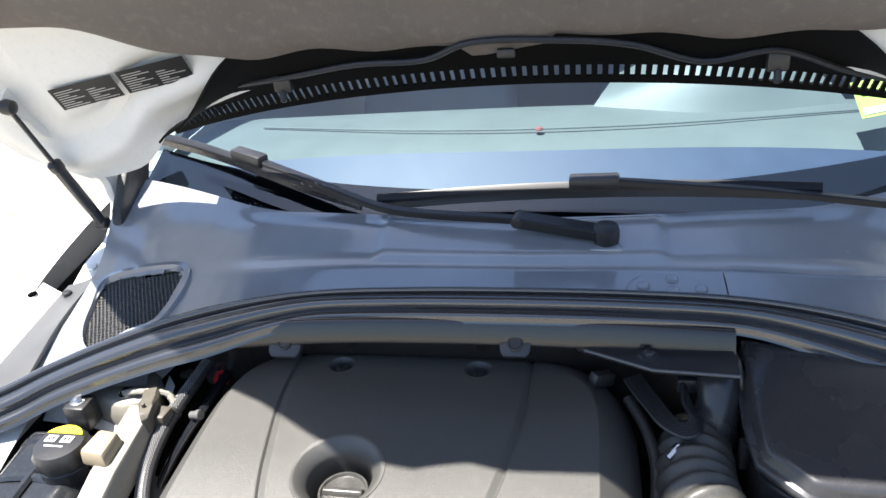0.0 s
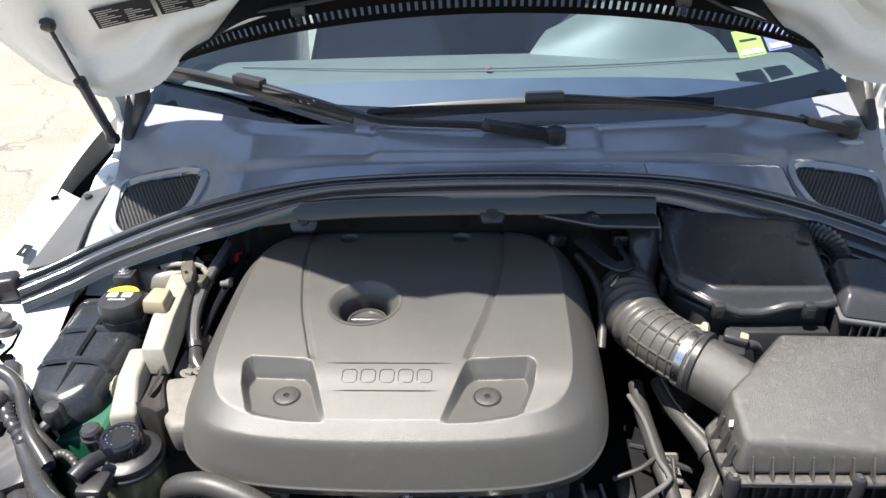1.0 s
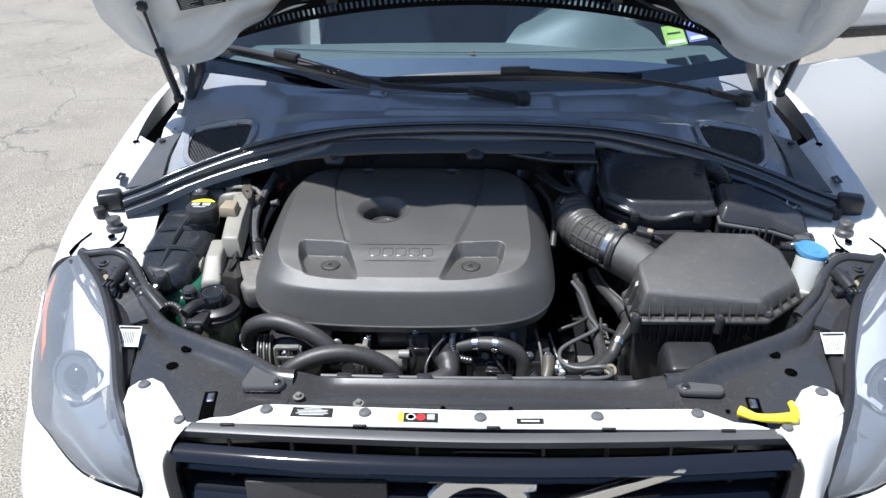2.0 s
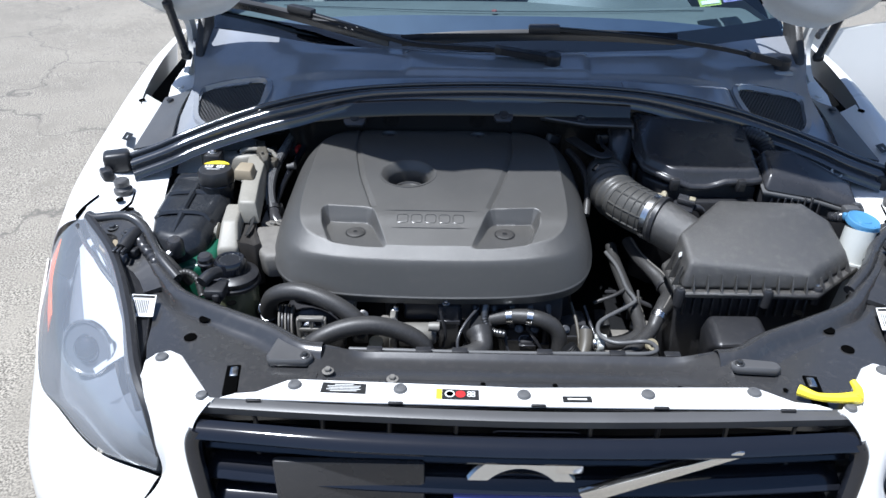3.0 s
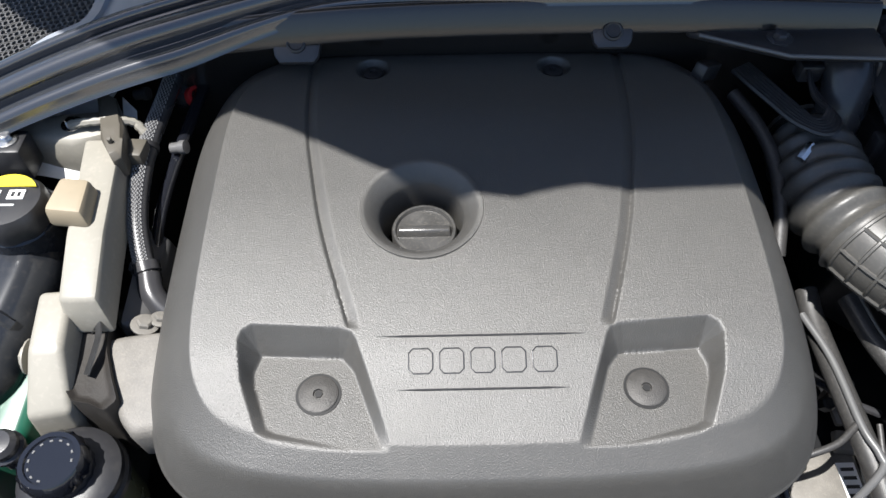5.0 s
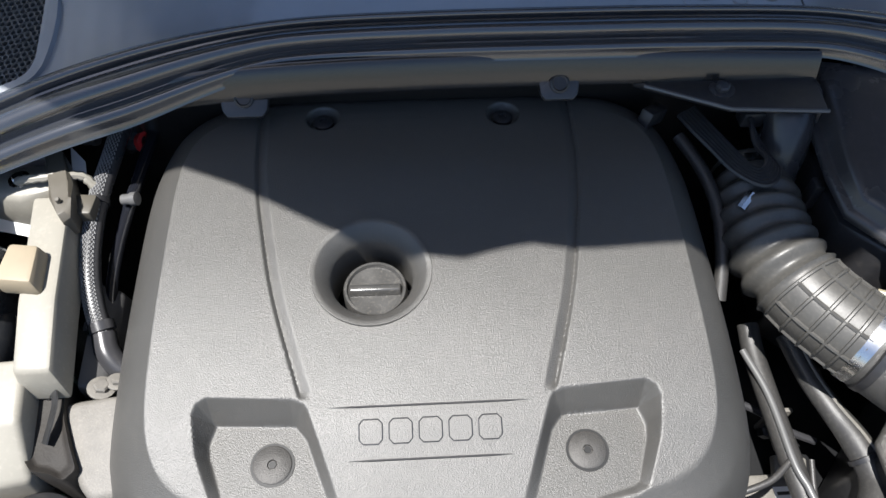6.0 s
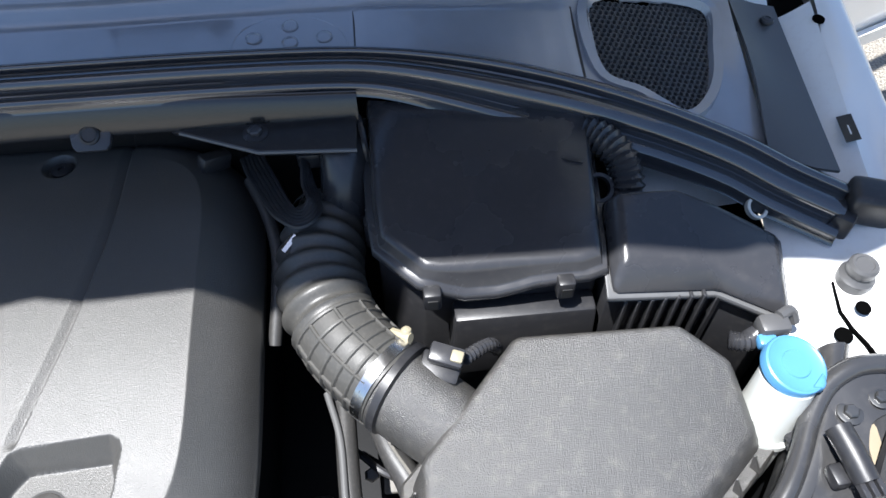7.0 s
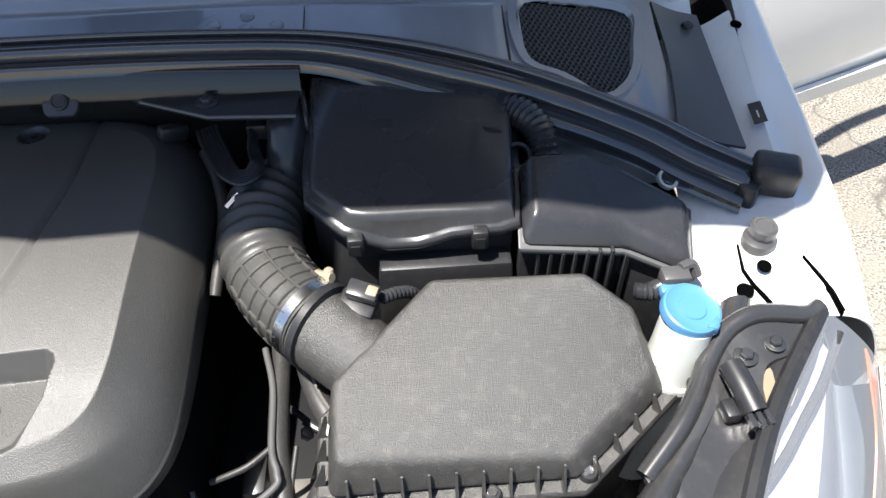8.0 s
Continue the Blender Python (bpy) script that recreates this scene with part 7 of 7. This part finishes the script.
for y in (0.530, 0.600, 0.665):
    z = float(np.interp(y, [0.46, 0.55, 0.69], [0.978, 0.997, 1.013]))
    part("tank_rib", sweep([(-0.712, y, z - 0.012), (-0.695, y + 0.004, z), (-0.650, y + 0.008, z + 0.002), (-0.612, y + 0.004, z), (-0.597, y, z - 0.014)], [(-0.007, -0.003), (0.007, -0.003), (0.003, 0.0016), (-0.003, 0.0016)], 4), TANK, shellT)
part("tank_rib", sweep([(-0.660, 0.480, 0.976), (-0.656, 0.55, 0.997), (-0.652, 0.62, 1.008), (-0.650, 0.685, 1.012)], [(-0.007, -0.003), (0.007, -0.003), (0.003, 0.0016), (-0.003, 0.0016)], 4), TANK, shellT)
part("tank_foot", prism([[(-0.66, 0.42, 0.78), (-0.575, 0.43, 0.78), (-0.560, 0.60, 0.78), (-0.60, 0.64, 0.78)], [(-0.655, 0.425, 0.925), (-0.580, 0.435, 0.930), (-0.566, 0.60, 0.955), (-0.60, 0.64, 0.955)]], 0.012, 3), GREEN, tank, "green coolant showing through the lower tank")
part("neck", lathe([(0.034, -0.055), (0.036, -0.020), (0.036, -0.004), (0.032, 0.0)], (-0.609, 0.632, 1.020), (0.05, -0.05, 1), 28), TANK, tank)
bm = bmesh.new()
rings = []
for r, h in ((0.034, -0.004), (0.0355, 0.0), (0.0355, 0.018), (0.033, 0.025), (0.018, 0.0275), (0.001, 0.0275)):
    rings.append([Vector((-0.609 + (r + (0.0018 if k % 4 < 2 and h < 0.02 and r > 0.03 else 0)) * math.cos(2 * math.pi * k / 32), 0.632 + (r + (0.0018 if k % 4 < 2 and h < 0.02 and r > 0.03 else 0)) * math.sin(2 * math.pi * k / 32), 1.020 + h)) for k in range(32)])
loft(bm, rings)
capT = part("cap", bm, PLASTIC, tank, "black ridged cap with pale symbols")
part("yellow_mark", plate([(-0.609 + 0.031 * math.cos(a), 0.632 + 0.031 * math.sin(a)) for a in [lerp(0.5, math.pi - 0.5, k / 10) for k in range(11)]], 1.0470, 1.0485, 0), YELLOW, capT)
for x0, x1, y0, y1 in ((-0.6300, -0.6140, 0.630, 0.642), (-0.6060, -0.5900, 0.630, 0.642), (-0.624, -0.596, 0.6215, 0.6235)):
    part("symbol", block((x0, y0, 1.0475), (x1, y1, 1.0483), 0), PALEINK, capT)
for x0 in (-0.6265, -0.6205, -0.6025, -0.5965):
    part("symbol", block((x0, 0.633, 1.0484), (x0 + 0.0030, 0.639, 1.0488), 0), INK, capT)
post = part("tank_bracket", block((-0.655, 0.700, 1.00), (-0.620, 0.735, 1.043), 0.004), PLASTIC, tank)
bolt(post, (-0.638, 0.718, 1.043), r=0.007)
hose("tank_hose", [(-0.690, 0.455, 0.955), (-0.672, 0.425, 0.968), (-0.650, 0.405, 0.965), (-0.628, 0.395, 0.945), (-0.610, 0.400, 0.91)], 0.0075, HOSE, "thin black hose looping from the expansion tank", ())
hose("tank_hose", [(-0.720, 0.470, 0.98), (-0.700, 0.425, 0.985), (-0.668, 0.395, 0.965), (-0.640, 0.370, 0.930), (-0.620, 0.350, 0.90)], 0.0085, SATIN, "black corrugated cable sleeve in front of the tank", (), 12, lambda i: 1 + 0.26 * (i % 2), smooth=9)
solo("hose_junction", join(lathe([(0.016, -0.02), (0.016, 0.008), (0.011, 0.016), (0.001, 0.017)], (-0.640, 0.437, 0.972), (0.1, -0.2, 1), 16), tube([(-0.640, 0.437, 0.965), (-0.655, 0.42, 0.955), (-0.668, 0.40, 0.935)], 0.008, 8, 3)), SATIN, "black plastic hose junction on the tank", "connector")

# ---------------------------------------------------------------- engine mount
mount = thing("engine_mount", (-0.53, 0.56, 0.85), "cream painted engine mount arm with a damper block", "engine mount")
part("arm", prism([[(-0.566, 0.735, 0.985), (-0.520, 0.735, 0.985), (-0.506, 0.603, 0.980), (-0.496, 0.520, 0.975), (-0.543, 0.520, 0.975), (-0.551, 0.600, 0.980)],
                   [(-0.563, 0.728, 1.034), (-0.524, 0.728, 1.034), (-0.511, 0.603, 1.030), (-0.503, 0.530, 1.020), (-0.538, 0.530, 1.020), (-0.547, 0.598, 1.030)]], 0.005, 2), CREAM, mount)
part("front_block", prism([[(-0.575, 0.548, 0.890), (-0.534, 0.550, 0.890), (-0.524, 0.440, 0.890), (-0.566, 0.433, 0.890)], [(-0.572, 0.552, 0.975), (-0.533, 0.554, 0.975), (-0.524, 0.446, 0.962), (-0.564, 0.440, 0.962)],
                           [(-0.567, 0.550, 1.006), (-0.537, 0.552, 1.006), (-0.532, 0.492, 0.998), (-0.563, 0.490, 0.998)]], 0.006, 3), CREAM, mount, "cream painted mount housing")
part("damper_block", prism([[(-0.567, 0.612, 1.026), (-0.524, 0.606, 1.026), (-0.528, 0.656, 1.026), (-0.563, 0.660, 1.026)], [(-0.565, 0.614, 1.051), (-0.528, 0.609, 1.051), (-0.531, 0.653, 1.051), (-0.561, 0.657, 1.051)]], 0.005, 2), BEIGE, mount, "beige damper block")
WELL = [(-0.541, 0.536), (-0.537, 0.552), (-0.531, 0.560), (-0.524, 0.553), (-0.517, 0.556), (-0.510, 0.540), (-0.504, 0.524), (-0.500, 0.500), (-0.490, 0.474), (-0.480, 0.452), (-0.490, 0.442), (-0.505, 0.449), (-0.522, 0.452), (-0.536, 0.470)]
part("hollow", prism([[(x, y, 0.88) for x, y in WELL], [(x, y, 0.978 + 0.10 * (y - 0.50)) for x, y in WELL], [(-0.518 + (x + 0.518) * 0.7, 0.50 + (y - 0.50) * 0.85, 0.970 + 0.10 * (y - 0.50)) for x, y in WELL]], 0.004, 2), SOOT, mount, "dark rubber inside the mount")
part("mount_strap", sweep([(-0.522, 0.526, 0.972), (-0.511, 0.524, 0.988), (-0.508, 0.512, 0.986), (-0.510, 0.495, 0.981), (-0.514, 0.477, 0.974)], [(-0.0045, -0.0008), (0.0045, -0.0008), (0.0045, 0.0008), (-0.0045, 0.0008)], 4), DARKBOLT, mount, "thin folded steel strap")
FOOT = [(-0.510, 0.519), (-0.492, 0.523), (-0.455, 0.527), (-0.412, 0.531), (-0.412, 0.436), (-0.440, 0.428), (-0.468, 0.424), (-0.482, 0.440), (-0.494, 0.468), (-0.504, 0.496)]
part("gear_foot", prism([[(x + 0.004, y, 0.910) for x, y in FOOT], [(x, y, 0.958 + 0.14 * (y - 0.48)) for x, y in FOOT], [(-0.455 + (x + 0.455) * 0.90, 0.478 + (y - 0.478) * 0.90, 0.966 + 0.14 * (y - 0.48)) for x, y in FOOT]], 0.005, 2, 15), CASTGREY, mount, "grey cast bracket bolted to the engine")
for x, y, r in ((-0.476, 0.535, 0.008), (-0.462, 0.541, 0.006)):
    bolt(mount, (x, y, 0.966), (0.3, 0.2, 1), r=r, mat=CASTGREY)
bolt(mount, (-0.575, 0.500, 0.970), (-1, 0, 0.1), r=0.010, mat=CREAM)
part("mount_web", prism([[(-0.505, 0.66, 0.86), (-0.462, 0.66, 0.86), (-0.462, 0.53, 0.86), (-0.505, 0.53, 0.86)], [(-0.505, 0.66, 0.972), (-0.480, 0.655, 0.955), (-0.476, 0.54, 0.955), (-0.502, 0.535, 0.968)]], 0.006), FLAP, mount)
# body rail behind the arm
rail = solo("body_rail", prism([[(-0.690, 0.775, 0.98), (-0.548, 0.786, 0.98), (-0.538, 0.735, 0.98), (-0.580, 0.725, 0.98), (-0.680, 0.745, 0.98)], [(-0.685, 0.770, 1.028), (-0.552, 0.781, 1.030), (-0.543, 0.742, 1.030), (-0.582, 0.732, 1.028), (-0.675, 0.748, 1.026)]], 0.008, 2), CREAM, "cream painted body rail behind the engine mount", "body rail")
bolt(rail, (-0.585, 0.755, 1.030), r=0.007)
solo("earth_strap", tube([(-0.585, 0.750, 1.034), (-0.565, 0.748, 1.040), (-0.540, 0.752, 1.038), (-0.520, 0.758, 1.030), (-0.508, 0.752, 1.018)], 0.0045, 8, 5, ripple=lambda i: 1 + 0.26 * (i % 2)), CREAM, "frayed cream braided earth strap", "cable")
LEAF = [(-0.560, 0.783), (-0.553, 0.789), (-0.539, 0.780), (-0.523, 0.742), (-0.515, 0.715), (-0.514, 0.695), (-0.522, 0.690), (-0.537, 0.714), (-0.551, 0.746)]
leaf = solo("loom_bracket", prism([[(x, y, 1.012) for x, y in LEAF], [(x, y, 1.040 + 0.006 * math.sin(y * 90)) for x, y in LEAF], [(-0.535 + (x + 0.535) * 0.75, 0.737 + (y - 0.737) * 0.9, 1.044) for x, y in LEAF]], 0.004, 2), LUMP, "brown-grey rubber-covered loom bracket", "bracket")
part("bracket_clip", block((-0.016, -0.013, -0.012), (0.014, 0.013, 0.006), 0.003, 2, pose(-0.514, 0.722, 1.022, 0, 0, -6)), LUMP, leaf)
bolt(leaf, (-0.527, 0.712, 1.043), (0, -0.2, 1), r=0.0028, mat=LUMP, washer=False)
TAG = [(-0.548, 0.812), (-0.526, 0.788), (-0.517, 0.756), (-0.538, 0.776)]
solo("paper_tag", prism([[(x, y, z) for x, y in TAG] for z in (1.0195, 1.0203)], 0), PAPER, "small white paper tag behind the engine mount", "tag")

# ---------------------------------------------------------------- braided loom left of the cover
braid = thing("braided_loom", (-0.50, 0.65, 0.95), "black and silver braided cable loom beside the cover", "cable loom")
LOOM = [(-0.489, 0.850, 1.030), (-0.496, 0.800, 1.022), (-0.504, 0.750, 1.012), (-0.507, 0.700, 1.000), (-0.504, 0.655, 0.988), (-0.496, 0.620, 0.975), (-0.486, 0.594, 0.962)]
part("sleeve", tube(LOOM, 0.0108, 12, 6), SATIN, braid)
for k in range(11):
    strand = []
    base = frames_along(catmull(LOOM, 18))
    for i, (p, a, b, _) in enumerate(base):
        t = (k - 5) * 0.17 + 1.3 + 0.09 * (i % 2)
        strand.append(p + (a * math.cos(t) + b * math.sin(t)) * 0.0110)
    bm = bmesh.new()
    for i in range(k % 2, len(strand) - 1, 2):
        tube([strand[i], strand[i + 1]], 0.00065, 4, 1, bm=bm)
    part("braid_strand", bm, BRAID, braid)
part("loom_end", tube([(-0.487, 0.597, 0.964), (-0.481, 0.578, 0.957), (-0.468, 0.564, 0.948), (-0.445, 0.553, 0.938)], [0.0130, 0.0135, 0.0135, 0.013], 12, 5), SATIN, braid)
part("loom_tie", lathe([(0.011, -0.006), (0.0142, -0.005), (0.0142, 0.005), (0.011, 0.006)], (-0.490, 0.604, 0.967), (0.3, -0.8, -0.4), 16), SATIN, braid)
part("tie_head", block((-0.506, 0.598, 0.964), (-0.499, 0.608, 0.974), 0.0015), SATIN, braid)
part("loom_strap", lathe([(0.0108, -0.004), (0.0130, -0.0035), (0.0130, 0.0035), (0.0108, 0.004)], (-0.5065, 0.738, 1.009), (0.05, -0.95, -0.2), 16), PLASTIC, braid)
hose("side_hose", [(-0.462, 0.840, 1.010), (-0.478, 0.770, 0.990), (-0.490, 0.700, 0.972), (-0.492, 0.640, 0.955), (-0.485, 0.590, 0.935)], 0.0075, GLOSS, "black plastic hose beside the braided loom", ())
plug = solo("coolant_plug", lathe([(0.011, -0.014), (0.012, -0.010), (0.012, 0.004), (0.010, 0.007), (0.001, 0.008)], (-0.486, 0.832, 1.005), (0.5, -0.3, 0.8), 16), SATIN, "black plug with a red locking ring behind the engine", "plug")
part("locking_ring", lathe([(0.008, -0.004), (0.0125, -0.004), (0.0125, 0.004), (0.008, 0.004), (0.008, -0.004)], (-0.472, 0.830, 1.004), (0.8, -0.3, 0.5), 18, cap=False), RED, plug, "red plastic ring")
for q in ((-0.538, 0.841, 1.000), (-0.475, 0.748, 1.000)):
    solo("pipe_stub", lathe([(0.0062, -0.010), (0.0062, 0.000), (0.0078, 0.001), (0.0078, 0.008), (0.001, 0.009)], q, (0.9, -0.1, 0.2), 14), GREYPL, "short grey pipe stub behind the mount", "pipe")

# ---------------------------------------------------------------- power steering reservoir
ps = thing("fluid_reservoir", (-0.525, 0.395, 0.80), "olive translucent fluid reservoir with a black screw cap", "reservoir")
part("bottle", lathe([(0.036, 0.0), (0.041, 0.02), (0.043, 0.09), (0.0440, 0.104), (0.0440, 0.108)], (-0.522, 0.398, 0.815), (0, 0, 1), 32), OLIVE, ps)
part("collar", lathe([(0.0445, -0.004), (0.0480, -0.001), (0.0480, 0.005), (0.0450, 0.008), (0.0455, 0.010), (0.0465, 0.012), (0.0455, 0.018), (0.0400, 0.022), (0.0280, 0.026)], (-0.522, 0.398, 0.918), n=36), PLASTIC, ps, "dark plastic collar")
bm = bmesh.new()
rings = []
for r, h in ((0.027, 0.0), (0.029, 0.003), (0.029, 0.026), (0.026, 0.031), (0.022, 0.031), (0.021, 0.029), (0.001, 0.029)):
    rings.append([Vector((-0.526 + (r + (0.0012 if k % 2 and r > 0.0285 else 0)) * math.cos(2 * math.pi * k / 36), 0.398 + (r + (0.0012 if k % 2 and r > 0.0285 else 0)) * math.sin(2 * math.pi * k / 36), 0.938 + h)) for k in range(36)])
loft(bm, rings)
capP = part("cap", bm, GLOSS, ps, "glossy black screw cap")
for k in range(11):
    a = 2 * math.pi * k / 14
    part("print_mark", block((-0.0014, -0.0008, 0), (0.0014, 0.0008, 0.0006), 0, 1, pose(-0.526 + 0.0185 * math.cos(a), 0.398 + 0.0185 * math.sin(a), 0.967, 0, 0, math.degrees(a) + 90)), GREYPL, capP)
solo("bleed_cap", lathe([(0.013, -0.03), (0.013, -0.012), (0.0165, -0.010), (0.0165, -0.006), (0.0140, -0.004), (0.0145, 0.004), (0.011, 0.009), (0.001, 0.010)], (-0.580, 0.418, 0.955), (0, -0.1, 1), 20), SATIN, "small round black bleed cap", "cap")
hose("conduit", [(-0.640, 0.380, 0.930), (-0.610, 0.385, 0.945), (-0.585, 0.372, 0.940), (-0.572, 0.352, 0.915)], 0.0055, HOSE, "thin grey corrugated conduit by the reservoir", (), 10, lambda i: 1 + 0.26 * (i % 2), smooth=9)
hose("conduit", [(-0.535, 0.362, 0.845), (-0.512, 0.356, 0.862), (-0.485, 0.343, 0.862), (-0.467, 0.314, 0.855), (-0.462, 0.295, 0.83)], 0.0066, HOSE, "grey corrugated conduit below the reservoir", (), 12, lambda i: 1 + 0.26 * (i % 2), smooth=10)
hose("reservoir_pipe", [(-0.480, 0.395, 0.85), (-0.465, 0.372, 0.875), (-0.452, 0.355, 0.89)], 0.012, HOSE, "short hose from the reservoir", (0.5,))
solo("carrier_plug", join(tube([(-0.538, 0.360, 0.962), (-0.546, 0.342, 0.968), (-0.556, 0.322, 0.964)], 0.0115, 10, 3), block((-0.552, 0.305, 0.935), (-0.515, 0.345, 0.957), 0.006), block((-0.535, 0.300, 0.930), (-0.522, 0.318, 0.950), 0.003)), PLASTIC, "black electrical plug clipped to the carrier", "plug")

# ---------------------------------------------------------------- wipers
def wiper(name_label, blade, arm, joint):
    w = thing("wiper", arm[0], name_label, "wiper", "windscreen wipers")
    part("blade", sweep(blade, [(-0.0075, 0.0), (-0.007, 0.004), (-0.0025, 0.008), (0.0, 0.010), (0.0025, 0.008), (0.0075, 0.002), (0.0075, -0.003), (-0.0075, -0.003)], 6), WIPER, w, smooth=25)
    part("blade_rubber", sweep([Vector(p) + Vector((0, 0.002, -0.012)) for p in blade], [(-0.003, -0.006), (0.003, -0.006), (0.003, 0.010), (-0.003, 0.010)], 6), RUBBER, w)
    a = part("arm", sweep(arm, [(-0.008, -0.004), (0.008, -0.004), (0.008, 0.0035), (0.0062, 0.0055), (-0.0062, 0.0055), (-0.008, 0.0035)], 6), WIPER, w, smooth=25)
    part("arm_head", sweep([Vector(p) + Vector((0, 0, 0.002)) for p in (arm[0], Vector(arm[0]).lerp(Vector(arm[1]), 0.5), arm[1])], [(-0.0155, -0.008), (0.0155, -0.008), (0.0155, 0.005), (0.0130, 0.0075), (-0.0130, 0.0075), (-0.0155, 0.005)], 6), WIPER, w, smooth=25)
    part("arm_hinge", lathe([(0.004, -0.0165), (0.0085, -0.016), (0.0085, 0.016), (0.004, 0.0165)], Vector(arm[1]) + Vector((0, 0, 0.002)), (Vector(arm[0]) - Vector(arm[1])).cross(Vector((0, 0, 1))), 14), PLASTIC, w)
    part("pivot_pad", block((-0.026, -0.022, -0.030), (0.026, 0.020, -0.012), 0.008, 2, Matrix.Translation(Vector(arm[0]))), COWL, w)
    part("pivot_cap", lathe([(0.019, -0.022), (0.020, 0.004), (0.018, 0.011), (0.010, 0.014), (0.001, 0.0145)], Vector(arm[0]) + Vector((0, 0, 0.002)), (0, -0.2, 1), 24), PLASTIC, w)
    d = (Vector(blade[-1]) - Vector(blade[0])).normalized()
    m = Matrix.Translation(joint) @ d.to_track_quat("X", "Z").to_matrix().to_4x4()
    part("blade_joint", block((-0.038, -0.013, -0.006), (0.038, 0.013, 0.014), 0.005, 2, m), PLASTIC, w)
    return w


wiper("black wiper parked low with its arm across the cowl", [(-0.768, 1.287, 1.248), (-0.65, 1.226, 1.248), (-0.521, 1.158, 1.240), (-0.40, 1.096, 1.226), (-0.275, 1.050, 1.208)],
      [(0.122, 0.972, 1.186), (-0.008, 0.988, 1.202), (-0.150, 1.002, 1.206), (-0.235, 1.022, 1.210), (-0.36, 1.082, 1.228), (-0.515, 1.156, 1.250)], (-0.505, 1.150, 1.248))
wiper("black wiper lying flat along the windscreen base", [(-0.243, 1.048, 1.210), (-0.07, 1.050, 1.222), (0.10, 1.050, 1.228), (0.27, 1.048, 1.228), (0.428, 1.041, 1.224)],
      [(0.706, 1.058, 1.158), (0.610, 1.036, 1.186), (0.50, 1.026, 1.208), (0.36, 1.026, 1.226), (0.22, 1.034, 1.236), (0.105, 1.042, 1.242)], (0.105, 1.044, 1.236))

# ---------------------------------------------------------------- ledge details
for flip in (1, -1):
    gap = [(0.776, 0.603), (0.7725, 0.568), (0.778, 0.548), (0.786, 0.530), (0.794, 0.506), (0.7925, 0.506), (0.783, 0.530), (0.775, 0.547), (0.7695, 0.568), (0.774, 0.602)]
    solo("panel_gap", prism([[(x * flip, y, 0.9815 + 0.150 * (y - 0.50) + 0.15 * (x - 0.76) + dz) for x, y in gap] for dz in (-0.006, 0.0022)], 0), VOID, "narrow dark gap between white ledge panels", "gap", "ledge gaps", "structure")
    gap = [(0.836, 0.572), (0.8455, 0.546), (0.852, 0.524), (0.855, 0.500), (0.8525, 0.500), (0.849, 0.523), (0.8425, 0.546)]
    solo("panel_gap", prism([[(x * flip, y, 0.9945 + 0.20 * (y - 0.50) + 0.20 * (x - 0.84) + dz) for x, y in gap] for dz in (-0.010, 0.0022)], 0), VOID, "dark curved gap beside the headlamp", "gap", "ledge gaps", "structure")
for flip in (1, -1):
    bm = surface([[(0.735 * flip, 0.740, 1.062), (0.778 * flip, 0.720, 1.056), (0.812 * flip, 0.715, 1.050)], [(0.752 * flip, 0.86, 1.085), (0.785 * flip, 0.86, 1.072), (0.822 * flip, 0.86, 1.062)],
                  [(0.760 * flip, 0.990, 1.098), (0.795 * flip, 0.990, 1.082), (0.832 * flip, 0.990, 1.072)]], 4, 0.004)
    fill = solo("cowl_side_filler", bm, FLAP, "flat black plastic filler between cowl and fender", "filler panel", "side fillers")
    push_clip(fill, (0.806 * flip, 0.952, 1.078), r=0.009, mat=PLASTIC)
    tag = solo("fender_label", block((-0.008, -0.021, 0), (0.008, 0.021, 0.001), 0, 1, pose(0.847 * flip, 0.776, 1.0540, 0, -22 * flip, -8 * flip)), INK, "small black printed label on the fender", "label", "fender labels")
    part("print_bar", block((-0.0008, -0.011, 0.001), (0.0008, 0.004, 0.0014), 0, 1, pose(0.847 * flip, 0.776, 1.0540, 0, -22 * flip, -8 * flip)), PALEINK, tag)
    # Black discs lay the holes' shade onto the ledge.
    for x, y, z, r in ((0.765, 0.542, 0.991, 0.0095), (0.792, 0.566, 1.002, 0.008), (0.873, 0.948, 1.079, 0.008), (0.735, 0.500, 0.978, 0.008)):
        solo("ledge_hole", lathe([(r, -0.001), (r, 0.0012), (0.0005, 0.0014)], (x * flip, y, z), (0.05 * flip, -0.1, 1), 16), VOID, "round hole in the white ledge, its shade put in as a black disc", "hole", "ledge holes", "structure")
